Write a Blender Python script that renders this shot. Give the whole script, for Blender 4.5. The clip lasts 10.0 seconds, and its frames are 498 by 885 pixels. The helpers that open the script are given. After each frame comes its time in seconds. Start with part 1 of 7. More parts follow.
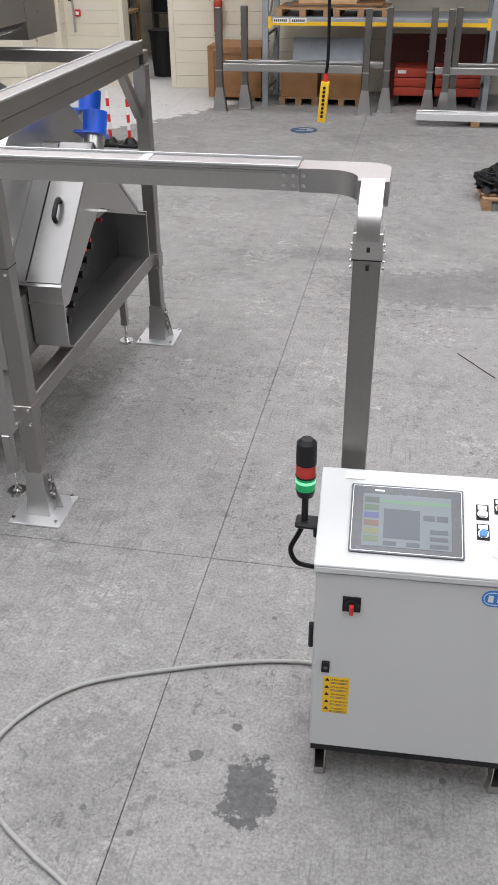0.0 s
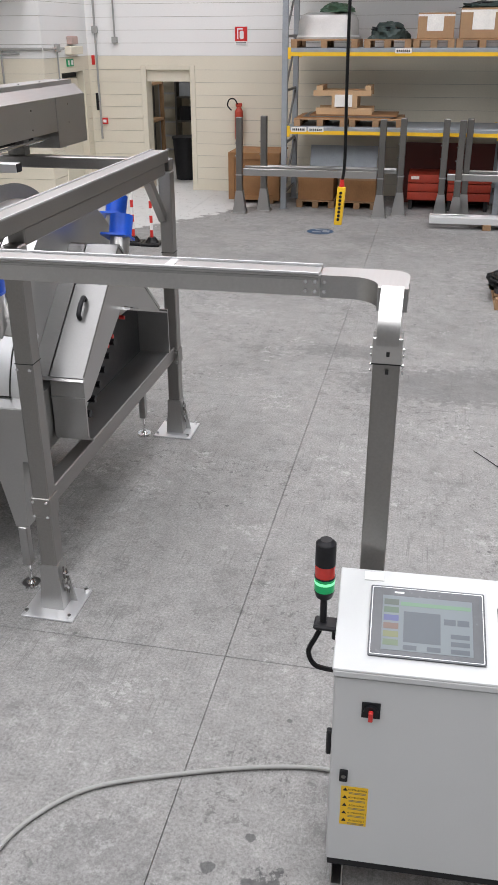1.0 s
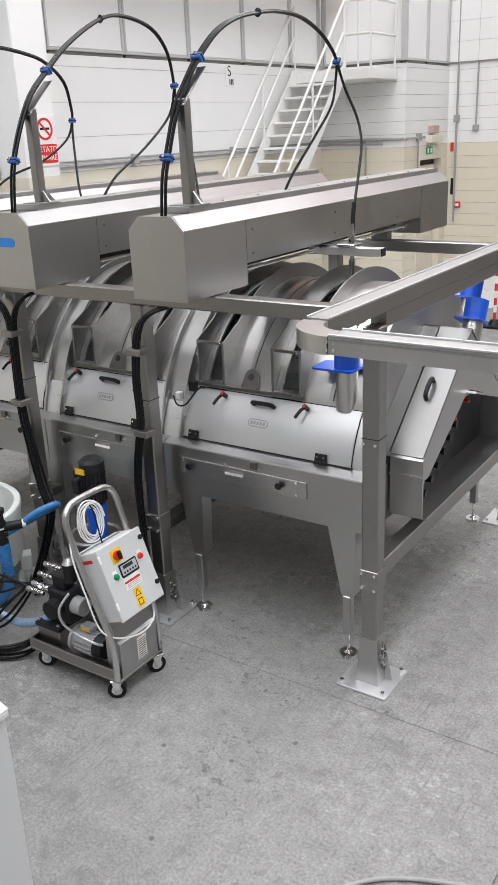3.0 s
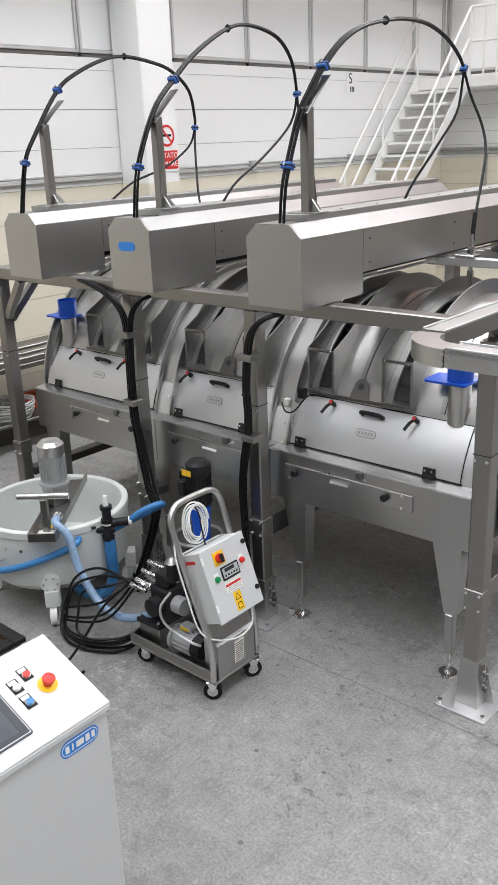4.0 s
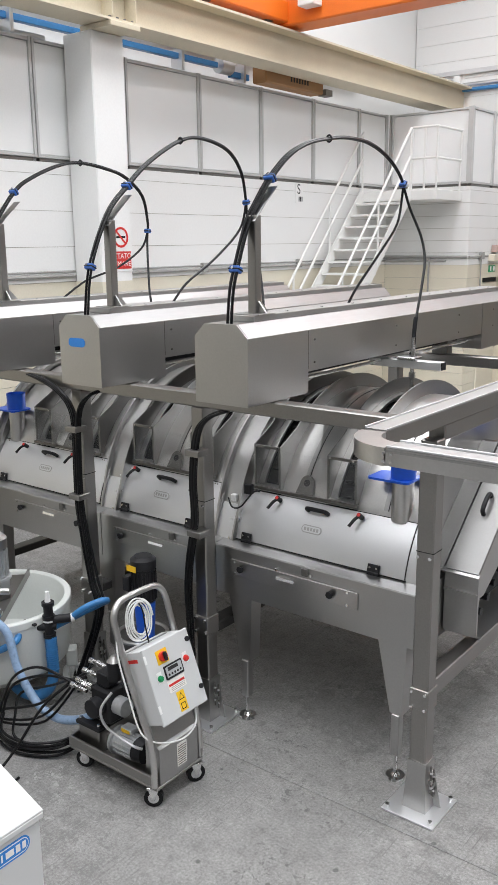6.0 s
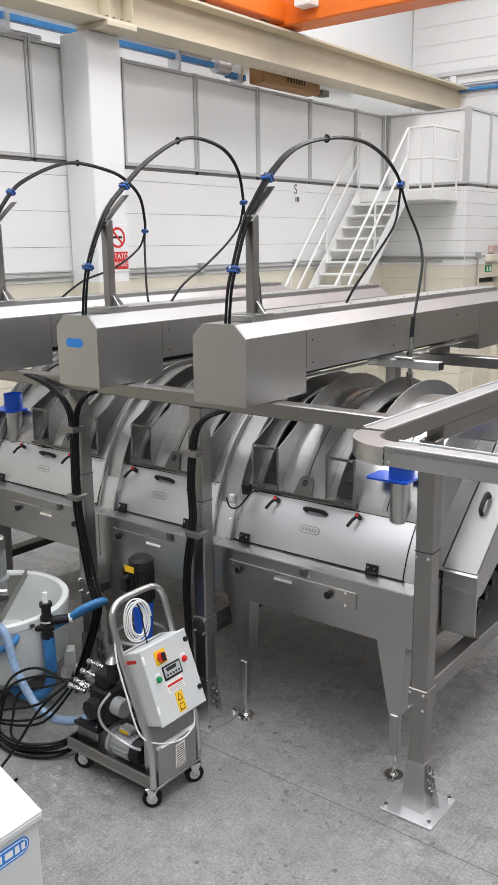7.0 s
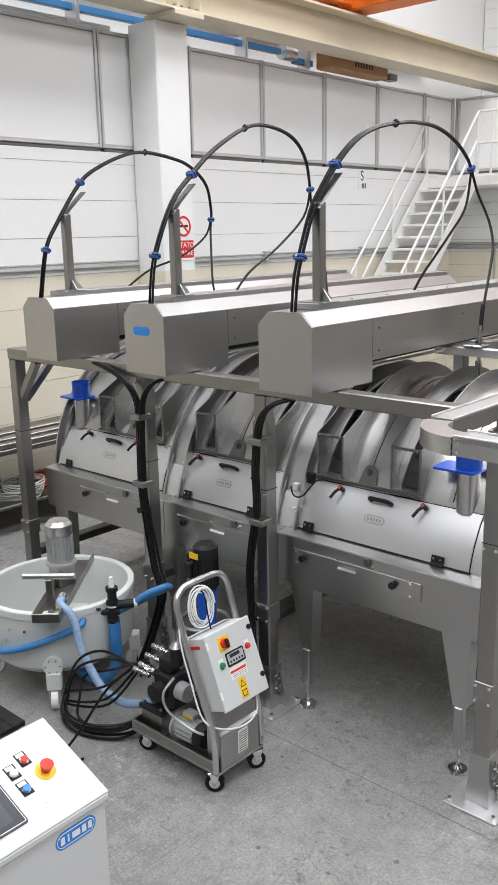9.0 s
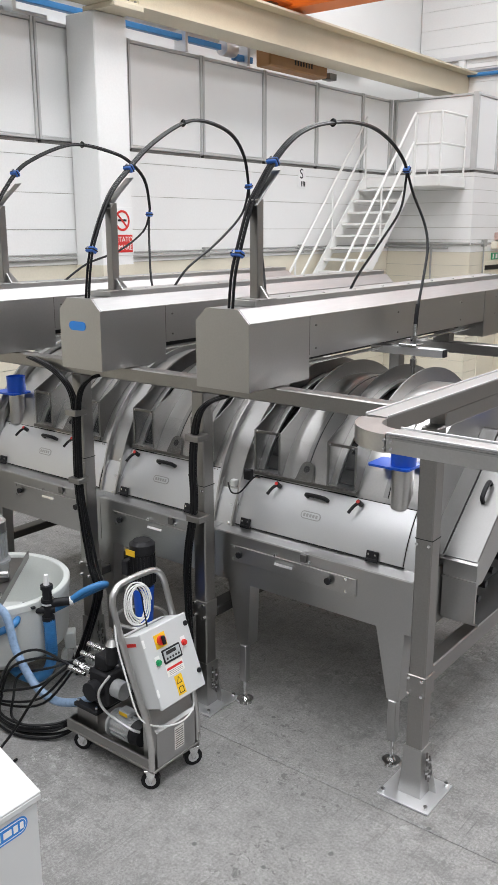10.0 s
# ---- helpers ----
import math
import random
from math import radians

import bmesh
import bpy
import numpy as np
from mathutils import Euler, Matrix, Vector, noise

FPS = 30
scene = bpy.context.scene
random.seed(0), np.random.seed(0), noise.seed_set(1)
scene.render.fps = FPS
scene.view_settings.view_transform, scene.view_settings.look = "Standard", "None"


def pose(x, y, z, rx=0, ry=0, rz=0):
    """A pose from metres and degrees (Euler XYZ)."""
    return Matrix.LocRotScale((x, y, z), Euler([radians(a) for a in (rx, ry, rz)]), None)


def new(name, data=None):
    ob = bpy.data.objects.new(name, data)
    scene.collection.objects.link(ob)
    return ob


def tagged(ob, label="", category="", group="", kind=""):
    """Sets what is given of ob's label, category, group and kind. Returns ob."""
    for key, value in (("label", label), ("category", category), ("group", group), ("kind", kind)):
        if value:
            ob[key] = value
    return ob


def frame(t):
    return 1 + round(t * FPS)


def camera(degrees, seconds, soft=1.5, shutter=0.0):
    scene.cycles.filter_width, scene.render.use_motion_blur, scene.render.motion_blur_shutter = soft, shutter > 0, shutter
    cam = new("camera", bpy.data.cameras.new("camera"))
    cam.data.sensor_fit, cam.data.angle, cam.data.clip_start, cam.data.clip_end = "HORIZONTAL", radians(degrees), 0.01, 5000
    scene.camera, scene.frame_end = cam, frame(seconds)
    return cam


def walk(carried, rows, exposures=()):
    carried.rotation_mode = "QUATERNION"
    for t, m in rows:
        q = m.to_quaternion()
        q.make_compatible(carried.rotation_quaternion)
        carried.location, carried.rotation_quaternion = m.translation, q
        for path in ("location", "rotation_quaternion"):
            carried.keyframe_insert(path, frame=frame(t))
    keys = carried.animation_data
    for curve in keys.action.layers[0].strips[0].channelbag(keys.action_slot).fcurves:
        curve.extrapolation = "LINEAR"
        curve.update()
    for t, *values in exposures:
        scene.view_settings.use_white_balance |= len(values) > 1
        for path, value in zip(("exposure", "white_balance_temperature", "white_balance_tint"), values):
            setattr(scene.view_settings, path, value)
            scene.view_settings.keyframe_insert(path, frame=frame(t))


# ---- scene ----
cam = camera(32.61, 10.0)
PATH = [
    (0.0, -0.000, 0.000, 2.673, 58.22, 0.54, 10.67),
    (0.5, -0.007, 0.002, 2.687, 59.38, 0.54, 11.19),
    (1.0, -0.020, 0.000, 2.703, 64.28, 0.22, 11.86),
    (1.5, -0.040, -0.013, 2.717, 66.88, 1.48, 16.48),
    (2.0, -0.081, -0.033, 2.728, 68.10, 2.06, 22.29),
    (2.5, -0.114, -0.045, 2.724, 69.23, 2.11, 29.27),
    (3.0, -0.125, -0.058, 2.738, 69.77, 2.38, 33.60),
    (3.2, -0.121, -0.066, 2.746, 69.97, 2.77, 35.49),
    (4.3, -0.156, -0.070, 2.745, 71.41, 2.29, 42.37),
    (4.5, -0.146, -0.079, 2.744, 73.65, 2.10, 42.84),
    (5.0, -0.133, -0.080, 2.752, 75.85, 1.66, 42.77),
    (5.5, -0.118, -0.071, 2.753, 76.76, 0.57, 38.48),
    (7.0, -0.128, -0.074, 2.751, 76.81, 0.67, 37.69),
    (7.5, -0.130, -0.074, 2.752, 76.87, 0.65, 37.81),
    (8.0, -0.140, -0.078, 2.744, 76.87, 0.53, 38.32),
    (8.5, -0.144, -0.081, 2.747, 76.51, 1.14, 41.03),
    (9.0, -0.138, -0.078, 2.749, 76.12, 1.18, 41.91),
    (9.5, -0.137, -0.075, 2.746, 76.02, 1.19, 42.14),
    (10.0, -0.126, -0.069, 2.750, 75.83, 0.06, 38.04),
]
walk(cam, [(t, pose(x, y, z, rx, ry, rz)) for t, x, y, z, rx, ry, rz in PATH],
     exposures=((0.0, -0.10, 6500, 13), (1.0, -0.13, 6500, 13), (1.5, -0.13, 6500, 12), (2.0, -0.13, 6500, 12), (2.5, 0.02, 6500, 12), (4.3, 0.0, 6500, 11), (10.0, 0.0, 6500, 11)))

# ---- light: daylight through unseen roof skylights ----
world = bpy.data.worlds.new("world")
scene.world = world
world.use_nodes = True
wn = world.node_tree.nodes
sky = wn.new("ShaderNodeTexSky")
sky.sky_type = 'NISHITA'
sky.sun_disc = False
sky.sun_elevation, sky.sun_rotation = radians(50), radians(200)
world.node_tree.links.new(sky.outputs["Color"], wn["Background"].inputs["Color"])
wn["Background"].inputs["Strength"].default_value = 0.1

HALL_X0, HALL_X1, HALL_Y0, HALL_Y1, HALL_H = -8.05, 11.0, -7.0, 16.15, 8.6
SKYLIGHTS = [(-5.2, 2.6), (0.2, 2.6), (5.6, 2.6)]          # centre x and width, running the length of the hall
for cx, w in SKYLIGHTS:
    lamp = bpy.data.lights.new("skylight_lamp", 'AREA')
    lamp.shape, lamp.size, lamp.size_y = 'RECTANGLE', w - 0.1, 20.0
    lamp.energy, lamp.color = 1000, (0.97, 0.985, 1.0)
    ob = new("skylight_lamp", lamp)
    ob.matrix_world = pose(cx, 4.5, HALL_H + 0.12, 0, 0, 0)


# ---- small builders ----
def box(bm, x0, x1, y0, y1, z0, z1, bevel=0.0, seg=1):
    m = Matrix.Translation(((x0 + x1) / 2, (y0 + y1) / 2, (z0 + z1) / 2)) @ Matrix.Diagonal((abs(x1 - x0), abs(y1 - y0), abs(z1 - z0), 1))
    r = bmesh.ops.create_cube(bm, size=1, matrix=m)
    if bevel:
        vs = set(r["verts"])
        es = [e for e in bm.edges if e.verts[0] in vs and e.verts[1] in vs]
        bmesh.ops.bevel(bm, geom=es, offset=bevel, segments=seg, affect='EDGES', profile=0.6)
    return bm


def cyl(bm, a, b, r, r2=None, n=20, caps=True):
    a, b = Vector(a), Vector(b)
    d = b - a
    m = Matrix.Translation((a + b) / 2) @ d.to_track_quat('Z', 'Y').to_matrix().to_4x4()
    bmesh.ops.create_cone(bm, cap_ends=caps, segments=n, radius1=r, radius2=r if r2 is None else r2, depth=d.length, matrix=m)
    return bm


def prism(bm, pts, axis, a, b):
    """Extrude the 2D outline pts along axis from a to b."""
    def at(u, v, w):
        return {'x': (w, u, v), 'y': (u, w, v), 'z': (u, v, w)}[axis]
    lo = [bm.verts.new(at(u, v, a)) for u, v in pts]
    hi = [bm.verts.new(at(u, v, b)) for u, v in pts]
    bm.faces.new(lo), bm.faces.new(hi[::-1])
    n = len(pts)
    for i in range(n):
        bm.faces.new((lo[i], hi[i], hi[(i + 1) % n], lo[(i + 1) % n]))
    bmesh.ops.recalc_face_normals(bm, faces=bm.faces[:])
    return bm


def smooth_path(pts, k=6, closed=False):
    pts = [Vector(p) for p in pts]
    out, n = [], len(pts)
    for i in range(n if closed else n - 1):
        p0 = pts[(i - 1) % n] if closed or i else pts[0]
        p1, p2 = pts[i], pts[(i + 1) % n]
        p3 = pts[(i + 2) % n] if closed or i + 2 < n else p2
        for j in range(k):
            t = j / k
            out.append(0.5 * ((2 * p1) + (p2 - p0) * t + (2 * p0 - 5 * p1 + 4 * p2 - p3) * t * t + (3 * p1 - p0 - 3 * p2 + p3) * t ** 3))
    if not closed:
        out.append(pts[-1])
    return out


def sweep(bm, pts, prof, up=None, closed=False, caps=True):
    """Sweep the 2D profile (side, up) along pts."""
    pts = [Vector(p) for p in pts]
    n, rings = len(pts), []
    nrm = None
    for i, p in enumerate(pts):
        a = pts[i - 1] if (i or closed) else p
        b = pts[(i + 1) % n] if (i + 1 < n or closed) else p
        t = (b - a).normalized()
        if up is not None:
            u = Vector(up)
        else:
            if nrm is None:
                nrm = t.orthogonal().normalized()
            nrm = (nrm - t * nrm.dot(t)).normalized()
            u = nrm
        s = t.cross(u).normalized()
        u = s.cross(t).normalized()
        rings.append([bm.verts.new(p + s * x + u * y) for x, y in prof])
    m = len(prof)
    for i in range(n if closed else n - 1):
        r0, r1 = rings[i], rings[(i + 1) % n]
        for j in range(m):
            bm.faces.new((r0[j], r0[(j + 1) % m], r1[(j + 1) % m], r1[j]))
    if caps and not closed:
        bm.faces.new(rings[0][::-1]), bm.faces.new(rings[-1])
    bmesh.ops.recalc_face_normals(bm, faces=bm.faces[:])
    return bm


def circle(r, n=10):
    return [(r * math.cos(2 * math.pi * i / n), r * math.sin(2 * math.pi * i / n)) for i in range(n)]


def rect(w, h):
    return [(-w / 2, -h / 2), (w / 2, -h / 2), (w / 2, h / 2), (-w / 2, h / 2)]


def tube(bm, pts, r, n=10, k=6, closed=False):
    return sweep(bm, smooth_path(pts, k, closed), circle(r, n), closed=closed)


def B():
    return bmesh.new()


def mesh_of(name, bm, material, shade=True):
    me = bpy.data.meshes.new(name)
    bm.to_mesh(me)
    bm.free()
    me.materials.append(material)
    if shade:
        me.polygons.foreach_set("use_smooth", [True] * len(me.polygons))
        me.set_sharp_from_angle(angle=radians(32))
    return me


def thing(name, at, label, category, group="", kind=""):
    ob = new(name)
    ob.empty_display_size = 0.05
    ob.location = at
    return tagged(ob, label, category, group, kind)


def part(name, bm, material, parent, label="", local=False):
    """One mesh under a thing or under a part, its vertices in world metres (or in the parent's own metres)."""
    ob = new(name, mesh_of(name, bm, material) if isinstance(bm, bmesh.types.BMesh) else bm)
    ob.parent = parent
    if not local:
        o, p = Vector((0, 0, 0)), parent
        while p is not None:
            o += p.location
            p = p.parent
        ob.location = -o
    return tagged(ob, label) if label else ob


def solid(name, bm, material, label, category, kind="", group=""):
    return tagged(new(name, mesh_of(name, bm, material)), label, category, group, kind)


def text_mesh(body, size, material, depth=0.0006):
    cu = bpy.data.curves.new("text", 'FONT')
    cu.body, cu.size, cu.extrude, cu.align_x, cu.align_y = body, size, depth, 'CENTER', 'CENTER'
    ob = new("text", cu)
    me = bpy.data.meshes.new_from_object(ob.evaluated_get(bpy.context.evaluated_depsgraph_get()))
    bpy.data.objects.remove(ob)
    me.materials.clear()
    me.materials.append(material)
    return me


# ---- materials ----
def mat(name, color, rough=0.5, metal=0.0, var=0.12, scale=6.0, bump=0.0, fine=60.0, stretch=None, rough_var=0.1, spots=None, rnd=0.0):
    m = bpy.data.materials.new(name)
    m.use_nodes = True
    nt = m.node_tree
    N, Lk = nt.nodes, nt.links
    bsdf = N["Principled BSDF"]
    bsdf.inputs["Metallic"].default_value = metal
    tc = N.new("ShaderNodeTexCoord")
    mp = N.new("ShaderNodeMapping")
    if stretch:
        mp.inputs["Scale"].default_value = stretch
    geo = N.new("ShaderNodeNewGeometry")
    Lk.new(geo.outputs["Position"], mp.inputs["Vector"])
    big = N.new("ShaderNodeTexNoise")
    big.inputs["Scale"].default_value, big.inputs["Detail"].default_value = scale, 5
    Lk.new(geo.outputs["Position"], big.inputs["Vector"])
    small = N.new("ShaderNodeTexNoise")
    small.inputs["Scale"].default_value, small.inputs["Detail"].default_value = fine, 4
    Lk.new(mp.outputs["Vector"], small.inputs["Vector"])
    mix = N.new("ShaderNodeMath")
    mix.operation = 'MULTIPLY_ADD'
    Lk.new(small.outputs["Fac"], mix.inputs[0])
    mix.inputs[1].default_value = 0.5
    half = N.new("ShaderNodeMath")
    half.operation = 'MULTIPLY'
    half.inputs[1].default_value = 0.5
    Lk.new(big.outputs["Fac"], half.inputs[0])
    Lk.new(half.outputs[0], mix.inputs[2])
    ramp = N.new("ShaderNodeMapRange")
    ramp.inputs["From Min"].default_value, ramp.inputs["From Max"].default_value = 0.3, 0.7
    ramp.inputs["To Min"].default_value, ramp.inputs["To Max"].default_value = 1 - var, 1 + var
    Lk.new(mix.outputs[0], ramp.inputs["Value"])
    val = ramp.outputs["Result"]
    if rnd:
        oi = N.new("ShaderNodeObjectInfo")
        rr = N.new("ShaderNodeMapRange")
        rr.inputs["To Min"].default_value, rr.inputs["To Max"].default_value = 1 - rnd, 1 + rnd
        Lk.new(oi.outputs["Random"], rr.inputs["Value"])
        mu = N.new("ShaderNodeMath")
        mu.operation = 'MULTIPLY'
        Lk.new(val, mu.inputs[0])
        Lk.new(rr.outputs["Result"], mu.inputs[1])
        val = mu.outputs[0]
    col = N.new("ShaderNodeVectorMath")
    col.operation = 'SCALE'
    col.inputs[0].default_value = color
    Lk.new(val, col.inputs["Scale"])
    out = col.outputs["Vector"]
    if spots:
        sc, lo, hi, dark = spots
        sp = N.new("ShaderNodeTexNoise")
        sp.inputs["Scale"].default_value, sp.inputs["Detail"].default_value = sc, 6
        Lk.new(geo.outputs["Position"], sp.inputs["Vector"])
        sr = N.new("ShaderNodeMapRange")
        sr.inputs["From Min"].default_value, sr.inputs["From Max"].default_value = lo, hi
        sr.inputs["To Min"].default_value, sr.inputs["To Max"].default_value = 1.0, dark
        Lk.new(sp.outputs["Fac"], sr.inputs["Value"])
        c2 = N.new("ShaderNodeVectorMath")
        c2.operation = 'SCALE'
        Lk.new(out, c2.inputs[0])
        Lk.new(sr.outputs["Result"], c2.inputs["Scale"])
        out = c2.outputs["Vector"]
    Lk.new(out, bsdf.inputs["Base Color"])
    rg = N.new("ShaderNodeMapRange")
    rg.inputs["To Min"].default_value, rg.inputs["To Max"].default_value = max(rough - rough_var, 0.02), min(rough + rough_var, 1)
    Lk.new(mix.outputs[0], rg.inputs["Value"])
    Lk.new(rg.outputs["Result"], bsdf.inputs["Roughness"])
    if bump:
        bp = N.new("ShaderNodeBump")
        bp.inputs["Strength"].default_value, bp.inputs["Distance"].default_value = bump, 0.004
        Lk.new(small.outputs["Fac"], bp.inputs["Height"])
        Lk.new(bp.outputs["Normal"], bsdf.inputs["Normal"])
    return m


def concrete_material():
    """Worn power-floated concrete: fine mottling, chipped pale flakes, dark specks, oil stains, and worn white paint by the store door."""
    m = bpy.data.materials.new("concrete")
    m.use_nodes = True
    N, Lk = m.node_tree.nodes, m.node_tree.links
    bsdf = N["Principled BSDF"]
    pos = N.new("ShaderNodeNewGeometry").outputs["Position"]

    def noise_at(scale, detail, rough, dist=0.0):
        n = N.new("ShaderNodeTexNoise")
        n.inputs["Scale"].default_value, n.inputs["Detail"].default_value = scale, detail
        n.inputs["Roughness"].default_value, n.inputs["Distortion"].default_value = rough, dist
        Lk.new(pos, n.inputs["Vector"])
        return n.outputs["Fac"]

    def ranged(v, a, b, c, d):
        r = N.new("ShaderNodeMapRange")
        for k, q in zip(("From Min", "From Max", "To Min", "To Max"), (a, b, c, d)):
            r.inputs[k].default_value = q
        Lk.new(v, r.inputs["Value"])
        return r.outputs["Result"]

    def op(kind, a, b):
        n = N.new("ShaderNodeMath")
        n.operation = kind
        for k, q in enumerate((a, b)):
            if isinstance(q, (int, float)):
                n.inputs[k].default_value = q
            else:
                Lk.new(q, n.inputs[k])
        return n.outputs[0]

    def blend(fac, a, b):
        n = N.new("ShaderNodeMix")
        n.data_type = 'RGBA'
        Lk.new(fac, n.inputs["Factor"])
        for key, q in (("A", a), ("B", b)):
            if isinstance(q, tuple):
                n.inputs[key].default_value = (*q, 1)
            else:
                Lk.new(q, n.inputs[key])
        return n.outputs["Result"]
    # pale trowelled skin with fine grain, broad cloudy tone, and ragged places where the skin has flaked away
    mottle = op('MULTIPLY', ranged(noise_at(75, 10, 0.8), 0.36, 0.64, 0.60, 1.36), ranged(noise_at(9, 12, 0.8), 0.38, 0.62, 0.84, 1.14))
    mottle = op('MULTIPLY', mottle, ranged(noise_at(0.55, 6, 0.6, 0.6), 0.50, 0.74, 1.0, 0.72))
    base = N.new("ShaderNodeVectorMath")
    base.operation = 'SCALE'
    base.inputs[0].default_value = (0.272, 0.267, 0.260)
    Lk.new(mottle, base.inputs["Scale"])
    col = base.outputs["Vector"]
    lost = op('MULTIPLY', ranged(noise_at(5.5, 14, 0.82), 0.525, 0.537, 0.0, 1.0), ranged(noise_at(0.75, 7, 0.68), 0.50, 0.56, 0.10, 0.80))
    lost = op('MULTIPLY', lost, ranged(noise_at(55, 9, 0.8), 0.46, 0.50, 0.15, 1.0))
    col = blend(lost, col, (0.165, 0.163, 0.159))
    flakes = op('MULTIPLY', ranged(noise_at(17, 12, 0.8), 0.535, 0.548, 0.0, 1.0), ranged(noise_at(1.3, 9, 0.75), 0.53, 0.60, 0.02, 0.8))
    col = blend(flakes, col, (0.42, 0.415, 0.405))
    scuffs = op('MULTIPLY', ranged(noise_at(19, 10, 0.78, 0.4), 0.562, 0.578, 0.0, 0.8), ranged(noise_at(0.9, 4, 0.6), 0.50, 0.42, 0.1, 1.0))
    col = blend(scuffs, col, (0.12, 0.118, 0.115))
    # hairline scratches and crazing
    for turn_z, lo in ((0.35, 0.6), (1.25, 0.57), (-0.75, 0.6)):
        mp = N.new("ShaderNodeMapping")
        mp.inputs["Rotation"].default_value = (0, 0, turn_z)
        mp.inputs["Scale"].default_value = (60.0, 1.6, 1.0)
        Lk.new(pos, mp.inputs["Vector"])
        sn = N.new("ShaderNodeTexNoise")
        sn.inputs["Scale"].default_value, sn.inputs["Detail"].default_value, sn.inputs["Distortion"].default_value = 1.4, 3, 0.5
        Lk.new(mp.outputs["Vector"], sn.inputs["Vector"])
        col = blend(op('MULTIPLY', ranged(sn.outputs["Fac"], lo + 0.06, lo + 0.10, 0.0, 0.55), ranged(noise_at(2.2, 5, 0.6), 0.46, 0.60, 0.0, 1.0)), col, (0.13, 0.128, 0.125))
    v = N.new("ShaderNodeTexVoronoi")
    v.inputs["Scale"].default_value = 4.5
    Lk.new(pos, v.inputs["Vector"])
    col = blend(ranged(op('ADD', v.outputs["Distance"], ranged(noise_at(40, 3, 0.6), 0, 1, -0.03, 0.03)), 0.05, 0.065, 0.7, 0.0), col, (0.08, 0.08, 0.08))
    # faint trowel and tyre streaks in two directions
    for turn_z, sc in ((0.9, 5.0), (-0.55, 3.5)):
        mp = N.new("ShaderNodeMapping")
        mp.inputs["Rotation"].default_value = (0, 0, turn_z)
        mp.inputs["Scale"].default_value = (14.0, 0.9, 1.0)
        Lk.new(pos, mp.inputs["Vector"])
        sn = N.new("ShaderNodeTexNoise")
        sn.inputs["Scale"].default_value, sn.inputs["Detail"].default_value = sc, 6
        Lk.new(mp.outputs["Vector"], sn.inputs["Vector"])
        col = blend(op('MULTIPLY', ranged(sn.outputs["Fac"], 0.60, 0.68, 0.0, 0.35), ranged(noise_at(0.8, 4, 0.6), 0.45, 0.6, 0.15, 1.0)), col, (0.12, 0.118, 0.115))
    # oil stains: centre, radii, strength
    ragged = ranged(noise_at(16, 8, 0.7), 0.2, 0.8, -0.85, 0.85)
    wet = None
    for x, y, rx, ry, k in ((-0.385, 1.895, 0.105, 0.16, 0.92), (-0.61, 2.02, 0.028, 0.028, 0.85), (-0.48, 2.17, 0.02, 0.02, 0.85), (-1.0, 1.85, 0.30, 0.35, 0.25),
                           (0.25, 6.9, 1.0, 0.45, 0.42), (1.0, 7.2, 0.7, 0.3, 0.42), (-0.62, 7.6, 0.6, 0.2, 0.4), (-2.4, 3.9, 0.5, 0.3, 0.3)):
        sh = N.new("ShaderNodeVectorMath")
        sh.operation = 'SUBTRACT'
        Lk.new(pos, sh.inputs[0])
        sh.inputs[1].default_value = (x, y, 0)
        mu = N.new("ShaderNodeVectorMath")
        mu.operation = 'MULTIPLY'
        Lk.new(sh.outputs["Vector"], mu.inputs[0])
        mu.inputs[1].default_value = (1 / rx, 1 / ry, 0)
        ln = N.new("ShaderNodeVectorMath")
        ln.operation = 'LENGTH'
        Lk.new(mu.outputs["Vector"], ln.inputs[0])
        f = ranged(op('ADD', ln.outputs["Value"], ragged), 0.82, 0.96, k, 0.0)
        wet = f if wet is None else op('MAXIMUM', wet, f)
    wet = op('MULTIPLY', wet, ranged(noise_at(30, 8, 0.75), 0.35, 0.6, 0.72, 1.0))
    col = blend(wet, col, (0.052, 0.053, 0.055))
    # worn white floor paint by the store door
    xyz = N.new("ShaderNodeSeparateXYZ")
    Lk.new(pos, xyz.inputs[0])
    edge = op('SUBTRACT', op('SUBTRACT', xyz.outputs["Y"], op('MULTIPLY', op('ADD', xyz.outputs["X"], 3.3), 1.5)), 14.2)
    edge = op('ADD', edge, ranged(noise_at(5, 8, 0.7), 0, 1, -0.9, 0.9))
    paint = op('MULTIPLY', ranged(edge, 0.0, 0.12, 0.0, 0.85), op('MULTIPLY', ranged(xyz.outputs["X"], -3.15, -3.0, 1.0, 0.0), ranged(noise_at(9, 8, 0.75), 0.36, 0.42, 0.2, 1.0)))
    col = blend(paint, col, (0.62, 0.62, 0.61))
    Lk.new(col, bsdf.inputs["Base Color"])
    rg = op('SUBTRACT', ranged(noise_at(3, 6, 0.65), 0.3, 0.7, 0.48, 0.78), op('MULTIPLY', wet, 0.15))
    Lk.new(rg, bsdf.inputs["Roughness"])
    bp = N.new("ShaderNodeBump")
    bp.inputs["Strength"].default_value, bp.inputs["Distance"].default_value = 0.6, 0.003
    Lk.new(noise_at(60, 6, 0.7), bp.inputs["Height"])
    Lk.new(bp.outputs["Normal"], bsdf.inputs["Normal"])
    return m


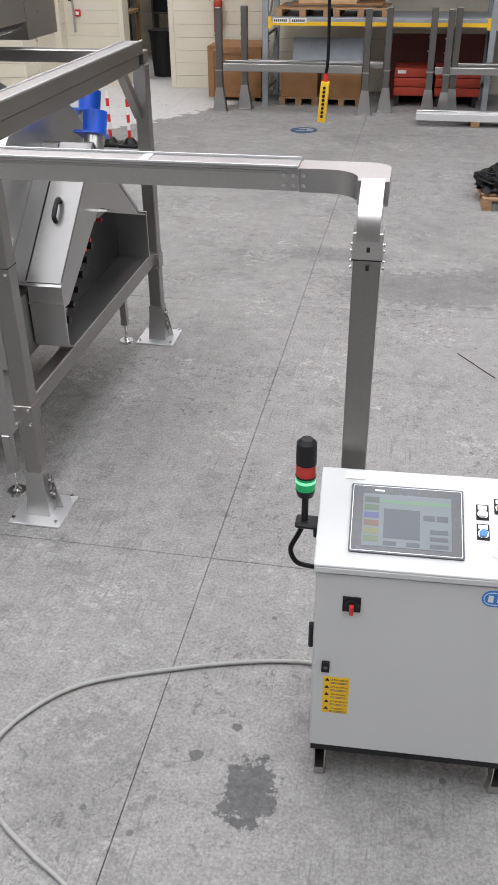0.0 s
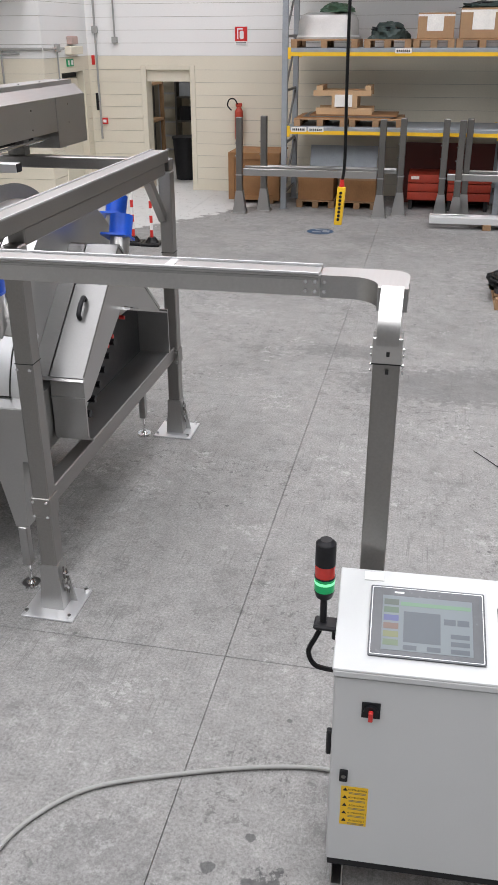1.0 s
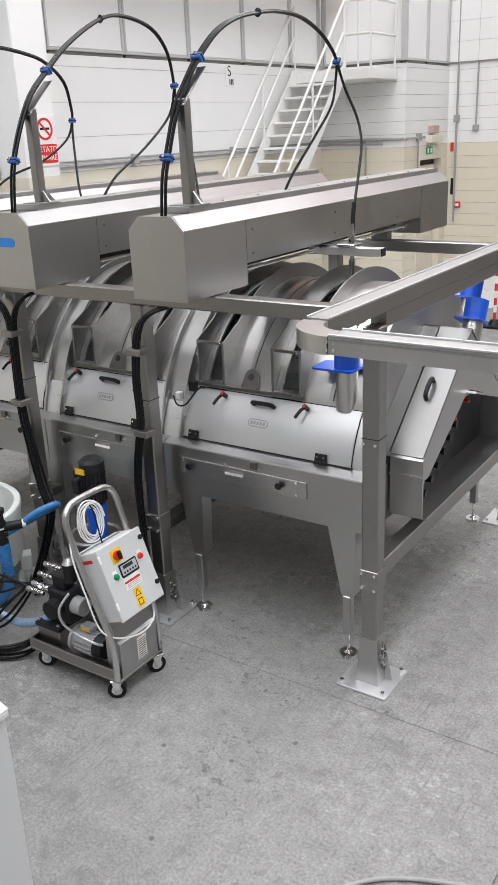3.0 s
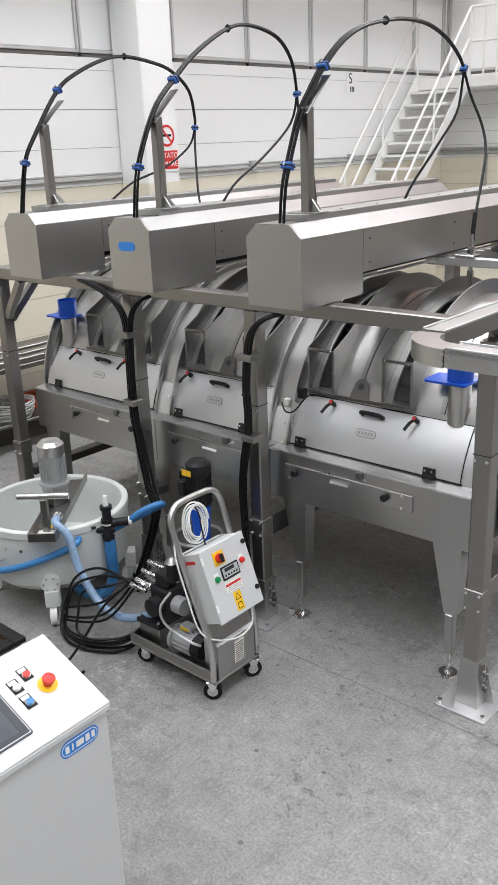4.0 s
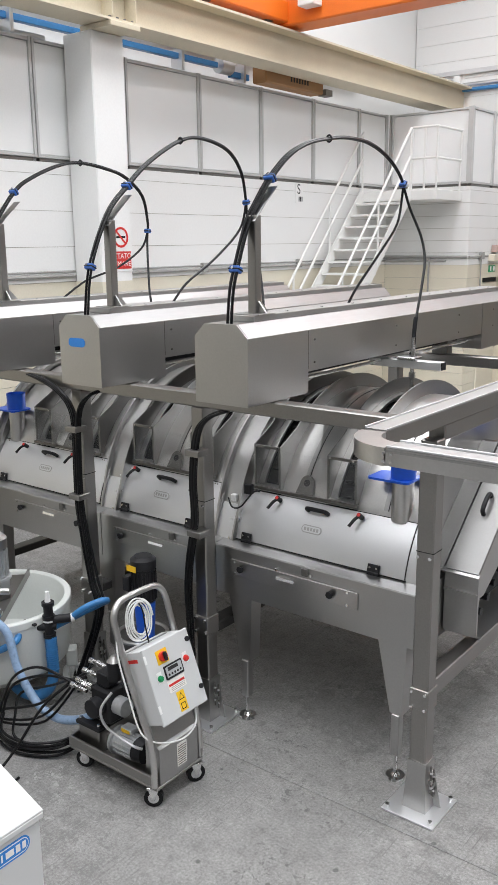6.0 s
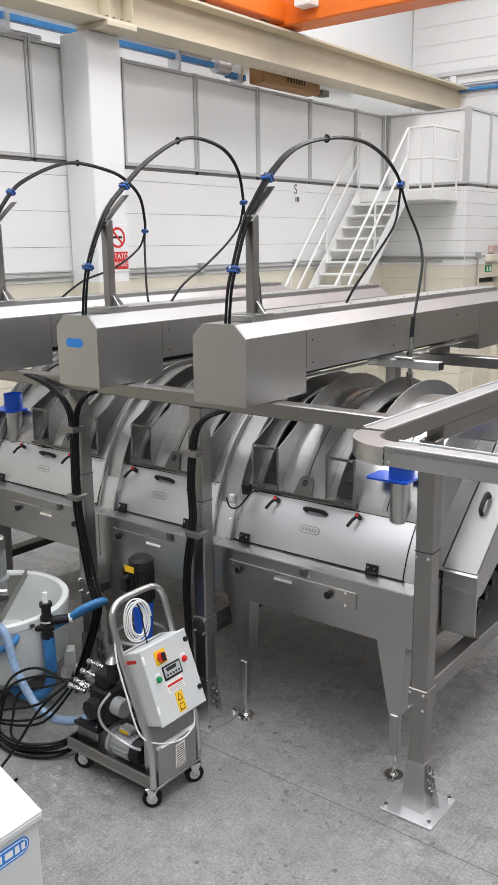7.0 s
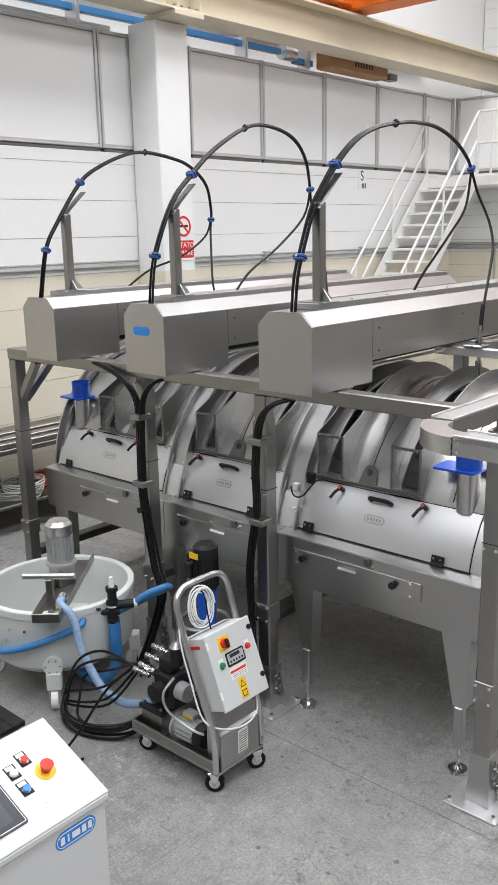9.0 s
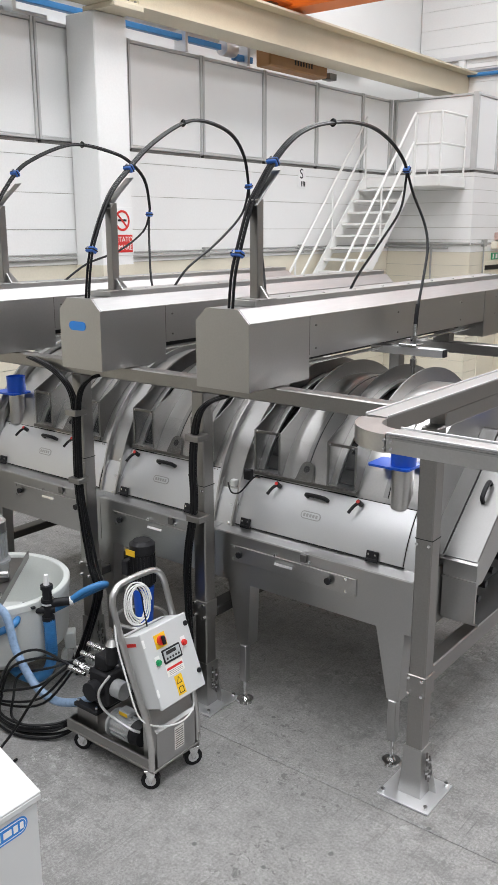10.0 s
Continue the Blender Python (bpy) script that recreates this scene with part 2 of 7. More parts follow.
CONCRETE = concrete_material()
JOINT = mat("joint_filler", (0.17, 0.17, 0.165), 0.9)
WHITE_WALL = mat("white_wall", (0.80, 0.80, 0.79), 0.7, 0, 0.035, 0.8, 0.1, 40)
CREAM = mat("cream_paint", (0.70, 0.655, 0.54), 0.65, 0, 0.06, 0.9, 0.12, 40, rnd=0.02)
GAP = mat("wall_joint", (0.42, 0.40, 0.36), 0.9)
# for walls and roof out of view, kept dark to deepen shade and reflections
UNSEEN_SHELL = mat("unseen_shell_grey", (0.15, 0.15, 0.145), 0.85, 0, 0.1, 0.7, 0.1, 40)
OFFICE = mat("office_panel", (0.84, 0.845, 0.84), 0.45, 0, 0.03, 1.2)
ALU_GREY = mat("anodised_grey", (0.56, 0.56, 0.555), 0.5, 0.3, 0.06, 5)
ALU = mat("aluminium", (0.72, 0.72, 0.73), 0.38, 0.9, 0.06, 5, stretch=(1, 1, 12))
STEEL = mat("stainless", (0.47, 0.467, 0.46), 0.335, 1.0, 0.06, 2.5, 0.006, 120, rough_var=0.04)
STEEL_TUBE = mat("stainless_tube", (0.315, 0.306, 0.294), 0.35, 1.0, 0.08, 3.0, 0.004, 120, rough_var=0.05)
STEEL_DARK = mat("dark_steel", (0.22, 0.213, 0.203), 0.38, 1.0, 0.14, 3.0, 0.01, 70)
STEEL_PALE = mat("blasted_steel", (0.72, 0.725, 0.735), 0.46, 0.9, 0.03, 2.5, 0.01, 160, rough_var=0.04)
STEEL_DRUM = mat("drum_steel", (0.62, 0.612, 0.60), 0.315, 1.0, 0.06, 4.0, 0.004, 90, rough_var=0.03)
STEEL_TOP = mat("brushed_cover", (0.46, 0.456, 0.45), 0.44, 1.0, 0.06, 3.0, 0.006, 120, stretch=(1, 0.05, 1), rough_var=0.05)
LID_STEEL = mat("brushed_lid", (0.27, 0.266, 0.262), 0.46, 1.0, 0.06, 3.0, 0.006, 120, rough_var=0.05)
CHROME = mat("chrome", (0.8, 0.8, 0.8), 0.15, 1.0, 0.05)
BLACK = mat("black_plastic", (0.018, 0.018, 0.02), 0.42, 0, 0.2, 20)
RUBBER = mat("black_rubber", (0.008, 0.008, 0.009), 0.32, 0, 0.2, 30)
for m_ in (BLACK, RUBBER):
    m_.node_tree.nodes["Principled BSDF"].inputs["Specular IOR Level"].default_value = 0.22
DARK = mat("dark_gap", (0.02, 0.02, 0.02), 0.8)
BLUE = mat("blue_plastic", (0.01, 0.09, 0.55), 0.35, 0, 0.1, 12)
BLUE_CLIP = mat("blue_clip", (0.03, 0.12, 0.42), 0.4)
BLUE_LOGO = mat("blue_print", (0.02, 0.22, 0.66), 0.4, 0, 0.05)
WHITE_PAINT = mat("white_powder_coat", (0.60, 0.61, 0.61), 0.42, 0, 0.02, 3, 0.05, 220)
WHITE = mat("white_plastic", (0.82, 0.82, 0.81), 0.4, 0, 0.04)
PAPER = mat("paper", (0.8, 0.79, 0.75), 0.8)
RED = mat("red_plastic", (0.62, 0.03, 0.025), 0.35, 0, 0.06)
RED_PAINT = mat("red_paint", (0.42, 0.05, 0.025), 0.5, 0, 0.15, 6)
YELLOW = mat("yellow_plastic", (0.85, 0.52, 0.02), 0.45, 0, 0.06)
ORANGE = mat("orange_paint", (0.80, 0.17, 0.015), 0.4, 0, 0.06, 2)
BEIGE = mat("beige_paint", (0.62, 0.55, 0.42), 0.5, 0, 0.08, 2)
GREEN = mat("green_plastic", (0.01, 0.25, 0.09), 0.35)
TUB = mat("grey_polyethylene", (0.66, 0.68, 0.66), 0.5, 0, 0.04, 4, 0.05, 80)
HOSE_BLUE = mat("blue_hose", (0.05, 0.22, 0.50), 0.35, 0, 0.12, 20)
HOSE_PALE = mat("pale_blue_hose", (0.28, 0.40, 0.58), 0.3, 0, 0.15, 30)
WOOD = mat("pallet_wood", (0.33, 0.20, 0.105), 0.75, 0, 0.3, 5, 0.2, 40, stretch=(1, 8, 8), rnd=0.15)
CRATE = mat("plywood", (0.30, 0.15, 0.06), 0.7, 0, 0.25, 4, 0.1, 30, stretch=(8, 1, 1), rnd=0.08)
CARD = mat("cardboard", (0.36, 0.225, 0.125), 0.85, 0, 0.12, 5)
GREY = mat("grey_cable", (0.34, 0.34, 0.325), 0.5, 0, 0.1, 15)
RACK_GREY = mat("galvanised", (0.36, 0.39, 0.42), 0.5, 0.6, 0.15, 8)
MOTOR_GREY = mat("motor_grey", (0.50, 0.51, 0.52), 0.42, 0.5, 0.12, 18)
STEP_WHITE = mat("white_steel_paint", (0.78, 0.78, 0.76), 0.45, 0, 0.04, 3)
SIGN_GREEN = mat("sign_green", (0.01, 0.30, 0.12), 0.4)
FLOOR_BLUE = mat("floor_marking_blue", (0.035, 0.075, 0.14), 0.6, 0, 0.3, 12)
TARP = mat("dark_green_sheet", (0.03, 0.05, 0.045), 0.6, 0, 0.3, 12)


def glow(name, color, strength):
    m = bpy.data.materials.new(name)
    m.use_nodes = True
    b = m.node_tree.nodes["Principled BSDF"]
    b.inputs["Base Color"].default_value = (*color, 1)
    b.inputs["Emission Color"].default_value = (*color, 1)
    b.inputs["Emission Strength"].default_value = strength
    b.inputs["Roughness"].default_value = 0.3
    return m


def clear(name, color, rough=0.04, alpha=0.25):
    """Thin clear sheet: glass mixed with see-through."""
    m = bpy.data.materials.new(name)
    m.use_nodes = True
    N, Lk = m.node_tree.nodes, m.node_tree.links
    b = N["Principled BSDF"]
    b.inputs["Base Color"].default_value = (*color, 1)
    b.inputs["Roughness"].default_value = rough
    t = N.new("ShaderNodeBsdfTransparent")
    mx = N.new("ShaderNodeMixShader")
    mx.inputs[0].default_value = alpha
    Lk.new(t.outputs[0], mx.inputs[1])
    Lk.new(b.outputs[0], mx.inputs[2])
    Lk.new(mx.outputs[0], N["Material Output"].inputs["Surface"])
    return m


GREEN_LAMP = glow("green_lamp", (0.0, 0.24, 0.075), 0.55)
RED_LENS = mat("red_lens", (0.55, 0.04, 0.03), 0.2)
DISPLAY = glow("display", (0.13, 0.155, 0.17), 0.10)
DISPLAY_DARK = glow("display_dark", (0.055, 0.07, 0.085), 0.08)
DISPLAY_OFF = mat("display_off", (0.10, 0.11, 0.125), 0.12, 0, 0.05)
ACRYLIC = clear("acrylic", (0.75, 0.78, 0.8), 0.05, 0.03)
DIFFUSER = clear("skylight_sheet", (0.9, 0.9, 0.9), 0.4, 0.3)


# ---- structure: hall ----
X0, X1, Y0, Y1, HH = HALL_X0, HALL_X1, HALL_Y0, HALL_Y1, HALL_H
BLOCK_X, BLOCK_Y, BLOCK_H, BAND = -6.43, 14.2, 4.93, 2.33     # office block in the corner; height of the cream band
DOOR_X0, DOOR_X1, DOOR_H = -5.34, -4.50, 2.10

bm = box(B(), X0 - 0.4, X1 + 0.4, Y0 - 0.4, 22.0, -0.30, -0.012)
floor = solid("floor", bm, JOINT, "worn grey concrete factory floor with saw-cut joints", "floor", "structure")

# unseen roof, added to hold the skylights and darken the steel's reflections
ceiling = B()
edges = [X0 - 0.4]
for cx, w in SKYLIGHTS:
    edges += [cx - w / 2, cx + w / 2]
edges.append(X1 + 0.4)
for a, b in zip(edges[0::2], edges[1::2]):
    box(ceiling, a, b, Y0 - 0.4, Y1 + 0.4, HH, HH + 0.35)
for cx, w in SKYLIGHTS:
    box(ceiling, cx - w / 2, cx + w / 2, Y0 - 0.4, -5.6, HH, HH + 0.35)
    box(ceiling, cx - w / 2, cx + w / 2, 14.6, Y1 + 0.4, HH, HH + 0.35)
solid("ceiling", ceiling, UNSEEN_SHELL, "unseen grey roof with long skylight openings", "ceiling", "structure")
for i, (cx, w) in enumerate(SKYLIGHTS):
    tagged(new("window_%d" % (i + 1), mesh_of("skylight", box(B(), cx - w / 2 - 0.1, cx + w / 2 + 0.1, -5.7, 14.7, HH + 0.36, HH + 0.37), DIFFUSER)),
           "translucent roof skylight strip", "skylight", kind="structure").visible_shadow = False


def wall(name, label, u0, u1, v, side, h, axis, holes=(), step=0.21, split=BAND, only=None):
    """A wall with a solid core and proud horizontal courses; side: +1 or -1, the way that the courses stand out."""
    core = B()
    cuts = sorted({u0, u1, *[c for a, b, _ in holes for c in (a, b)]})
    t = 0.30

    def slab(bm, a, b, z0, z1, d0, d1, bev=0.0):
        lo, hi = sorted((v - side * d0, v - side * d1))
        if axis == 'x':
            box(bm, a, b, lo, hi, z0, z1, bev)
        else:
            box(bm, lo, hi, a, b, z0, z1, bev)
    for a, b in zip(cuts, cuts[1:]):
        hole = [hh for (p, q, hh) in holes if p <= a and b <= q]
        slab(core, a + 0.03 * (a == u0), b - 0.03 * (b == u1), hole[0] if hole else 0.0, h, 0.012, t)
    w = solid(name, core, GAP, label, "wall", "structure")
    z = 0.0
    while z < h - 0.02:
        z1 = min(z + step, h)
        if z < split < z1 - 0.02:
            z1 = split
        elif abs(z1 - split) < 0.03:
            z1 = split
        high = not holes or z >= max(q[2] for q in holes) - 0.001
        for a, b in ([(u0, u1)] if high else zip(cuts, cuts[1:])):
            hole = [hh for (p, q, hh) in holes if p <= a and b <= q]
            lo = max(z, hole[0]) if hole else z
            if z1 - lo > 0.02:
                c = B()
                slab(c, a + 0.001, b - 0.001, lo + 0.003, z1 - 0.003, 0.0, 0.02)
                part("wall_course", c, CREAM if z1 <= split + 0.01 else WHITE_WALL, w)
        z = z1
    return w


wall_north = wall("wall_north", "panelled wall, cream below and white above", BLOCK_X, X1, Y1, -1, HH, 'x', [(DOOR_X0, DOOR_X1, DOOR_H)])
wall_block = wall("wall_office_front", "panelled office wall, cream below and white above", X0, BLOCK_X, BLOCK_Y, -1, 3.66, 'x')
wall_side = wall("wall_office_side", "panelled office wall with a doorway", BLOCK_Y + 0.022, Y1, BLOCK_X, 1, 3.66, 'y', [(14.85, 15.85, 2.09)])
wall_west = wall("wall_west", "panelled long side wall, cream below and white above", Y0, BLOCK_Y, X0, 1, 3.66, 'y', step=0.40)
# the east and south walls are unseen, dark grey to deepen the shade
for nm, bm in (("wall_west_upper", box(B(), X0 - 0.6, X0 - 0.5, Y0, Y1, 3.66, HH)),
               ("wall_east", box(B(), X1, X1 + 0.3, Y0, Y1, 0, HH)),
               ("wall_south", box(B(), X0, X1, Y0 - 0.3, Y0, 0, HH)),
               ("wall_north_upper", box(B(), X0 - 0.6, BLOCK_X, Y1, Y1 + 0.3, 3.66, HH))):
    solid(nm, bm, WHITE_WALL if "upper" in nm else UNSEEN_SHELL, "plain hall wall", "wall", "structure")
solid("office_floor", box(B(), X0 - 0.5, BLOCK_X - 0.03, BLOCK_Y + 0.03, Y1, 3.50, 3.64), WHITE_WALL, "office block ceiling slab", "slab", "structure")

upper = solid("wall_north_courses", box(B(), X0 - 0.49, -3.0, Y1 - 0.028, Y1 - 0.022, 3.70, HH - 0.01), GAP, "white block wall above the office", "wall", "structure")
z = 3.72
while z < HH - 0.3:
    part("wall_course", box(B(), X0 - 0.485, -3.01, Y1 - 0.045, Y1 - 0.029, z, z + 0.332, 0.002), WHITE_WALL, upper)
    z += 0.336
pipes = thing("wall_pipe", (-8, Y1 - 0.1, 5.6), "grey conduit and blue pipe along the end wall", "pipe", kind="structure")
part("conduit", box(B(), X0 - 0.45, -3.1, Y1 - 0.12, Y1 - 0.05, 5.80, 5.88, 0.004), ALU, pipes)
part("blue_pipe", cyl(B(), (-7.55, Y1 - 0.10, 5.52), (-3.1, Y1 - 0.10, 5.52), 0.035, n=12), HOSE_BLUE, pipes, "blue painted pipe")
part("bracket", box(B(), -7.68, -7.56, Y1 - 0.14, Y1 - 0.046, 5.48, 5.79, 0.004), WHITE_WALL, pipes)

# door frames and store room behind the doorway
bm = B()
box(bm, DOOR_X0 - 0.09, DOOR_X0 + 0.006, Y1 - 0.012, Y1 + 0.32, 0, DOOR_H + 0.07, 0.006)
box(bm, DOOR_X1 - 0.006, DOOR_X1 + 0.09, Y1 - 0.012, Y1 + 0.32, 0, DOOR_H + 0.07, 0.006)
box(bm, DOOR_X0 + 0.007, DOOR_X1 - 0.007, Y1 - 0.012, Y1 + 0.32, DOOR_H - 0.006, DOOR_H + 0.07, 0.006)
box(bm, DOOR_X0 + 0.007, DOOR_X1 - 0.007, Y1 + 0.05, Y1 + 0.13, DOOR_H - 0.20, DOOR_H - 0.008, 0.004)
solid("door_1", bm, CREAM, "open cream-framed doorway to a store room", "doorway", "structure")
bm = B()
box(bm, BLOCK_X - 0.30, BLOCK_X + 0.014, 14.76, 14.856, 0, 2.16, 0.006)
box(bm, BLOCK_X - 0.30, BLOCK_X + 0.014, 15.844, 15.94, 0, 2.16, 0.006)
box(bm, BLOCK_X - 0.30, BLOCK_X + 0.014, 14.857, 15.843, 2.084, 2.16, 0.006)
d2 = solid("door_2", bm, CREAM, "cream-framed emergency door in the office wall", "door", "structure")
part("door_leaf", box(B(), BLOCK_X - 0.16, BLOCK_X - 0.11, 14.862, 15.838, 0.01, 1.98, 0.004), CREAM, d2)
# black panel put in for the dark gap above the leaf
part("transom", box(B(), BLOCK_X - 0.15, BLOCK_X - 0.13, 14.87, 15.83, 1.99, 2.08), DARK, d2)
for nm, bm in (("store_wall_west", box(B(), -7.2, -7.0, Y1 + 0.31, 20.2, 0, 3.2)), ("store_wall_east", box(B(), -2.6, -2.4, Y1 + 0.31, 20.2, 0, 3.2)),
               ("store_wall_north", box(B(), -7.2, -2.4, 20.2, 20.4, 0, 3.2)), ("store_ceiling", box(B(), -7.2, -2.4, Y1 + 0.31, 20.4, 3.2, 3.3))):
    solid(nm, bm, CREAM, "plain store room shell", "wall", "structure")
# unseen fill light, added to brighten the room behind the doorway
lamp = bpy.data.lights.new("store_fill", 'AREA')
lamp.size, lamp.energy = 0.8, 30
new("store_fill", lamp).location = (-5.0, 18.0, 3.15)

# office partition above the side walls: aluminium-framed panels
def partition(name, u0, u1, mullions, v, axis, side):
    root = tagged(new(name), "aluminium-framed grey panel partition of the upper office", "partition", kind="structure")
    cuts = [u0, *mullions, u1]

    def bar(a, b, z0, z1, d0, d1):
        lo, hi = sorted((v + side * d0, v + side * d1))
        return box(B(), a, b, lo, hi, z0, z1, 0.004) if axis == 'x' else box(B(), lo, hi, a, b, z0, z1, 0.004)
    for a, b in zip(cuts, cuts[1:]):
        part("panel", bar(a + 0.03, b - 0.03, 3.74, BLOCK_H - 0.04, -0.06, -0.015), OFFICE, root)
    for c in cuts:
        part("mullion", bar(c - 0.04, c - 0.006, 3.70, BLOCK_H + 0.01, -0.08, 0.012), ALU_GREY, root)
        part("mullion", bar(c + 0.006, c + 0.04, 3.70, BLOCK_H + 0.01, -0.08, 0.012), ALU_GREY, root)
    for a, b in zip(cuts, cuts[1:]):
        part("rail", bar(a + 0.041, b - 0.041, 3.70, 3.735, -0.08, 0.008), ALU_GREY, root)
        part("rail", bar(a + 0.041, b - 0.041, BLOCK_H - 0.035, BLOCK_H, -0.08, 0.008), ALU_GREY, root)
        part("foot_gap", bar(a + 0.041, b - 0.041, 3.662, 3.698, -0.08, -0.02), STEEL_DARK, root)
    return root


partition("partition_west", -6.0, BLOCK_Y - 0.05, [-4.2, -2.9, -1.6, -0.3, 1.0, 2.3, 3.64, 4.94, 6.31, 7.70, 9.06, 10.43, 11.80, 13.20], X0, 'y', 1)
partition("partition_north", X0 + 0.07, BLOCK_X - 0.05, [], BLOCK_Y, 'x', -1)
partition("partition_east", BLOCK_Y + 0.0, Y1 - 0.1, [15.1], BLOCK_X, 'y', 1)

# pillar and crane runway
PIL_X, PIL_Y0, PIL_Y1 = -7.58, 6.75, 7.24
bm = box(B(), X0 + 0.015, PIL_X, PIL_Y0, PIL_Y1, 0, 5.02, 0.012)
solid("pillar", bm, WHITE_WALL, "white square concrete pillar carrying the crane rail", "pillar", "structure")
solid("pillar_band", box(B(), X0 + 0.014, PIL_X + 0.004, PIL_Y0 - 0.004, PIL_Y1 + 0.004, 0, BAND), CREAM, "cream painted band on the pillar", "pillar", "structure")
run = thing("crane_runway", (-7.5, 8.0, 5.08), "beige steel crane runway girder resting on pillars", "crane rail", kind="structure")
for nm, (a, b, c, d) in {"bottom_flange": (-7.72, -7.30, 5.08, 5.105), "web": (-7.525, -7.495, 5.106, 5.52), "top_flange": (-7.72, -7.30, 5.521, 5.55), "rail": (-7.54, -7.48, 5.551, 5.60)}.items():
    part(nm, box(B(), a, b, -6.5, 16.1, c, d), BEIGE, run)
for y in (6.85, 7.2):
    part("stiffener", box(B(), -7.70, -7.32, y - 0.006, y + 0.006, 5.107, 5.519), BEIGE, run)
part("bearing_plate", box(B(), -7.78, -7.28, 6.78, 7.22, 5.022, 5.079, 0.005), BEIGE, run)
for i in range(4):
    part("bolt", cyl(B(), (-7.34, 6.82 + 0.11 * i, 5.106), (-7.34, 6.82 + 0.11 * i, 5.13), 0.016, n=6), STEEL_DARK, run)

# orange crane bridge with its end carriage
crane = thing("overhead_crane", (-4.0, 10.1, 5.62), "orange travelling crane bridge on the runway", "crane")
part("bridge_girder", box(B(), -7.62, 10.9, 10.12, 10.55, 5.601, 6.25, 0.02), ORANGE, crane)
part("end_carriage", box(B(), -7.66, -7.34, 8.3, 10.118, 5.64, 5.90, 0.015), ORANGE, crane)
for y in (8.55, 9.85):
    part("wheel", cyl(B(), (-7.55, y, 5.73), (-7.45, y, 5.73), 0.12), STEEL_DARK, crane)
part("junction_box", box(B(), -7.05, -6.8, 9.90, 10.115, 5.75, 6.05, 0.01), WHITE, crane)

part("pendant_arm", box(B(), -1.06, -1.00, 9.80, 10.118, 5.60, 5.66, 0.004), ORANGE, crane)
# second carriage further on
c2 = thing("crane_carriage", (-7.5, 11.2, 4.98), "brown crane drive unit beside the runway", "crane drive")
part("housing", box(B(), -8.0, -7.75, 10.15, 11.62, 4.94, 5.20, 0.02), mat("brown_paint", (0.34, 0.17, 0.06), 0.5, 0, 0.1), c2)
for i in range(7):
    part("vent_slot", box(B(), -7.751, -7.744, 10.75 + 0.07 * i, 10.78 + 0.07 * i, 5.02, 5.14), DARK, c2)
part("bracket", box(B(), -7.95, -7.8, 11.76, 11.95, 4.96, 5.05), STEEL_DARK, c2)

# blue current rail and pipes above the partition
rail = thing("current_rail", (-8.2, 8, 5.2), "blue crane current rail on wall brackets", "current rail")
part("conductor", box(B(), -8.24, -8.16, -6, 9.6, 5.10, 5.17, 0.005), HOSE_BLUE, rail)
part("conductor", box(B(), -8.24, -8.16, 9.9, 10.3, 5.02, 5.10, 0.005), HOSE_BLUE, rail)
for y in (1.0, 3.6, 6.1, 8.8, 10.1):
    part("bracket", box(B(), -8.3, -8.1, y, y + 0.05, 4.96, 5.22, 0.004), ALU, rail)
part("motor", cyl(B(), (-8.2, 9.65, 5.14), (-8.2, 9.9, 5.14), 0.10), ALU, rail)
duct = thing("air_duct", (-8.4, 8, 5.3), "grey pipe run above the office partition", "pipe")
part("pipe", cyl(B(), (-8.42, -6, 5.45), (-8.42, 13.8, 5.45), 0.06, n=14), ALU, duct)
part("pipe", cyl(B(), (-8.30, -6, 5.02), (-8.30, 6.7, 5.02), 0.03, n=10), ALU, duct)
pp = thing("wall_pipe", (-4, 16, 6.2), "horizontal pipes on the upper wall", "pipe")
part("pipe", cyl(B(), (-7.5, 16.08, 5.62), (10, 16.08, 5.62), 0.035, n=10), ALU, pp)
part("pipe", cyl(B(), (-6.2, 16.05, 5.36), (10, 16.05, 5.36), 0.03, n=10), HOSE_BLUE, pp)
for i in range(5):
    part("bracket", box(B(), -6.1 + 3 * i, -6.0 + 3 * i, 16.02, 16.14, 5.30, 5.70, 0.004), WHITE, pp)


# ---- drum machine ----
YC, ZC = 4.5, 1.03                      # drum axis
MX0, J1, J2, MX1 = -5.47, -4.155, -3.175, -1.89     # ends of the machine and its two joints
# each section: its ends, handle, hinges, clamp levers, window slots, first knob, ends of the door
SECTIONS = [(MX0, J1, -4.865, (-5.30, -4.43), (-5.15, -4.62), ((-5.05, -4.867), (-4.55, -4.37)), -4.965, -5.41, -4.27),
            (J1, J2, -3.73, (-4.022, -3.46), (-4.005, -3.46), ((-4.045, -3.865), (-3.545, -3.365)), -3.948, -4.09, -3.27),
            (J2, MX1, -2.595, (-3.02, -2.18), (-2.865, -2.329), ((-3.05, -2.868), (-2.55, -2.365)), -2.971, -3.10, -2.005)]


def arc(r, a0, a1, n, c=None):
    """Points (y, z) on a circle about the drum axis; 0 degrees is the front, 90 the top."""
    yc, zc = c or (YC, ZC)
    return [(yc - r * math.cos(radians(a0 + (a1 - a0) * i / n)), zc + r * math.sin(radians(a0 + (a1 - a0) * i / n))) for i in range(n + 1)]


def band(bm, r0, r1, a0, a1, x0, x1, n=40, c=None):
    return prism(bm, arc(r1, a0, a1, n, c) + arc(r0, a1, a0, n, c), 'x', x0, x1)


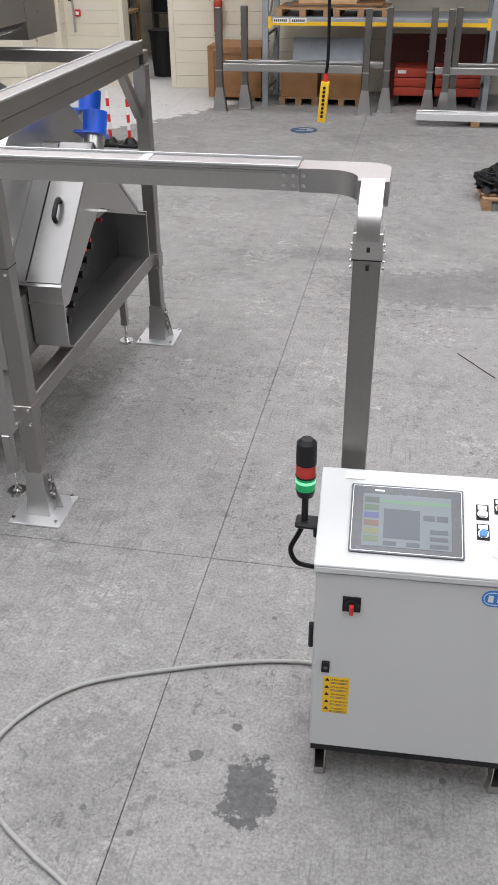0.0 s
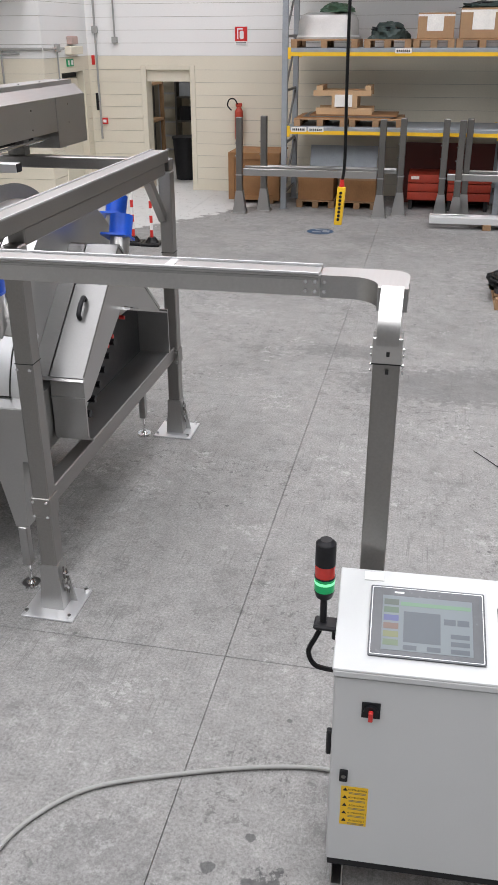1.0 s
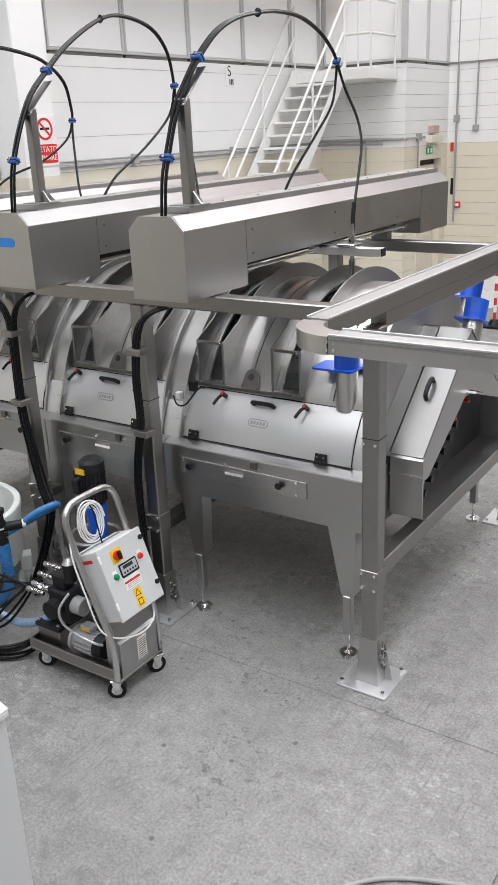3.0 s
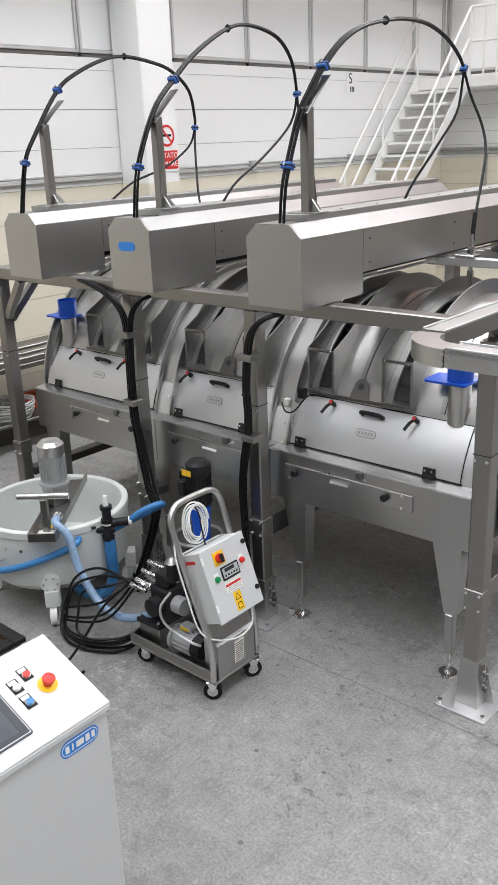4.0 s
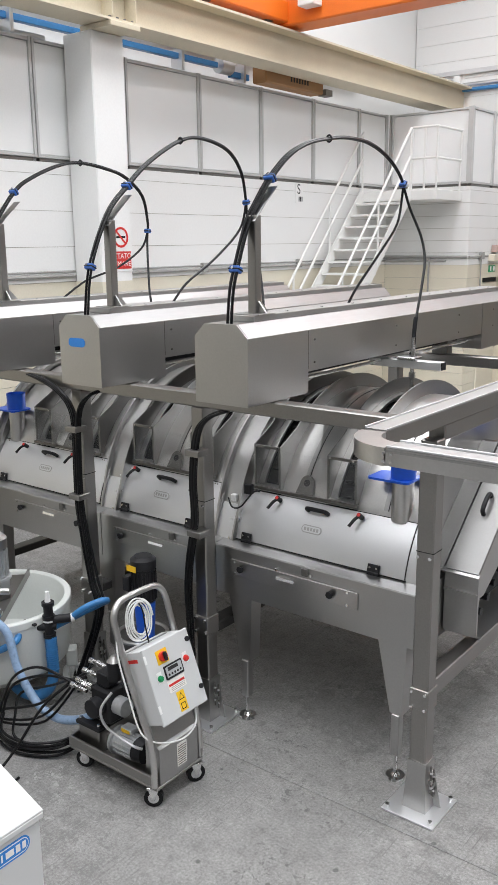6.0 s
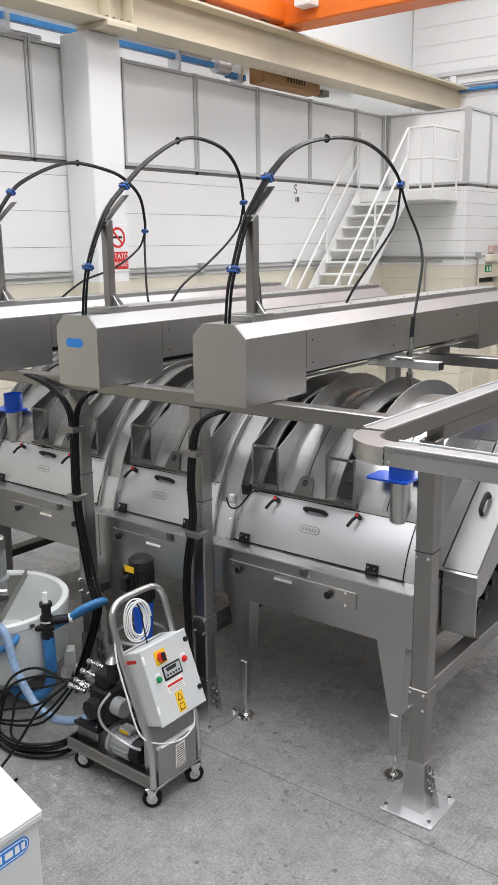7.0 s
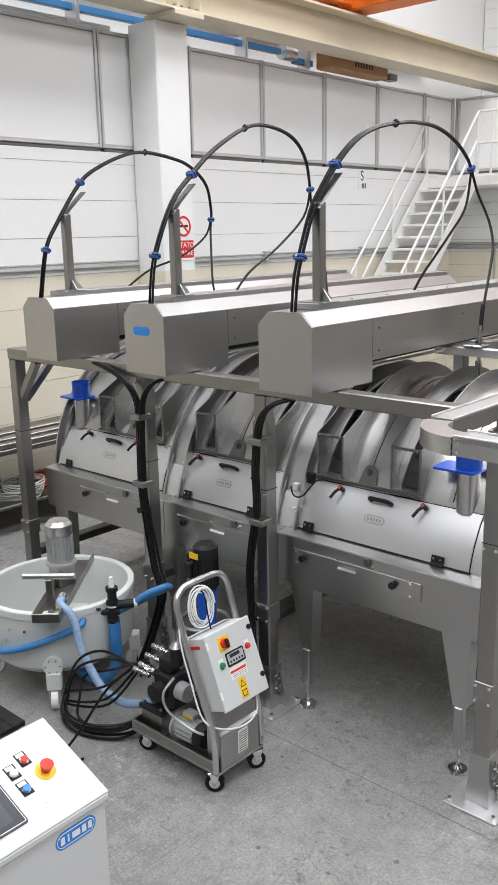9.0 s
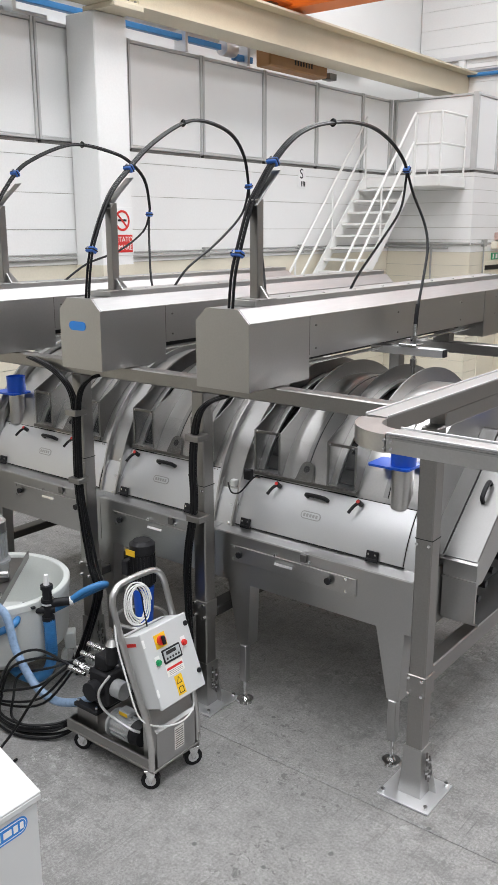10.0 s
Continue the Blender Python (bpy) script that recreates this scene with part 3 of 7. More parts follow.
def rounded(bm, w, h, r, x, y, z0, z1, n=6):
    """A flat plate with round corners, middle (x, y), from z0 to z1."""
    pts = []
    for cx, cy, a in ((w / 2 - r, h / 2 - r, 0), (-w / 2 + r, h / 2 - r, 90), (-w / 2 + r, -h / 2 + r, 180), (w / 2 - r, -h / 2 + r, 270)):
        pts += [(x + cx + r * math.cos(radians(a + 90 * i / n)), y + cy + r * math.sin(radians(a + 90 * i / n))) for i in range(n + 1)]
    return prism(bm, pts, 'z', z0, z1)


RING = mat("ring_steel", (0.30, 0.295, 0.287), 0.47, 1.0, 0.08, 4.0, 0.004, 90, rough_var=0.04)
machine = thing("drum_machine", (-3.66, 4.5, 0), "long stainless steel three-section drum machine on levelling feet", "machine")
DRUM_R = 0.83


PANEL_C, PANEL_R = (4.201, 0.937), 0.62     # the gentler curve of the front panels


def on_drum(r, ang, x, c=None):
    """Frame on the drum's front: x along the axis, y up along the skin, z outwards."""
    a = radians(ang)
    out = Vector((0, -math.cos(a), math.sin(a)))
    up = Vector((0, math.sin(a), math.cos(a)))
    m = Matrix((Vector((1, 0, 0)), up, out)).transposed().to_4x4()
    yc, zc = c or (YC, ZC)
    m.translation = (x, yc - r * math.cos(a), zc + r * math.sin(a))
    return m


def place(bm, m):
    bmesh.ops.transform(bm, matrix=m, verts=bm.verts[:])
    return bm


for k, (x0, x1, cx, hinges, levers, windows, knob, xa, xb) in enumerate(SECTIONS):
    # trough below
    bm = prism(B(), [(3.5, 0.76), (3.62, 0.72), (5.38, 0.72), (5.5, 0.76), (5.5, 1.045), (3.5, 1.045)], 'x', x0 + 0.003, x1 - 0.003)
    part("trough", bm, STEEL, machine)
    bm = prism(B(), [(3.496, 1.046), (3.50, 1.053), (3.575, 1.062), (3.66, 1.062), (3.66, 1.046)], 'x', x0 + 0.002, x1 - 0.002)
    part("ledge", bm, STEEL, machine)
    bm = prism(B(), [(5.504, 1.046), (5.50, 1.058), (5.425, 1.10), (5.34, 1.10), (5.34, 1.046)], 'x', x0 + 0.002, x1 - 0.002)
    part("ledge", bm, STEEL, machine)
    # inspection strip on the trough
    strip = part("inspection_strip", box(B(), knob - 0.08, knob + 0.76, 3.488, 3.4995, 0.89, 0.985, 0.002), STEEL, machine)
    for x in (knob, knob + 0.60):
        bm = cyl(B(), (x, 3.487, 0.943), (x, 3.476, 0.943), 0.012, n=10)
        cyl(bm, (x, 3.476, 0.943), (x, 3.462, 0.943), 0.020, n=8)
        part("star_knob", bm, BLACK, strip, "black star knob")
    part("grip", prism(B(), [(3.4875, 0.962), (3.474, 0.960), (3.468, 0.947), (3.471, 0.946), (3.477, 0.957), (3.4875, 0.958)], "x", knob + 0.25, knob + 0.37), CHROME, strip)
    for dx, z in ((0.24, 0.995), (0.47, 1.01), (0.70, 0.975), (0.70, 0.905), (-0.05, 0.975), (-0.05, 0.905)):
        part("bolt", cyl(B(), (knob + dx, 3.4995, z), (knob + dx, 3.484, z), 0.008, n=8), CHROME, strip)
    part("latch", box(B(), knob + 0.41, knob + 0.45, 3.484, 3.4958, 1.0, 1.044, 0.003), STEEL_DARK, machine)
    # drum cover skin between the ring plates
    (wa, wb), (wc, wd) = windows
    for a, b in ((x0 + 0.06, wa - 0.002), (wb + 0.002, wc - 0.002), (wd + 0.002, x1 - 0.10)):
        part("drum_cover", band(B(), DRUM_R - 0.02, DRUM_R, 0, 180, a, b), STEEL_DRUM, machine)
    for a, b in ((wb, wc), (wd, x1 - 0.10)):
        f = a + 0.42 * (b - a)
        part("cover_strap", band(B(), DRUM_R + 0.001, DRUM_R + 0.005, 24, 150, f, f + 0.025), STEEL, machine)
        part("strap_gap", band(B(), DRUM_R + 0.0005, DRUM_R + 0.002, 24, 150, f + 0.0255, f + 0.0295), DARK, machine)
    # slots with the drum belts in them, a black band painting the shade inside
    for a, b in windows:
        part("slot_shade", band(B(), DRUM_R - 0.07, DRUM_R - 0.06, 8, 160, a - 0.02, b + 0.02), DARK, machine)
        part("slot_lip", band(B(), DRUM_R - 0.018, DRUM_R - 0.004, 8, 160, a + 0.004, a + 0.046), STEEL_DRUM, machine)
        for j in range(9):
            y, z = arc(DRUM_R - 0.045, 26 + 7 * j, 60, 1)[0]
            part("roller", cyl(B(), (a + 0.05, y, z), (b - 0.004, y, z), 0.012, n=8), RUBBER, machine)
        for x in (a, b):
            # arched ring plate that rises from the window front
            outer = [(3.72, 1.372), (3.72, 1.62)] + arc(0.915, 48, 150, 30)
            inner = arc(DRUM_R - 0.012, 150, 24.5, 30)
            part("ring_plate", prism(B(), outer + inner, 'x', x - 0.003, x + 0.003), RING, machine)
        for x in (a + 0.0035, b - 0.0115):
            part("window_post", box(B(), x, x + 0.008, 3.7185, 3.727, 1.381, 1.604, 0.001), STEEL_DARK, machine)
        part("window_sill", box(B(), a + 0.004, b - 0.004, 3.72, 3.78, 1.372, 1.380), STEEL, machine)
        part("window_lintel", box(B(), a + 0.004, b - 0.004, 3.718, 3.73, 1.605, 1.62, 0.001), STEEL_DARK, machine)
        for x in (a + 0.02, b - 0.02):
            part("window_screw", cyl(B(), (x, 3.718, 1.6125), (x, 3.713, 1.6125), 0.005, n=8), CHROME, machine)
    # acrylic guard across both slots
    guard = part("acrylic_guard", box(B(), wa - 0.008, wd + 0.008, 3.709, 3.7125, 1.376, 1.606), ACRYLIC, machine, "clear acrylic guard")
    guard.visible_shadow = False
    part("guard_rail", box(B(), wa - 0.010, wd + 0.010, 3.704, 3.717, 1.358, 1.375, 0.001), STEEL_DARK, machine)
    bm = B()
    pts = [(0.045 * math.cos(radians(t)), 0.05 + 0.045 * math.sin(radians(t))) for t in range(0, 181, 20)] + [(-0.06, -0.02), (0.06, -0.02)]
    prism(bm, pts, 'z', 0.0, 0.006)
    tab = part("lifting_tab", place(bm, on_drum(DRUM_R + 0.008, 25, wb + 0.16)), STEEL_DARK, machine)
    part("tab_hole", place(cyl(B(), (0, 0.05, 0.0062), (0, 0.05, 0.0072), 0.02, n=16), on_drum(DRUM_R + 0.008, 25, wb + 0.16)), DARK, tab)
    # front access door
    door = part("access_door", band(B(), PANEL_R - 0.014, PANEL_R, 12.6, 40.3, xa, xb, 12, PANEL_C), STEEL_PALE, machine, "pale bead-blasted steel access door")
    part("door_seal", band(B(), PANEL_R - 0.03, PANEL_R + 0.0005, 11.9, 12.5, xa - 0.01, xb + 0.01, 2, PANEL_C), DARK, machine)
    part("door_seal", band(B(), PANEL_R - 0.03, PANEL_R + 0.0005, 40.4, 41.0, xa - 0.01, xb + 0.01, 2, PANEL_C), DARK, machine)
    part("door_seal", band(B(), PANEL_R - 0.03, PANEL_R - 0.003, 12.6, 40.3, xb + 0.0005, xb + 0.005, 12, PANEL_C), DARK, machine)
    part("door_frame", band(B(), PANEL_R - 0.05, PANEL_R - 0.006, 8.5, 44, x0 + 0.03, x1 - 0.012, 12, PANEL_C), STEEL_PALE, machine)
    for x in hinges:
        m = on_drum(PANEL_R + 0.001, 12.6, x, PANEL_C)
        h = part("hinge", place(box(box(B(), -0.035, 0.035, 0.004, 0.045, 0, 0.012, 0.003), -0.035, 0.035, -0.045, -0.004, 0, 0.012, 0.003), m), BLACK, door, "black plastic hinge")
        part("pin", place(cyl(B(), (-0.034, 0, 0.008), (0.034, 0, 0.008), 0.007, n=8), m), BLACK, h)
        for sx in (-0.02, 0.02):
            for sy in (-0.027, 0.027):
                part("screw", place(cyl(B(), (sx, sy, 0.012), (sx, sy, 0.015), 0.006, n=8), m), CHROME, h)
    m = on_drum(PANEL_R + 0.001, 35.5, cx + 0.005, PANEL_C)
    part("handle", place(tube(B(), [(-0.065, 0, 0.0), (-0.06, 0, 0.032), (-0.03, 0, 0.04), (0.03, 0, 0.04), (0.06, 0, 0.032), (0.065, 0, 0.0)], 0.012, 8), m), BLACK, door, "black bow handle")
    for x in levers:
        m = on_drum(PANEL_R + 0.001, 36.5, x, PANEL_C)
        lv = part("clamp_lever", place(tube(B(), [(0.008, 0.01, 0.03), (-0.006, -0.02, 0.045), (-0.022, -0.065, 0.05)], 0.009, 8), m), BLACK, door, "black clamping lever")
        part("clamp_hub", place(cyl(B(), (0.008, 0.01, 0), (0.008, 0.01, 0.042), 0.014, n=12), m), BLACK, lv)
        part("clamp_button", place(cyl(B(), (0.008, 0.01, 0.043), (0.008, 0.01, 0.048), 0.010, n=12), m), RED, lv)
    m = on_drum(PANEL_R + 0.0005, 26, cx - 0.005, PANEL_C)
    lg = rounded(B(), 0.13, 0.045, 0.022, 0, 0, 0, 0.003)
    badge = part("embossed_plate", place(lg, m), STEEL, door)
    part("embossed_field", place(rounded(B(), 0.118, 0.034, 0.016, 0, 0, 0.003, 0.0038), m), STEEL_PALE, badge)
    for i in range(5):
        part("embossed_bar", place(box(B(), -0.047 + 0.02 * i, -0.034 + 0.02 * i, -0.009, 0.009, 0.0038, 0.005), m), STEEL, badge)
    for x in (xa + 0.04, xb - 0.085, xb - 0.065):
        part("rivet", place(cyl(B(), (0, 0, 0), (0, 0, 0.003), 0.004, n=6), on_drum(PANEL_R, 39.3, x, PANEL_C)), STEEL_DARK, door)

# joint flanges between the sections, and the end flanges
for x, w in ((MX0, 0.05), (J1, 0.075), (J2, 0.075)):
    a, b = (x, x + w) if x == MX0 else ((x - w, x) if x == MX1 else (x - w, x + w))
    part("joint_band", band(B(), 0.84, 0.872, 0, 180, a, b), STEEL, machine)
    for e in ((a, b) if w > 0.06 else (a,)):
        part("flange", band(B(), 0.80, 0.905 if x != MX1 else 0.875, 0, 180, e - 0.006, e + 0.006), STEEL, machine)
    if w > 0.06:
        for j in range(6):
            y, z = arc(0.89, 10 + 24 * j, 60, 1)[0]
            part("bolt", cyl(B(), (b + 0.006, y, z), (b + 0.018, y, z), 0.011, n=6), CHROME, machine)
for x in (J1, J2):
    # joint strip that carries on down the front beside the doors
    part("joint_cover", band(B(), PANEL_R - 0.04, PANEL_R + 0.010, 7.5, 46, x - 0.062, x + 0.062, 12, PANEL_C), STEEL_PALE, machine)
    for e in (x - 0.068, x + 0.068):
        part("flange", band(B(), PANEL_R - 0.04, PANEL_R + 0.026, 7.0, 47, e - 0.0055, e + 0.0055, 12, PANEL_C), STEEL, machine)
    for ang in (12, 22, 32, 42):
        m = on_drum(PANEL_R + 0.010, ang, x + 0.035, PANEL_C)
        part("bolt", place(cyl(B(), (0, 0, 0), (0, 0, 0.008), 0.007, n=6), m), CHROME, machine)
for x in (MX0 + 0.004, -1.9995):
    part("end_plate", prism(B(), arc(0.835, 0, 180, 40), 'x', x, x + 0.010), STEEL, machine)
plug = part("socket_plate", box(B(), -3.172, -3.135, 3.640, 3.672, 1.275, 1.315, 0.004), WHITE, machine, "white sensor socket plate")
part("sensor_cable", tube(B(), [(-3.17, 3.62, 1.30), (-3.12, 3.59, 1.26), (-3.04, 3.57, 1.28), (-2.97, 3.60, 1.37), (-2.93, 3.61, 1.38)], 0.005, 8), BLACK, plug)
part("sensor", box(B(), -3.06, -3.01, 3.625, 3.66, 1.34, 1.40, 0.004), BLACK, machine)

# legs with levelling feet
for x in (-5.28, -4.10, -2.967, -1.979):
    for y, s in ((3.52, 1), (5.478, -1)):
        if y < 5:
            bm = prism(B(), [(x - 0.115, 0.765), (x + 0.05, 0.765), (x + 0.034, 0.37), (x - 0.036, 0.37)], 'y', y - 0.045 + 0.03, y + 0.045 + 0.03)
        else:
            bm = prism(B(), [(x - 0.10, 0.765), (x + 0.055, 0.765), (x + 0.034, 0.37), (x - 0.036, 0.37)], 'y', y - 0.045, y + 0.045)
        leg = part("leg", bm, STEEL, machine)
        part("leg_tube", box(B(), x - 0.024, x + 0.024, y - 0.024, y + 0.024, 0.135, 0.3695, 0.004), STEEL, leg)
        part("rod", cyl(B(), (x, y, 0.02), (x, y, 0.14), 0.010, n=10), CHROME, leg)
        bm = cyl(B(), (x, y, 0.001), (x, y, 0.014), 0.055, 0.05)
        cyl(bm, (x, y, 0.014), (x, y, 0.028), 0.024, 0.013)
        part("foot", bm, CHROME, leg, "chromed levelling foot")


def filler(x, y, z, tilt=0.0, wide=0.235):
    """Steel filler pipe with a blue plastic cup and its flange plate."""
    m = Matrix.Translation((x, y, z)) @ Matrix.Rotation(radians(tilt), 4, 'X')
    p = part("filler_pipe", place(cyl(B(), (0, 0, -0.22), (0, 0, 0.0), 0.058, n=28), m), STEEL_DRUM, machine)
    fl = part("cup_flange", place(rounded(B(), wide, 0.17, 0.02, 0.0675 - wide / 2, 0, 0.0, 0.012), m), BLUE, p, "blue plastic flange")
    bm = cyl(B(), (0, 0, 0.012), (0, 0, 0.13), 0.066, 0.068, n=28, caps=False)
    cyl(bm, (0, 0, 0.13), (0, 0, 0.02), 0.060, n=28, caps=False)
    cyl(bm, (0, 0, 0.012), (0, 0, 0.03), 0.061, n=28)
    part("cup", place(bm, m), BLUE, p, "blue plastic cup")


filler(-2.11, 3.76, 1.548)
filler(-5.31, 3.76, 1.56)
filler(-1.79, 4.74, 1.625, -24, 0.165)
filler(-1.99, 5.22, 1.65, -24, 0.165)

# end chute with a sloped lid
CX0, CX1 = -1.885, -1.70
part("chute_front", prism(B(), [(3.82, 0.76), (3.835, 0.76), (3.835, 1.10), (3.82, 1.10)], 'x', CX0, CX1), STEEL, machine)
part("chute_rib", box(B(), CX0, CX1 + 0.006, 3.806, 3.819, 0.985, 0.995), STEEL, machine)
lid = part("chute_lid", prism(B(), [(3.812, 1.105), (3.824, 1.09), (4.47, 1.632), (4.46, 1.648)], 'x', CX0 + 0.004, CX1), LID_STEEL, machine, "brushed steel sloped lid")
part("slope_panel", prism(B(), [(3.815, 1.100), (3.824, 1.09), (4.47, 1.632), (4.462, 1.642)], 'x', -1.988, CX0 - 0.008), LID_STEEL, machine)
part("lid_gap", prism(B(), [(3.83, 1.09), (3.836, 1.084), (4.47, 1.622), (4.466, 1.632)], 'x', CX0 - 0.0075, CX0 + 0.0035), DARK, machine)
part("lid_edge", prism(B(), [(3.806, 1.086), (3.815, 1.078), (3.835, 1.09), (3.823, 1.104)], 'x', CX0 - 0.10, CX1 + 0.004), STEEL, lid)
part("lid_handle", place(tube(B(), [(0, -0.06, 0), (0, -0.055, 0.03), (0, -0.02, 0.04), (0, 0.02, 0.04), (0, 0.055, 0.03), (0, 0.06, 0)], 0.013, 8),
                         Matrix.Translation((-1.80, 4.13, 1.373)) @ Matrix.Rotation(radians(40), 4, 'X')), BLACK, lid, "black bow handle")
part("chute_back", prism(B(), [(4.48, 1.648), (4.48, 1.632), (5.14, 1.075), (5.155, 1.09)], 'x', CX0 - 0.10, CX1), STEEL, machine)
part("chute_face", prism(B(), [(3.836, 1.095), (4.47, 1.628), (5.135, 1.075), (5.12, 1.065), (4.50, 1.29), (4.44, 1.29), (3.90, 0.965), (3.836, 0.965)], 'x', CX1 - 0.006, CX1 - 0.002), STEEL, machine)
part("chute_hood", prism(B(), [(4.44, 1.286), (5.13, 1.062), (5.13, 1.07), (4.45, 1.296)], 'x', CX1 - 0.002, CX1 + 0.05), STEEL, machine)
part("chute_floor", box(B(), CX0, CX1 + 0.02, 3.836, 5.22, 0.745, 0.757), STEEL, machine)
part("chute_rear", prism(B(), [(5.205, 0.758), (5.22, 0.758), (5.22, 1.06), (5.205, 1.06)], 'x', CX0, CX1 + 0.03), STEEL, machine)
# black sheet painted in for the deep shade inside the chute
part("chute_shade", box(B(), CX0 + 0.004, CX0 + 0.010, 3.84, 5.2, 0.758, 1.10), RUBBER, machine, "black sheet in place of the shade inside the chute")
for j in range(6):
    y, z = 3.90 + 0.085 * j, 0.87 + 0.052 * j
    bm = cyl(B(), (CX0 + 0.0, y, z), (CX1 - 0.01, y, z), 0.020, n=10)
    part("roller", bm, RUBBER, machine)
part("inner_slide", prism(B(), [(3.90, 0.80), (4.50, 1.20), (4.50, 1.22), (3.88, 0.81)], 'x', CX0 + 0.02, CX1 - 0.07), STEEL, machine)
for y, z in ((4.28, 1.12), (4.36, 1.15), (4.56, 1.20)):
    part("red_knob", cyl(B(), (CX1 - 0.06, y, z), (CX1 - 0.03, y, z), 0.012, n=10), RED, machine)


# ---- support frame ----
frame_rack = thing("support_frame", (-3.6, 4.5, 0), "brushed stainless square-tube frame standing over the machine", "frame")
PW = 0.043
for front in (-1.768, -3.15, -4.135, -5.545):
    for x, y in ((front, 3.378), (front + (0.012 if front > -2 else 0.0), 5.585)):
        post = part("post", box(B(), x - PW, x + PW, y - PW, y + PW, 0.012, 1.886 if y < 4 else 1.885, 0.006), STEEL_TUBE, frame_rack)
        bm = box(B(), x - 0.14, x + 0.14, y - 0.14, y + 0.14, 0.001, 0.012, 0.002)
        part("base_plate", bm, STEEL_PALE, post)
        lo, hi = PW + 0.020, PW + 0.007
        sl = bmesh.new()
        ring = [[sl.verts.new((x + u * q, y + v * q, z)) for u, v in ((-1, -1), (1, -1), (1, 1), (-1, 1))] for q, z in ((lo, 0.0125), (hi, 0.20), (hi, 0.27))]
        for r0, r1 in zip(ring, ring[1:]):
            for q in range(4):
                sl.faces.new((r0[q], r0[(q + 1) % 4], r1[(q + 1) % 4], r1[q]))
        sl.faces.new(ring[-1])
        prism(sl, [(x + lo - 0.004, 0.0125), (x + 0.10, 0.0125), (x + hi + 0.01, 0.20), (x + hi - 0.001, 0.20)], 'y', y + 0.028, y + 0.034)
        part("base_sleeve", sl, STEEL, post)
        for dx in (-0.115, 0.115):
            for dy in (-0.115, 0.115):
                part("anchor_bolt", cyl(B(), (x + dx, y + dy, 0.012), (x + dx, y + dy, 0.032), 0.011, n=6), CHROME, post)
        for dy, z0 in ((-0.012, 0.10), (0.018, 0.07)):
            rod = part("jack_rod", cyl(B(), (x + PW + 0.020, y + dy, z0), (x + PW + 0.020, y + dy, z0 + 0.15), 0.005, n=8), STEEL_DARK, post)
            for dz in (0.03, 0.11):
                part("rod_nut", cyl(B(), (x + PW + 0.020, y + dy, z0 + dz), (x + PW + 0.020, y + dy, z0 + dz + 0.012), 0.010, n=6), CHROME, rod)
            part("rod_bracket", box(B(), x + PW + 0.004, x + PW + 0.026, y + dy - 0.010, y + dy + 0.010, z0 + 0.055, z0 + 0.075), STEEL, rod)
        bm = box(B(), x - PW - 0.007, x + PW + 0.007, y - PW - 0.007, y + PW + 0.007, 0.55, 0.66, 0.003)
        part("collar", bm, STEEL_TUBE, post)
        for dz in (0.565, 0.645):
            for dx in (-0.035, 0.035):
                part("bolt", cyl(B(), (x + dx, y - PW - 0.007, dz), (x + dx, y - PW - 0.02, dz), 0.008, n=6), CHROME, post)
        for dx in (-0.03, 0.03):
            part("bolt", cyl(B(), (x + dx, y - PW, 1.33), (x + dx, y - PW - 0.012, 1.33), 0.008, n=6), CHROME, post)
        part("splice_line", box(B(), x - PW - 0.0015, x + PW + 0.0015, y - PW - 0.0015, y + PW + 0.0015, 1.352, 1.356), DARK, post)


# tube steel with the shade under the machine put into its colour
LOW_BAR_SHADED = mat("shaded_low_bar", (0.07, 0.068, 0.065), 0.45, 0.6, 0.15, 5)


def tube_bar(x0, x1, y0, y1, z0, z1, m=None, name="tube"):
    return part(name, box(B(), x0, x1, y0, y1, z0, z1, 0.006), m or STEEL_TUBE, frame_rack)


tube_bar(-5.59, -1.83, 3.33, 3.42, 1.888, 1.966)
tube_bar(-5.59, -1.72, 5.555, 5.645, 1.886, 1.962)
tube_bar(-5.585, -5.505, 3.421, 5.554, 1.888, 1.964)
tube_bar(-1.82, -1.735, 3.43, 5.50, 1.868, 1.946)
tube_bar(-1.815, -1.735, 3.425, 5.55, 0.585, 0.680, name="low_tube")
tube_bar(-5.595, -5.495, 3.425, 5.53, 0.36, 0.42, LOW_BAR_SHADED, name="low_tube")
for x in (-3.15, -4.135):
    tube_bar(x - 0.05, x + 0.05, 3.425, 5.53, 0.54, 0.60, LOW_BAR_SHADED, "low_tube")
for x in (-1.778, -5.545):
    for y, s in ((5.55, -1), (3.425, 1)):
        if x == -1.778 and s == 1:
            continue
        bm = sweep(B(), [(x, y, 1.58), (x, y + s * 0.30, 1.884)], rect(0.05, 0.05), up=(1, 0, 0))
        part("brace", bm, STEEL_TUBE, frame_rack)
bm = sweep(B(), [(-5.50, 3.375, 1.61), (-5.29, 3.375, 1.886)], rect(0.05, 0.05), up=(0, 1, 0))
part("brace", bm, STEEL_TUBE, frame_rack)


# ---- cable tray from the frame corner to the console ----
tray = thing("cable_tray", (-0.11, 2.44, 0), "closed stainless cable duct with curved corners down to the console", "cable duct")
TZ, TH, TW = 1.981, 0.066, 0.10


def duct(name, pts, w, h, up, m=STEEL_DRUM):
    return part(name, sweep(B(), pts, rect(w, h), up=up), m, tray)


def bend(cx, cy, r, a0, a1, n=10):
    return [(cx + r * math.cos(radians(a0 + (a1 - a0) * i / n)), cy + r * math.sin(radians(a0 + (a1 - a0) * i / n)), TZ) for i in range(n + 1)]


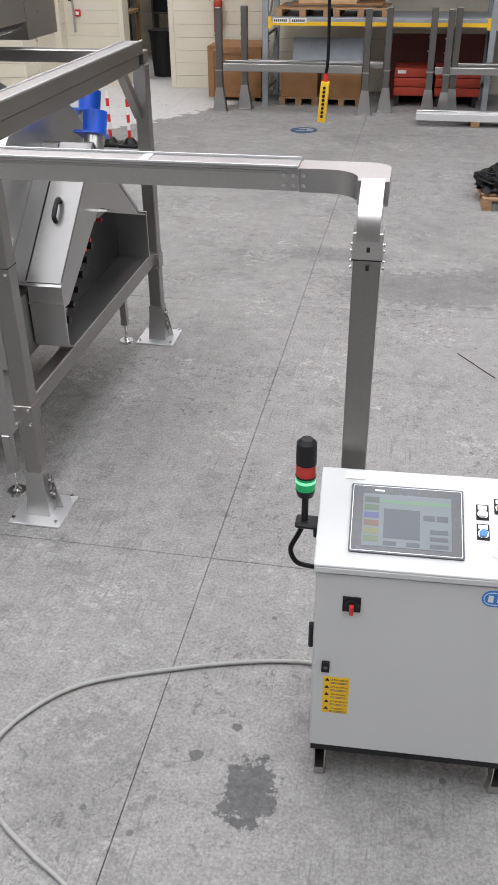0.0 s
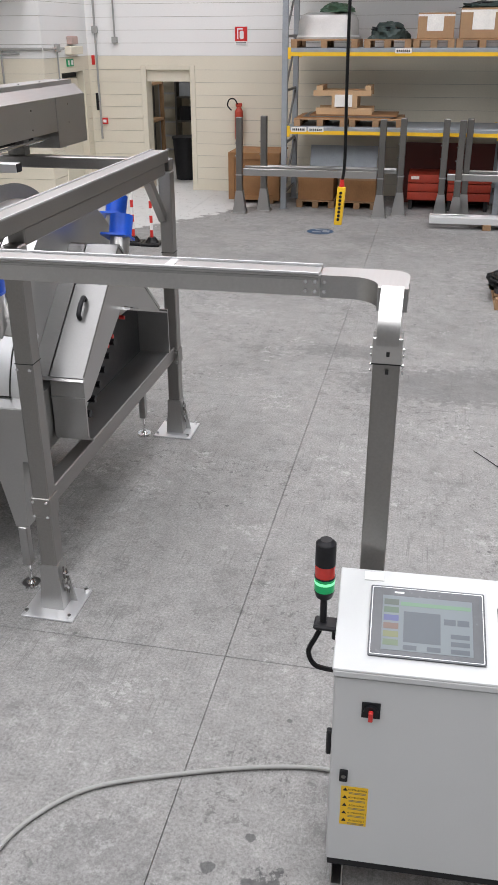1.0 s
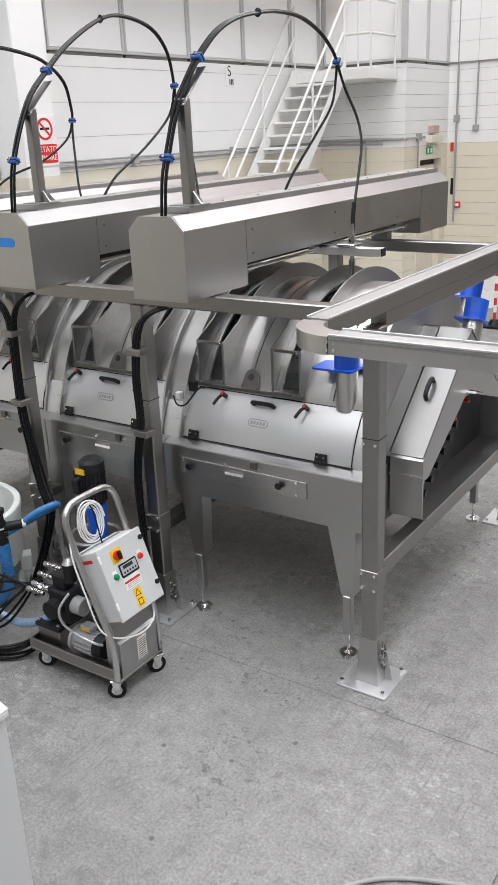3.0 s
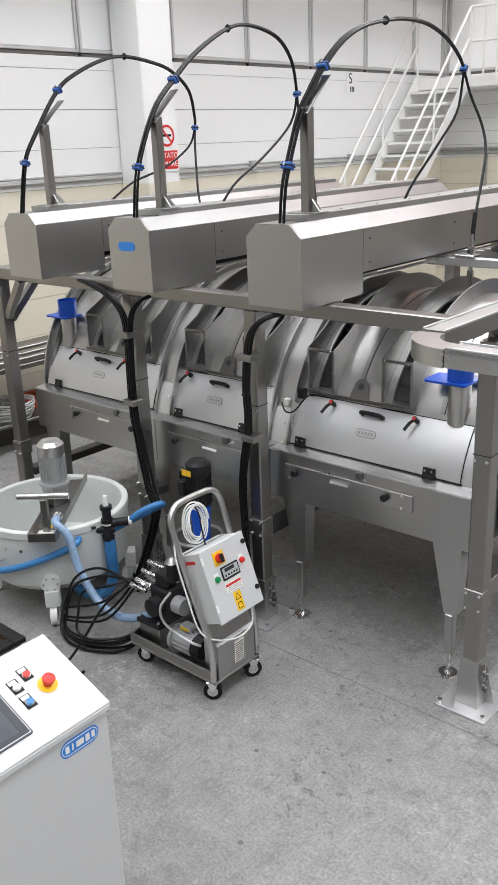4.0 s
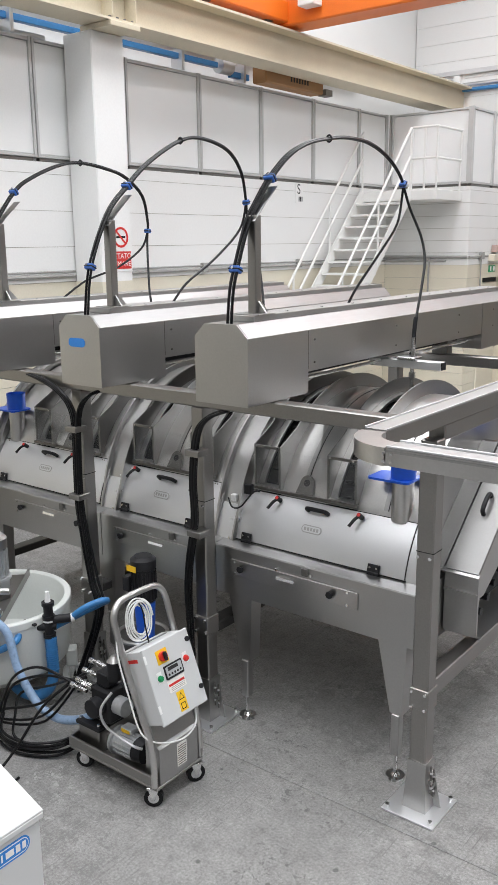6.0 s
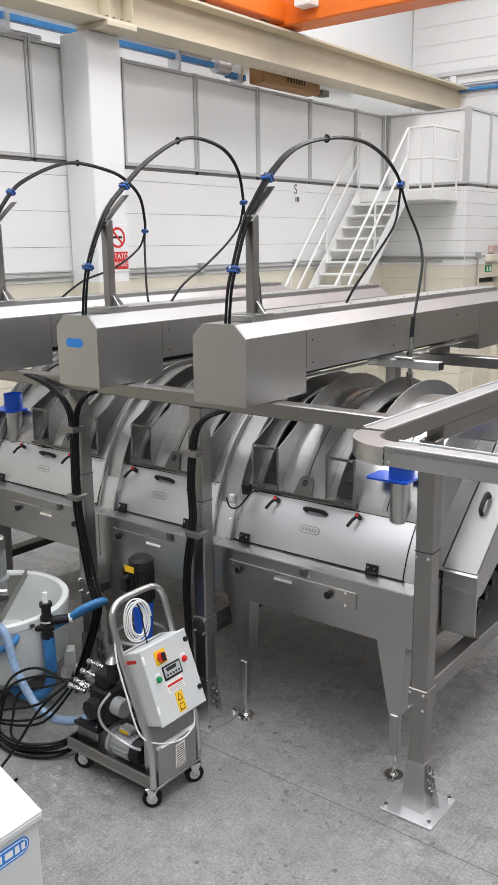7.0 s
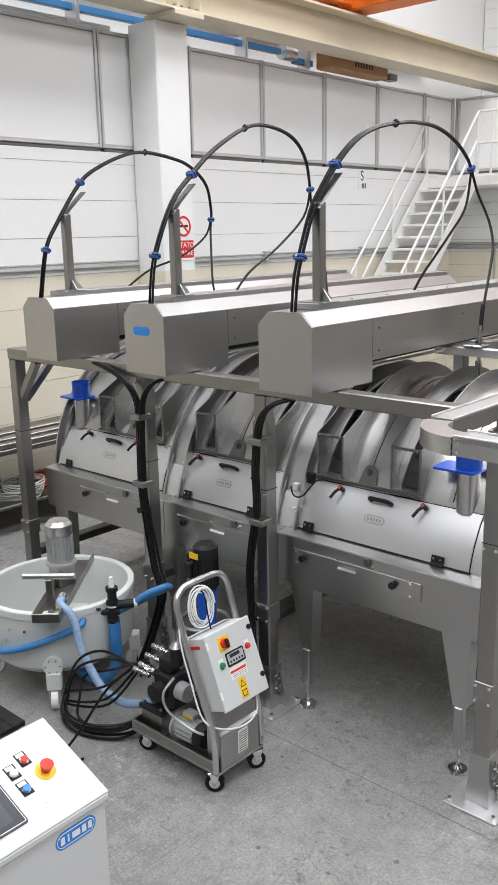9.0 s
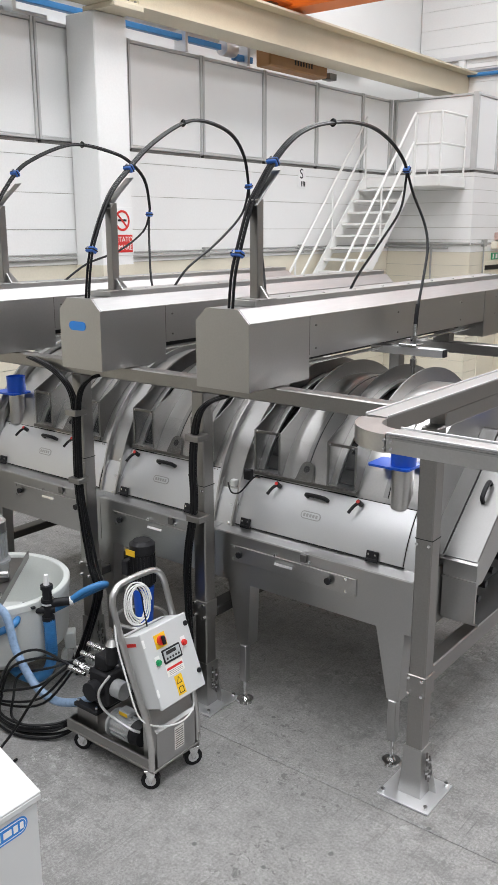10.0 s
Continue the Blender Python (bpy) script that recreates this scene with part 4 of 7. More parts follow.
# one duct: back run darker, front run paler, reflections put into the colour
duct("straight", [(-1.775, 5.552, TZ), (-1.775, 2.86, TZ)], TW, TH, (0, 0, 1), STEEL_TUBE)
duct("corner", bend(-1.595, 2.85, 0.18, 180, 270), TW + 0.006, TH + 0.004, (0, 0, 1))
duct("straight", [(-1.594, 2.67, TZ), (-0.345, 2.67, TZ)], TW, TH, (0, 0, 1), STEEL_DRUM)
plan = [(-0.343, 2.617), (-0.343, 2.723), (-0.135, 2.723)] + [(-0.135 + 0.068 * math.sin(radians(15 * i)), 2.655 + 0.068 * math.cos(radians(15 * i))) for i in range(1, 7)] + [(-0.067, 2.505), (-0.158, 2.505)]
plan += [(-0.25 + 0.092 * math.cos(radians(12 * i)), 2.525 + 0.092 * math.sin(radians(12 * i))) for i in range(8)]
part("corner", prism(B(), plan, 'z', TZ - TH / 2 - 0.002, TZ + TH / 2 + 0.004), STEEL_TOP, tray)
down = [(-0.112, 2.504, TZ)] + [(-0.112, 2.503 - 0.092 * math.sin(radians(9 * i)), TZ - 0.10 + 0.10 * math.cos(radians(9 * i))) for i in range(11)]
duct("bend_down", down, 0.092, TH, (1, 0, 0))
part("leg", box(B(), -0.152, -0.072, 2.38, 2.443, 0.02, 1.825, 0.003), STEEL_TUBE, tray)
part("leg_sleeve", box(B(), -0.156, -0.068, 2.377, 2.446, 1.825, 1.905, 0.002), STEEL_DRUM, tray)
part("leg_foot", box(B(), -0.19, -0.03, 2.34, 2.48, 0.001, 0.019, 0.003), STEEL, tray)
for z in (1.79, 1.81, 1.84, 1.86):
    for x in (-0.156, -0.068):
        s = -1 if x < -0.1 else 1
        part("bolt", cyl(B(), (x, 2.41, z), (x + s * 0.006, 2.41, z), 0.006, n=8), CHROME, tray)
for z in (1.795, 1.85):
    part("slot", box(B(), -0.114, -0.104, 2.374, 2.3765, z, z + 0.014), DARK, tray)
part("seam", box(B(), -0.1565, -0.0675, 2.3765, 2.4465, 1.823, 1.827), DARK, tray)
for x in (-1.60, -1.57, -0.39, -0.36, -0.33):
    for dz in (-0.015, 0.015):
        part("bolt", cyl(B(), (x, 2.62, TZ + dz), (x, 2.612, TZ + dz), 0.006, n=10), CHROME, tray)
for x0, x1 in ((-1.59, -0.35),):
    part("lid_lip", box(B(), x0, x1, 2.613, 2.619, TZ + 0.020, TZ + 0.028), STEEL, tray)
    part("lid_top", box(B(), x0, x1, 2.617, 2.723, TZ + TH / 2 + 0.001, TZ + TH / 2 + 0.005), STEEL_TOP, tray)
    for y in (2.612, 2.722):
        part("lid_rim", box(B(), x0, x1, y, y + 0.006, TZ + TH / 2 + 0.0055, TZ + TH / 2 + 0.013, 0.001), STEEL_PALE, tray)
part("lid_joint", box(B(), -0.86, -0.83, 2.614, 2.726, TZ + TH / 2 + 0.0055, TZ + TH / 2 + 0.008), STEEL_PALE, tray)
part("lid_top", box(B(), -1.828, -1.722, 2.87, 5.552, TZ + TH / 2 + 0.001, TZ + TH / 2 + 0.005), STEEL_TOP, tray)
for x in (-1.829, -1.727):
    part("lid_rim", box(B(), x, x + 0.006, 2.87, 5.552, TZ + TH / 2 + 0.0055, TZ + TH / 2 + 0.013, 0.001), STEEL_PALE, tray)


# ---- the three traversing beams over the machine ----
BEAMS = [-4.845, -3.825, -2.79]
BEAM_PROF = [(-0.163, 2.085), (0.163, 2.085), (0.163, 2.302), (0.098, 2.366), (-0.098, 2.366), (-0.163, 2.302)]
BOX_PROF = [(-0.166, 1.972), (0.166, 1.972), (0.166, 2.303), (0.100, 2.368), (-0.100, 2.368), (-0.166, 2.303)]
for k, cx in enumerate(BEAMS):
    beam = thing("traversing_beam", (cx, 3.12, 1.98), "long chamfered stainless beam housing resting on the frame", "beam housing", "beams over the machine")
    sh = lambda prof: [(cx + u, v) for u, v in prof]
    part("housing", prism(B(), sh(BEAM_PROF), 'y', 3.64, 5.90), STEEL, beam)
    part("front_box", prism(B(), sh(BOX_PROF), 'y', 3.128, 3.638), STEEL, beam)
    part("rear_box", prism(B(), sh(BOX_PROF), 'y', 5.902, 6.42), STEEL, beam)
    part("end_cap", prism(B(), [(cx + u * 1.01, v + (0.001 if v > 2.1 else -0.001)) for u, v in BOX_PROF], 'y', 3.119, 3.1275), STEEL, beam)
    part("top_cover", box(B(), cx - 0.085, cx + 0.085, 3.28, 6.40, 2.3695, 2.400, 0.002), STEEL_TOP, beam)
    part("chamfer_cover", prism(B(), [(cx + 0.167, 2.305), (cx + 0.102, 2.3705), (cx + 0.098, 2.3695), (cx + 0.165, 2.303)], 'y', 3.13, 6.40), STEEL_TOP, beam)
    part("seam", box(B(), cx - 0.1665, cx + 0.1668, 3.637, 3.641, 2.10, 2.302), STEEL_DARK, beam)
    for y in (3.70, 4.6, 5.5, 6.1):
        for z in (2.13, 2.25):
            part("bolt", cyl(B(), (cx + 0.163, y, z), (cx + 0.168, y, z), 0.006, n=8), STEEL_DARK, beam)
    for i in range(9):
        part("bolt", cyl(B(), (cx + 0.055, 3.6 + 0.33 * i, 2.400), (cx + 0.055, 3.6 + 0.33 * i, 2.406), 0.009, n=8), CHROME, beam)
    for y in (3.375, 5.60):
        part("saddle", box(B(), cx - 0.06, cx + 0.06, y - 0.04, y + 0.04, 1.963 if y > 4 else 1.9665, 2.084 if y > 4 else 1.9715, 0.0), STEEL_DARK, beam)
    part("slide_rod", cyl(B(), (cx + 0.10, 3.64, 2.04), (cx + 0.10, 5.90, 2.04), 0.010, n=10), CHROME, beam)
    part("cable_chain", box(B(), cx - 0.10, cx + 0.0, 3.70, 5.85, 2.03, 2.08, 0.005), BLACK, beam)
    mast = part("mast", box(B(), cx + 0.0, cx + 0.05, 3.34, 3.39, 2.400, 2.885, 0.003), STEEL_TUBE, beam)
    part("hose_guide", sweep(B(), [(cx + 0.025, 3.335, 2.855), (cx + 0.025, 3.41, 2.93), (cx + 0.025, 3.52, 3.025)], rect(0.06, 0.004), up=(0, -0.7, 0.7)), STEEL, mast)
    part("gusset", prism(B(), [(3.391, 2.407), (3.47, 2.407), (3.391, 2.487)], 'x', cx + 0.02, cx + 0.03), STEEL, mast)
    part("gusset", prism(B(), [(cx + 0.051, 2.407), (cx + 0.10, 2.407), (cx + 0.051, 2.467)], 'y', 3.36, 3.37), STEEL, mast)
    part("mast_foot", box(B(), cx - 0.05, cx + 0.10, 3.30, 3.44, 2.4005, 2.4065, 0.001), STEEL, mast)
    if k == 1:
        bm = rounded(B(), 0.135, 0.05, 0.024, 0, 0, 0, 0.003)
        lg = part("logo_plate", place(bm, Matrix.Translation((cx - 0.02, 3.1185, 2.215)) @ Matrix.Rotation(radians(90), 4, 'X')), BLUE_LOGO, beam, "blue logo sticker")
    # travelling head
    y = (4.50, 4.45, 4.56)[k]
    part("head_bar", box(B(), cx + 0.02, cx + 0.50, y - 0.03, y + 0.03, 2.005, 2.055, 0.004), ALU, beam)
    part("head_end", box(B(), cx + 0.501, cx + 0.506, y - 0.028, y + 0.028, 2.008, 2.052), BLACK, beam)
    part("head_block", box(B(), cx + 0.22, cx + 0.34, y - 0.05, y + 0.05, 2.056, 2.075, 0.004), CHROME, beam)
    bm = cyl(B(), (cx + 0.30, y, 1.72), (cx + 0.30, y, 2.19), 0.012, n=12)
    cyl(bm, (cx + 0.30, y, 2.07), (cx + 0.30, y, 2.12), 0.022, n=6)
    cyl(bm, (cx + 0.30, y, 1.94), (cx + 0.30, y, 1.98), 0.020, n=6)
    part("lance", bm, CHROME, beam)

# hose loops rising from each beam
LOOPS = {
    2: ([(3.175, 2.36), (3.195, 2.517), (3.23, 2.625), (3.325, 2.845), (3.405, 2.949), (3.515, 3.066), (3.68, 3.19), (3.858, 3.262), (4.06, 3.30), (4.253, 3.32), (4.49, 3.31), (4.705, 3.25), (4.855, 3.165), (4.919, 3.10)],
        [(-2.74, 4.943, 2.957), (-2.66, 4.952, 2.783), (-2.6, 4.897, 2.645), (-2.56, 4.797, 2.511), (-2.51, 4.637, 2.317), (-2.495, 4.585, 2.22), (-2.49, 4.566, 2.148)],
        [(-2.79, 4.932, 3.02), (-2.79, 4.875, 2.854), (-2.79, 4.667, 2.683), (-2.79, 4.404, 2.489), (-2.79, 4.30, 2.39)], (2, 5, 13), (8,)),
    1: ([(3.172, 2.36), (3.219, 2.63), (3.362, 2.915), (3.528, 3.077), (3.722, 3.226), (3.997, 3.364), (4.205, 3.392), (4.45, 3.34), (4.591, 3.21), (4.641, 3.019)],
        [(-3.80, 4.64, 2.92), (-3.72, 4.62, 2.74), (-3.62, 4.55, 2.50), (-3.54, 4.47, 2.32), (-3.525, 4.45, 2.16)],
        [(-3.825, 4.583, 2.841), (-3.825, 4.314, 2.652), (-3.825, 4.033, 2.507), (-3.825, 3.896, 2.39)], (1, 3, 9), (5,)),
    0: ([(3.14, 2.36), (3.206, 2.664), (3.303, 2.827), (3.51, 3.086), (3.683, 3.194), (3.908, 3.278), (4.086, 3.303), (4.322, 3.278), (4.512, 3.227), (4.678, 3.102), (4.726, 2.921), (4.722, 2.848)],
        [(-4.82, 4.70, 2.75), (-4.74, 4.62, 2.56), (-4.64, 4.53, 2.36), (-4.545, 4.50, 2.16)],
        [(-4.845, 4.66, 2.72), (-4.845, 4.408, 2.586), (-4.845, 4.094, 2.502), (-4.845, 3.875, 2.39)], (1, 3, 11), (6,)),
}
for k, (loop, to_head, to_top, clips, ties) in LOOPS.items():
    cx = BEAMS[k] + 0.012
    hoses = thing("hose_loop", (cx, 3.16, 2.38), "black hose bundle looping from the beam to its travelling head", "hose", "hose loops")
    last = len(loop) - 1
    for dx, dn in ((-0.017, 0.005), (-0.006, -0.006), (0.006, 0.005), (0.017, -0.005)):
        pts = []
        for i, (y, z) in enumerate(loop):
            f = 1.0 - 0.75 * max(0.0, i / last - 0.4) / 0.6
            pts.append((cx + dx * f, y + dn * f * 1.2, z + dn * f))
        part("hose", tube(B(), pts, 0.0068, 8, 5), RUBBER, hoses)
    y, z = loop[-1]
    part("hose", tube(B(), [(cx, y, z)] + to_head, 0.0085, 8, 5), RUBBER, hoses)
    part("hose", tube(B(), [(cx, y, z)] + to_top, 0.008, 8, 5), RUBBER, hoses)
    e = Vector(to_head[-1])
    part("spring_sleeve", tube(B(), [e + Vector((0, 0.02, 0.16)), e + Vector((0, 0.005, 0.07)), e], 0.0135, 8, 3), BLACK, hoses)
    part("fitting", cyl(B(), e, e - Vector((0, 0, 0.06)), 0.013, n=8), CHROME, hoses)
    for i in clips:
        a, b = (Vector((cx, *loop[min(i, last - 1) + q])) for q in (0, 1))
        t = (b - a).normalized()
        w = 0.030 if i < last else 0.020
        m = Matrix.Translation(Vector((cx, *loop[i]))) @ Matrix((Vector((1, 0, 0)), t.cross(Vector((1, 0, 0))), t)).transposed().to_4x4()
        clip = part("hose_clip", place(box(B(), -w, w, -0.019, 0.019, -0.016, 0.016, 0.004), m), BLUE_CLIP, hoses, "blue hose clip")
        part("screw", place(cyl(B(), (0, -0.026, 0), (0, -0.032, 0), 0.008, n=6), m), CHROME, clip)
        part("clip_strap", place(box(B(), -w - 0.003, w + 0.003, -0.021, 0.021, -0.004, 0.004, 0.002), m), BLACK, clip)
    for i in ties:
        a = Vector((cx, *loop[i]))
        part("tie", tube(B(), [a + Vector((0.018 * math.cos(t), 0.0, 0.018 * math.sin(t))) for t in (0, 1.57, 3.14, 4.71)], 0.006, 6, 3, True), BLACK, hoses)

# black cable runs down the two middle posts
RUNS = (
    (-4.135, 6, [(-4.842, 3.4, 1.954), (-4.52, 3.33, 1.942), (-4.257, 3.29, 1.885), (-4.119, 3.28, 1.774), (-4.098, 3.28, 1.593), (-4.106, 3.28, 1.194), (-4.063, 3.27, 0.946), (-3.987, 3.25, 0.707), (-3.917, 3.22, 0.508)] + [(-4.05, 3.12, 0.012)], (1.64, 1.21)),
    (-4.135, 4, [(-3.9, 3.36, 1.909), (-3.971, 3.3, 1.873), (-4.046, 3.28, 1.782), (-4.077, 3.28, 1.596), (-4.085, 3.28, 1.198), (-4.03, 3.26, 0.956), (-3.954, 3.24, 0.718), (-3.874, 3.21, 0.524)] + [(-3.98, 3.10, 0.012)], ()),
    (-3.15, 6, [(-2.944, 3.36, 1.891), (-3.032, 3.3, 1.848), (-3.101, 3.28, 1.75), (-3.138, 3.28, 1.498), (-3.134, 3.28, 1.255), (-3.19, 3.29, 0.99), (-3.22, 3.3, 0.773), (-3.207, 3.3, 0.531), (-3.187, 3.28, 0.366)] + [(-3.26, 3.20, 0.012)], (1.63, 1.17)),
)
for px, n, line, straps in RUNS:
    run = thing("cable_run", (line[-1][0], line[-1][1], 0), "bundle of black cables strapped to a frame post", "cable", "cable runs")
    for i in range(n):
        a, w = 2.4 * i, 0.0055 * math.sqrt(i + 0.3) * 1.7
        pts = []
        for q, p in enumerate(line):
            f = 1.0 + 0.5 * max(0, q - len(line) + 5) * math.sin(1.3 * i + 0.8 * q)
            pts.append((p[0] + w * f * math.cos(a), p[1] + w * f * math.sin(a) * 0.7, max(p[2] + 0.006 * math.sin(a + q), 0.011)))
        part("cable", tube(B(), pts, 0.0085, 8, 5), RUBBER, run)
    for z in straps:
        part("strap", box(B(), px - 0.012, px + 0.085, 3.240, 3.333, z, z + 0.036, 0.003), STEEL_TUBE, run)


# ---- operator consoles ----
CW, CD, CZ0, CZ1, SLOPE = 0.70, 0.318, 0.195, 1.008, radians(22)


def on_slope(x, s):
    """Frame on the console's sloping top: s metres up the slope from its front edge."""
    return Matrix.Translation((x, s * math.cos(SLOPE), CZ1 + 0.012 + s * math.sin(SLOPE))) @ Matrix.Rotation(SLOPE, 4, 'X')


def logo(parent, m, w, h, local=True):
    """Blue rounded badge with pale bars in place of its lettering."""
    b = part("badge", place(rounded(B(), w, h, h / 2 - 0.001, 0, 0, 0, 0.0012), m), BLUE_LOGO, parent, "blue rounded badge", local)
    part("badge_ring", place(rounded(B(), w * 0.93, h * 0.8, h * 0.39, 0, 0, 0.0012, 0.0016), m), WHITE, b, local=local)
    part("badge_field", place(rounded(B(), w * 0.90, h * 0.68, h * 0.33, 0, 0, 0.0016, 0.002), m), BLUE_LOGO, b, local=local)
    for x, bw, bh in ((-0.33, 0.10, 0.42), (-0.19, 0.04, 0.42), (0.0, 0.20, 0.36), (0.20, 0.11, 0.42), (0.35, 0.09, 0.40)):
        part("badge_bar", place(box(B(), x * w - bw * w / 2, x * w + bw * w / 2, -bh * h / 2, bh * h / 2, 0.002, 0.0024), m), WHITE, b, local=local)
    return b


def console(lit=True):
    c = thing("operator_console", (0, 0, 0), "white steel operator console with a sloping touch-screen top", "console", "operator consoles")
    p = lambda n, bm, m, par=None, lab="": part(n, bm, m, par or c, lab, True)
    rise = CD * math.tan(SLOPE)
    p("body", prism(B(), [(0.018, CZ0), (CD, CZ0), (CD, CZ1 + rise), (0.018, CZ1)], 'x', 0.0, CW), WHITE_PAINT)
    p("door", box(B(), 0.004, CW - 0.004, 0.0, 0.0165, CZ0 + 0.004, CZ1 - 0.028, 0.003), WHITE_PAINT)
    p("lid_lip", box(B(), -0.004, CW + 0.004, -0.011, 0.0175, CZ1 - 0.0205, CZ1 + 0.002, 0.003), WHITE_PAINT)
    p("door_gap", box(B(), 0.002, CW - 0.002, 0.003, 0.0178, CZ1 - 0.0275, CZ1 - 0.021), DARK)
    top = p("top_lid", place(box(B(), -0.006, CW + 0.006, -0.012, CD / math.cos(SLOPE) + 0.006, 0.0, 0.012, 0.003), on_slope(0, 0) @ Matrix.Translation((0, 0, -0.011))), WHITE_PAINT)
    p("plinth", box(B(), 0.006, CW - 0.006, 0.012, CD - 0.01, CZ0 - 0.035, CZ0 - 0.001), BLACK)
    for x in (0.02, CW - 0.06):
        f = B()
        for a, b, z0, z1 in ((x, x + 0.004, 0.0, CZ0 - 0.036), (x + 0.036, x + 0.04, 0.0, CZ0 - 0.036)):
            box(f, a, b, 0.01, CD - 0.02, z0 + 0.06, z1)
        box(f, x, x + 0.04, 0.01, CD - 0.02, 0.06, 0.064)
        p("forklift_tube", f, STEEL)
        for y in (0.03, CD - 0.06):
            p("foot", box(B(), x, x + 0.04, y, y + 0.04, 0.0, 0.0595, 0.003), STEEL)
    # screen
    m = on_slope(0.265, 0.165)
    s = p("screen_bezel", place(rounded(B(), 0.345, 0.245, 0.006, 0, 0, 0.0, 0.008), m), mat("bezel", (0.055, 0.06, 0.068), 0.35), None, "dark grey touch-screen bezel")
    p("bezel_line", place(rounded(B(), 0.335, 0.235, 0.004, 0, 0, 0.008, 0.0085), m), STEEL_PALE, s)
    p("bezel_face", place(rounded(B(), 0.331, 0.231, 0.004, 0, 0, 0.0085, 0.009), m), mat("bezel_face", (0.065, 0.07, 0.078), 0.25), s)
    d = p("display", place(box(B(), -0.135, 0.135, -0.10, 0.088, 0.009, 0.0098), m), DISPLAY if lit else DISPLAY_OFF, s, "lit touch display" if lit else "dark touch display")
    z = 0.0098
    keys = ((0.02, 0.07, 0.03), (0.03, 0.14, 0.04), (0.03, 0.06, 0.35), (0.20, 0.07, 0.02), (0.22, 0.25, 0.03), (0.10, 0.20, 0.05)) if lit else ()
    if lit:
        p("display_field", place(box(B(), -0.07, 0.04, -0.07, 0.035, z, z + 0.0004), m), DISPLAY_DARK, d)
    for i, col in enumerate(keys):
        p("display_key", place(box(B(), -0.13, -0.085, 0.055 - 0.028 * i, 0.075 - 0.028 * i, z, z + 0.0004), m), glow("key", tuple(0.4 * q + 0.05 for q in col), 0.08), d)
    if lit:
        p("display_strip", place(box(B(), -0.08, 0.13, 0.055, 0.068, z, z + 0.0004), m), glow("strip", (0.10, 0.20, 0.12), 0.10), d)
    for x0, y0, x1, y1 in () if not lit else ((0.05, 0.0, 0.085, 0.02), (0.09, 0.0, 0.125, 0.02), (0.07, -0.045, 0.125, -0.03), (0.07, -0.07, 0.125, -0.055), (0.07, -0.095, 0.125, -0.08), (-0.07, -0.095, -0.03, -0.08), (0.0, -0.095, 0.04, -0.08)):
        p("display_key", place(box(B(), x0, x1, y0, y1, z, z + 0.0004), m), DISPLAY_DARK, d)
    p("display_mark", place(box(B(), -0.10, -0.07, 0.098, 0.104, 0.009, 0.0094), m), WHITE, s)
    # buttons
    for x, y, col, nm in ((0.495, 0.215, WHITE, "white_button"), (0.495, 0.145, HOSE_BLUE, "blue_button"), (0.55, 0.24, RED, "red_button")):
        m = on_slope(x, y)
        h = p("button_plate", place(box(B(), -0.019, 0.019, -0.026, 0.03, 0.0005, 0.002), m), BLACK)
        p("legend", place(box(B(), -0.014, 0.014, 0.012, 0.027, 0.002, 0.0026), m), WHITE, h)
        p("ring", place(cyl(B(), (0, -0.006, 0.002), (0, -0.006, 0.007), 0.016, n=20), m), CHROME, h)
        p(nm, place(cyl(B(), (0, -0.006, 0.007), (0, -0.006, 0.014), 0.012, n=20), m), col, h)
    m = on_slope(0.585, 0.165)
    e = p("emergency_stop", place(cyl(B(), (0, 0, 0.0005), (0, 0, 0.003), 0.034, n=32), m), YELLOW, None, "red emergency stop on a yellow disc")
    p("stem", place(cyl(B(), (0, 0, 0.003), (0, 0, 0.022), 0.014, n=20), m), RED, e)
    bm = cyl(B(), (0, 0, 0.022), (0, 0, 0.034), 0.020, 0.022, n=24)
    cyl(bm, (0, 0, 0.034), (0, 0, 0.040), 0.022, 0.012, n=24)
    p("mushroom", place(bm, m), RED, e)
    for x, y in ((0.53, 0.075), (0.60, 0.09)):
        p("blank_plug", place(cyl(B(), (0, 0, 0.0005), (0, 0, 0.003), 0.013, n=20), on_slope(x, y)), WHITE)
    # front door fittings, in a frame that stands on the door face
    fr = lambda x, zz: Matrix.Translation((x, -0.0002, zz)) @ Matrix.Rotation(radians(90), 4, 'X')
    m = fr(0.115, 0.865)
    h = p("isolator_plate", place(box(B(), -0.028, 0.028, -0.03, 0.03, 0.0, 0.004, 0.001), m), BLACK, None, "black isolator with a red handle")
    p("isolator_disc", place(cyl(B(), (0, 0, 0.004), (0, 0, 0.014), 0.022, n=24), m), BLACK, h)
    p("isolator_handle", place(box(B(), -0.007, 0.007, -0.024, 0.012, 0.014, 0.030, 0.003), m), RED, h)
    m = fr(0.045, 0.588)
    h = p("lock", place(rounded(B(), 0.026, 0.045, 0.004, 0, 0, 0, 0.008), m), BLACK)
    p("lock_slot", place(cyl(B(), (0, 0, 0.008), (0, 0, 0.010), 0.007, n=12), m), STEEL_DARK, h)
    m = fr(0.083, 0.455)
    lb = p("warning_label", place(box(B(), -0.043, 0.043, -0.085, 0.085, 0.0, 0.0012), m), YELLOW, None, "yellow warning label in five languages")
    for i, word in enumerate(("ATTENZIONE !", "ATTENTION !", "ACHTUNG !", "ATTENTION !", "CUIDADO !")):
        zz = 0.072 - 0.034 * i
        t = part("word", text_mesh(word, 0.0098, BLACK, 0.0002), None, lb, local=True)
        t.matrix_basis = m @ Matrix.Translation((0.011, zz, 0.0015))
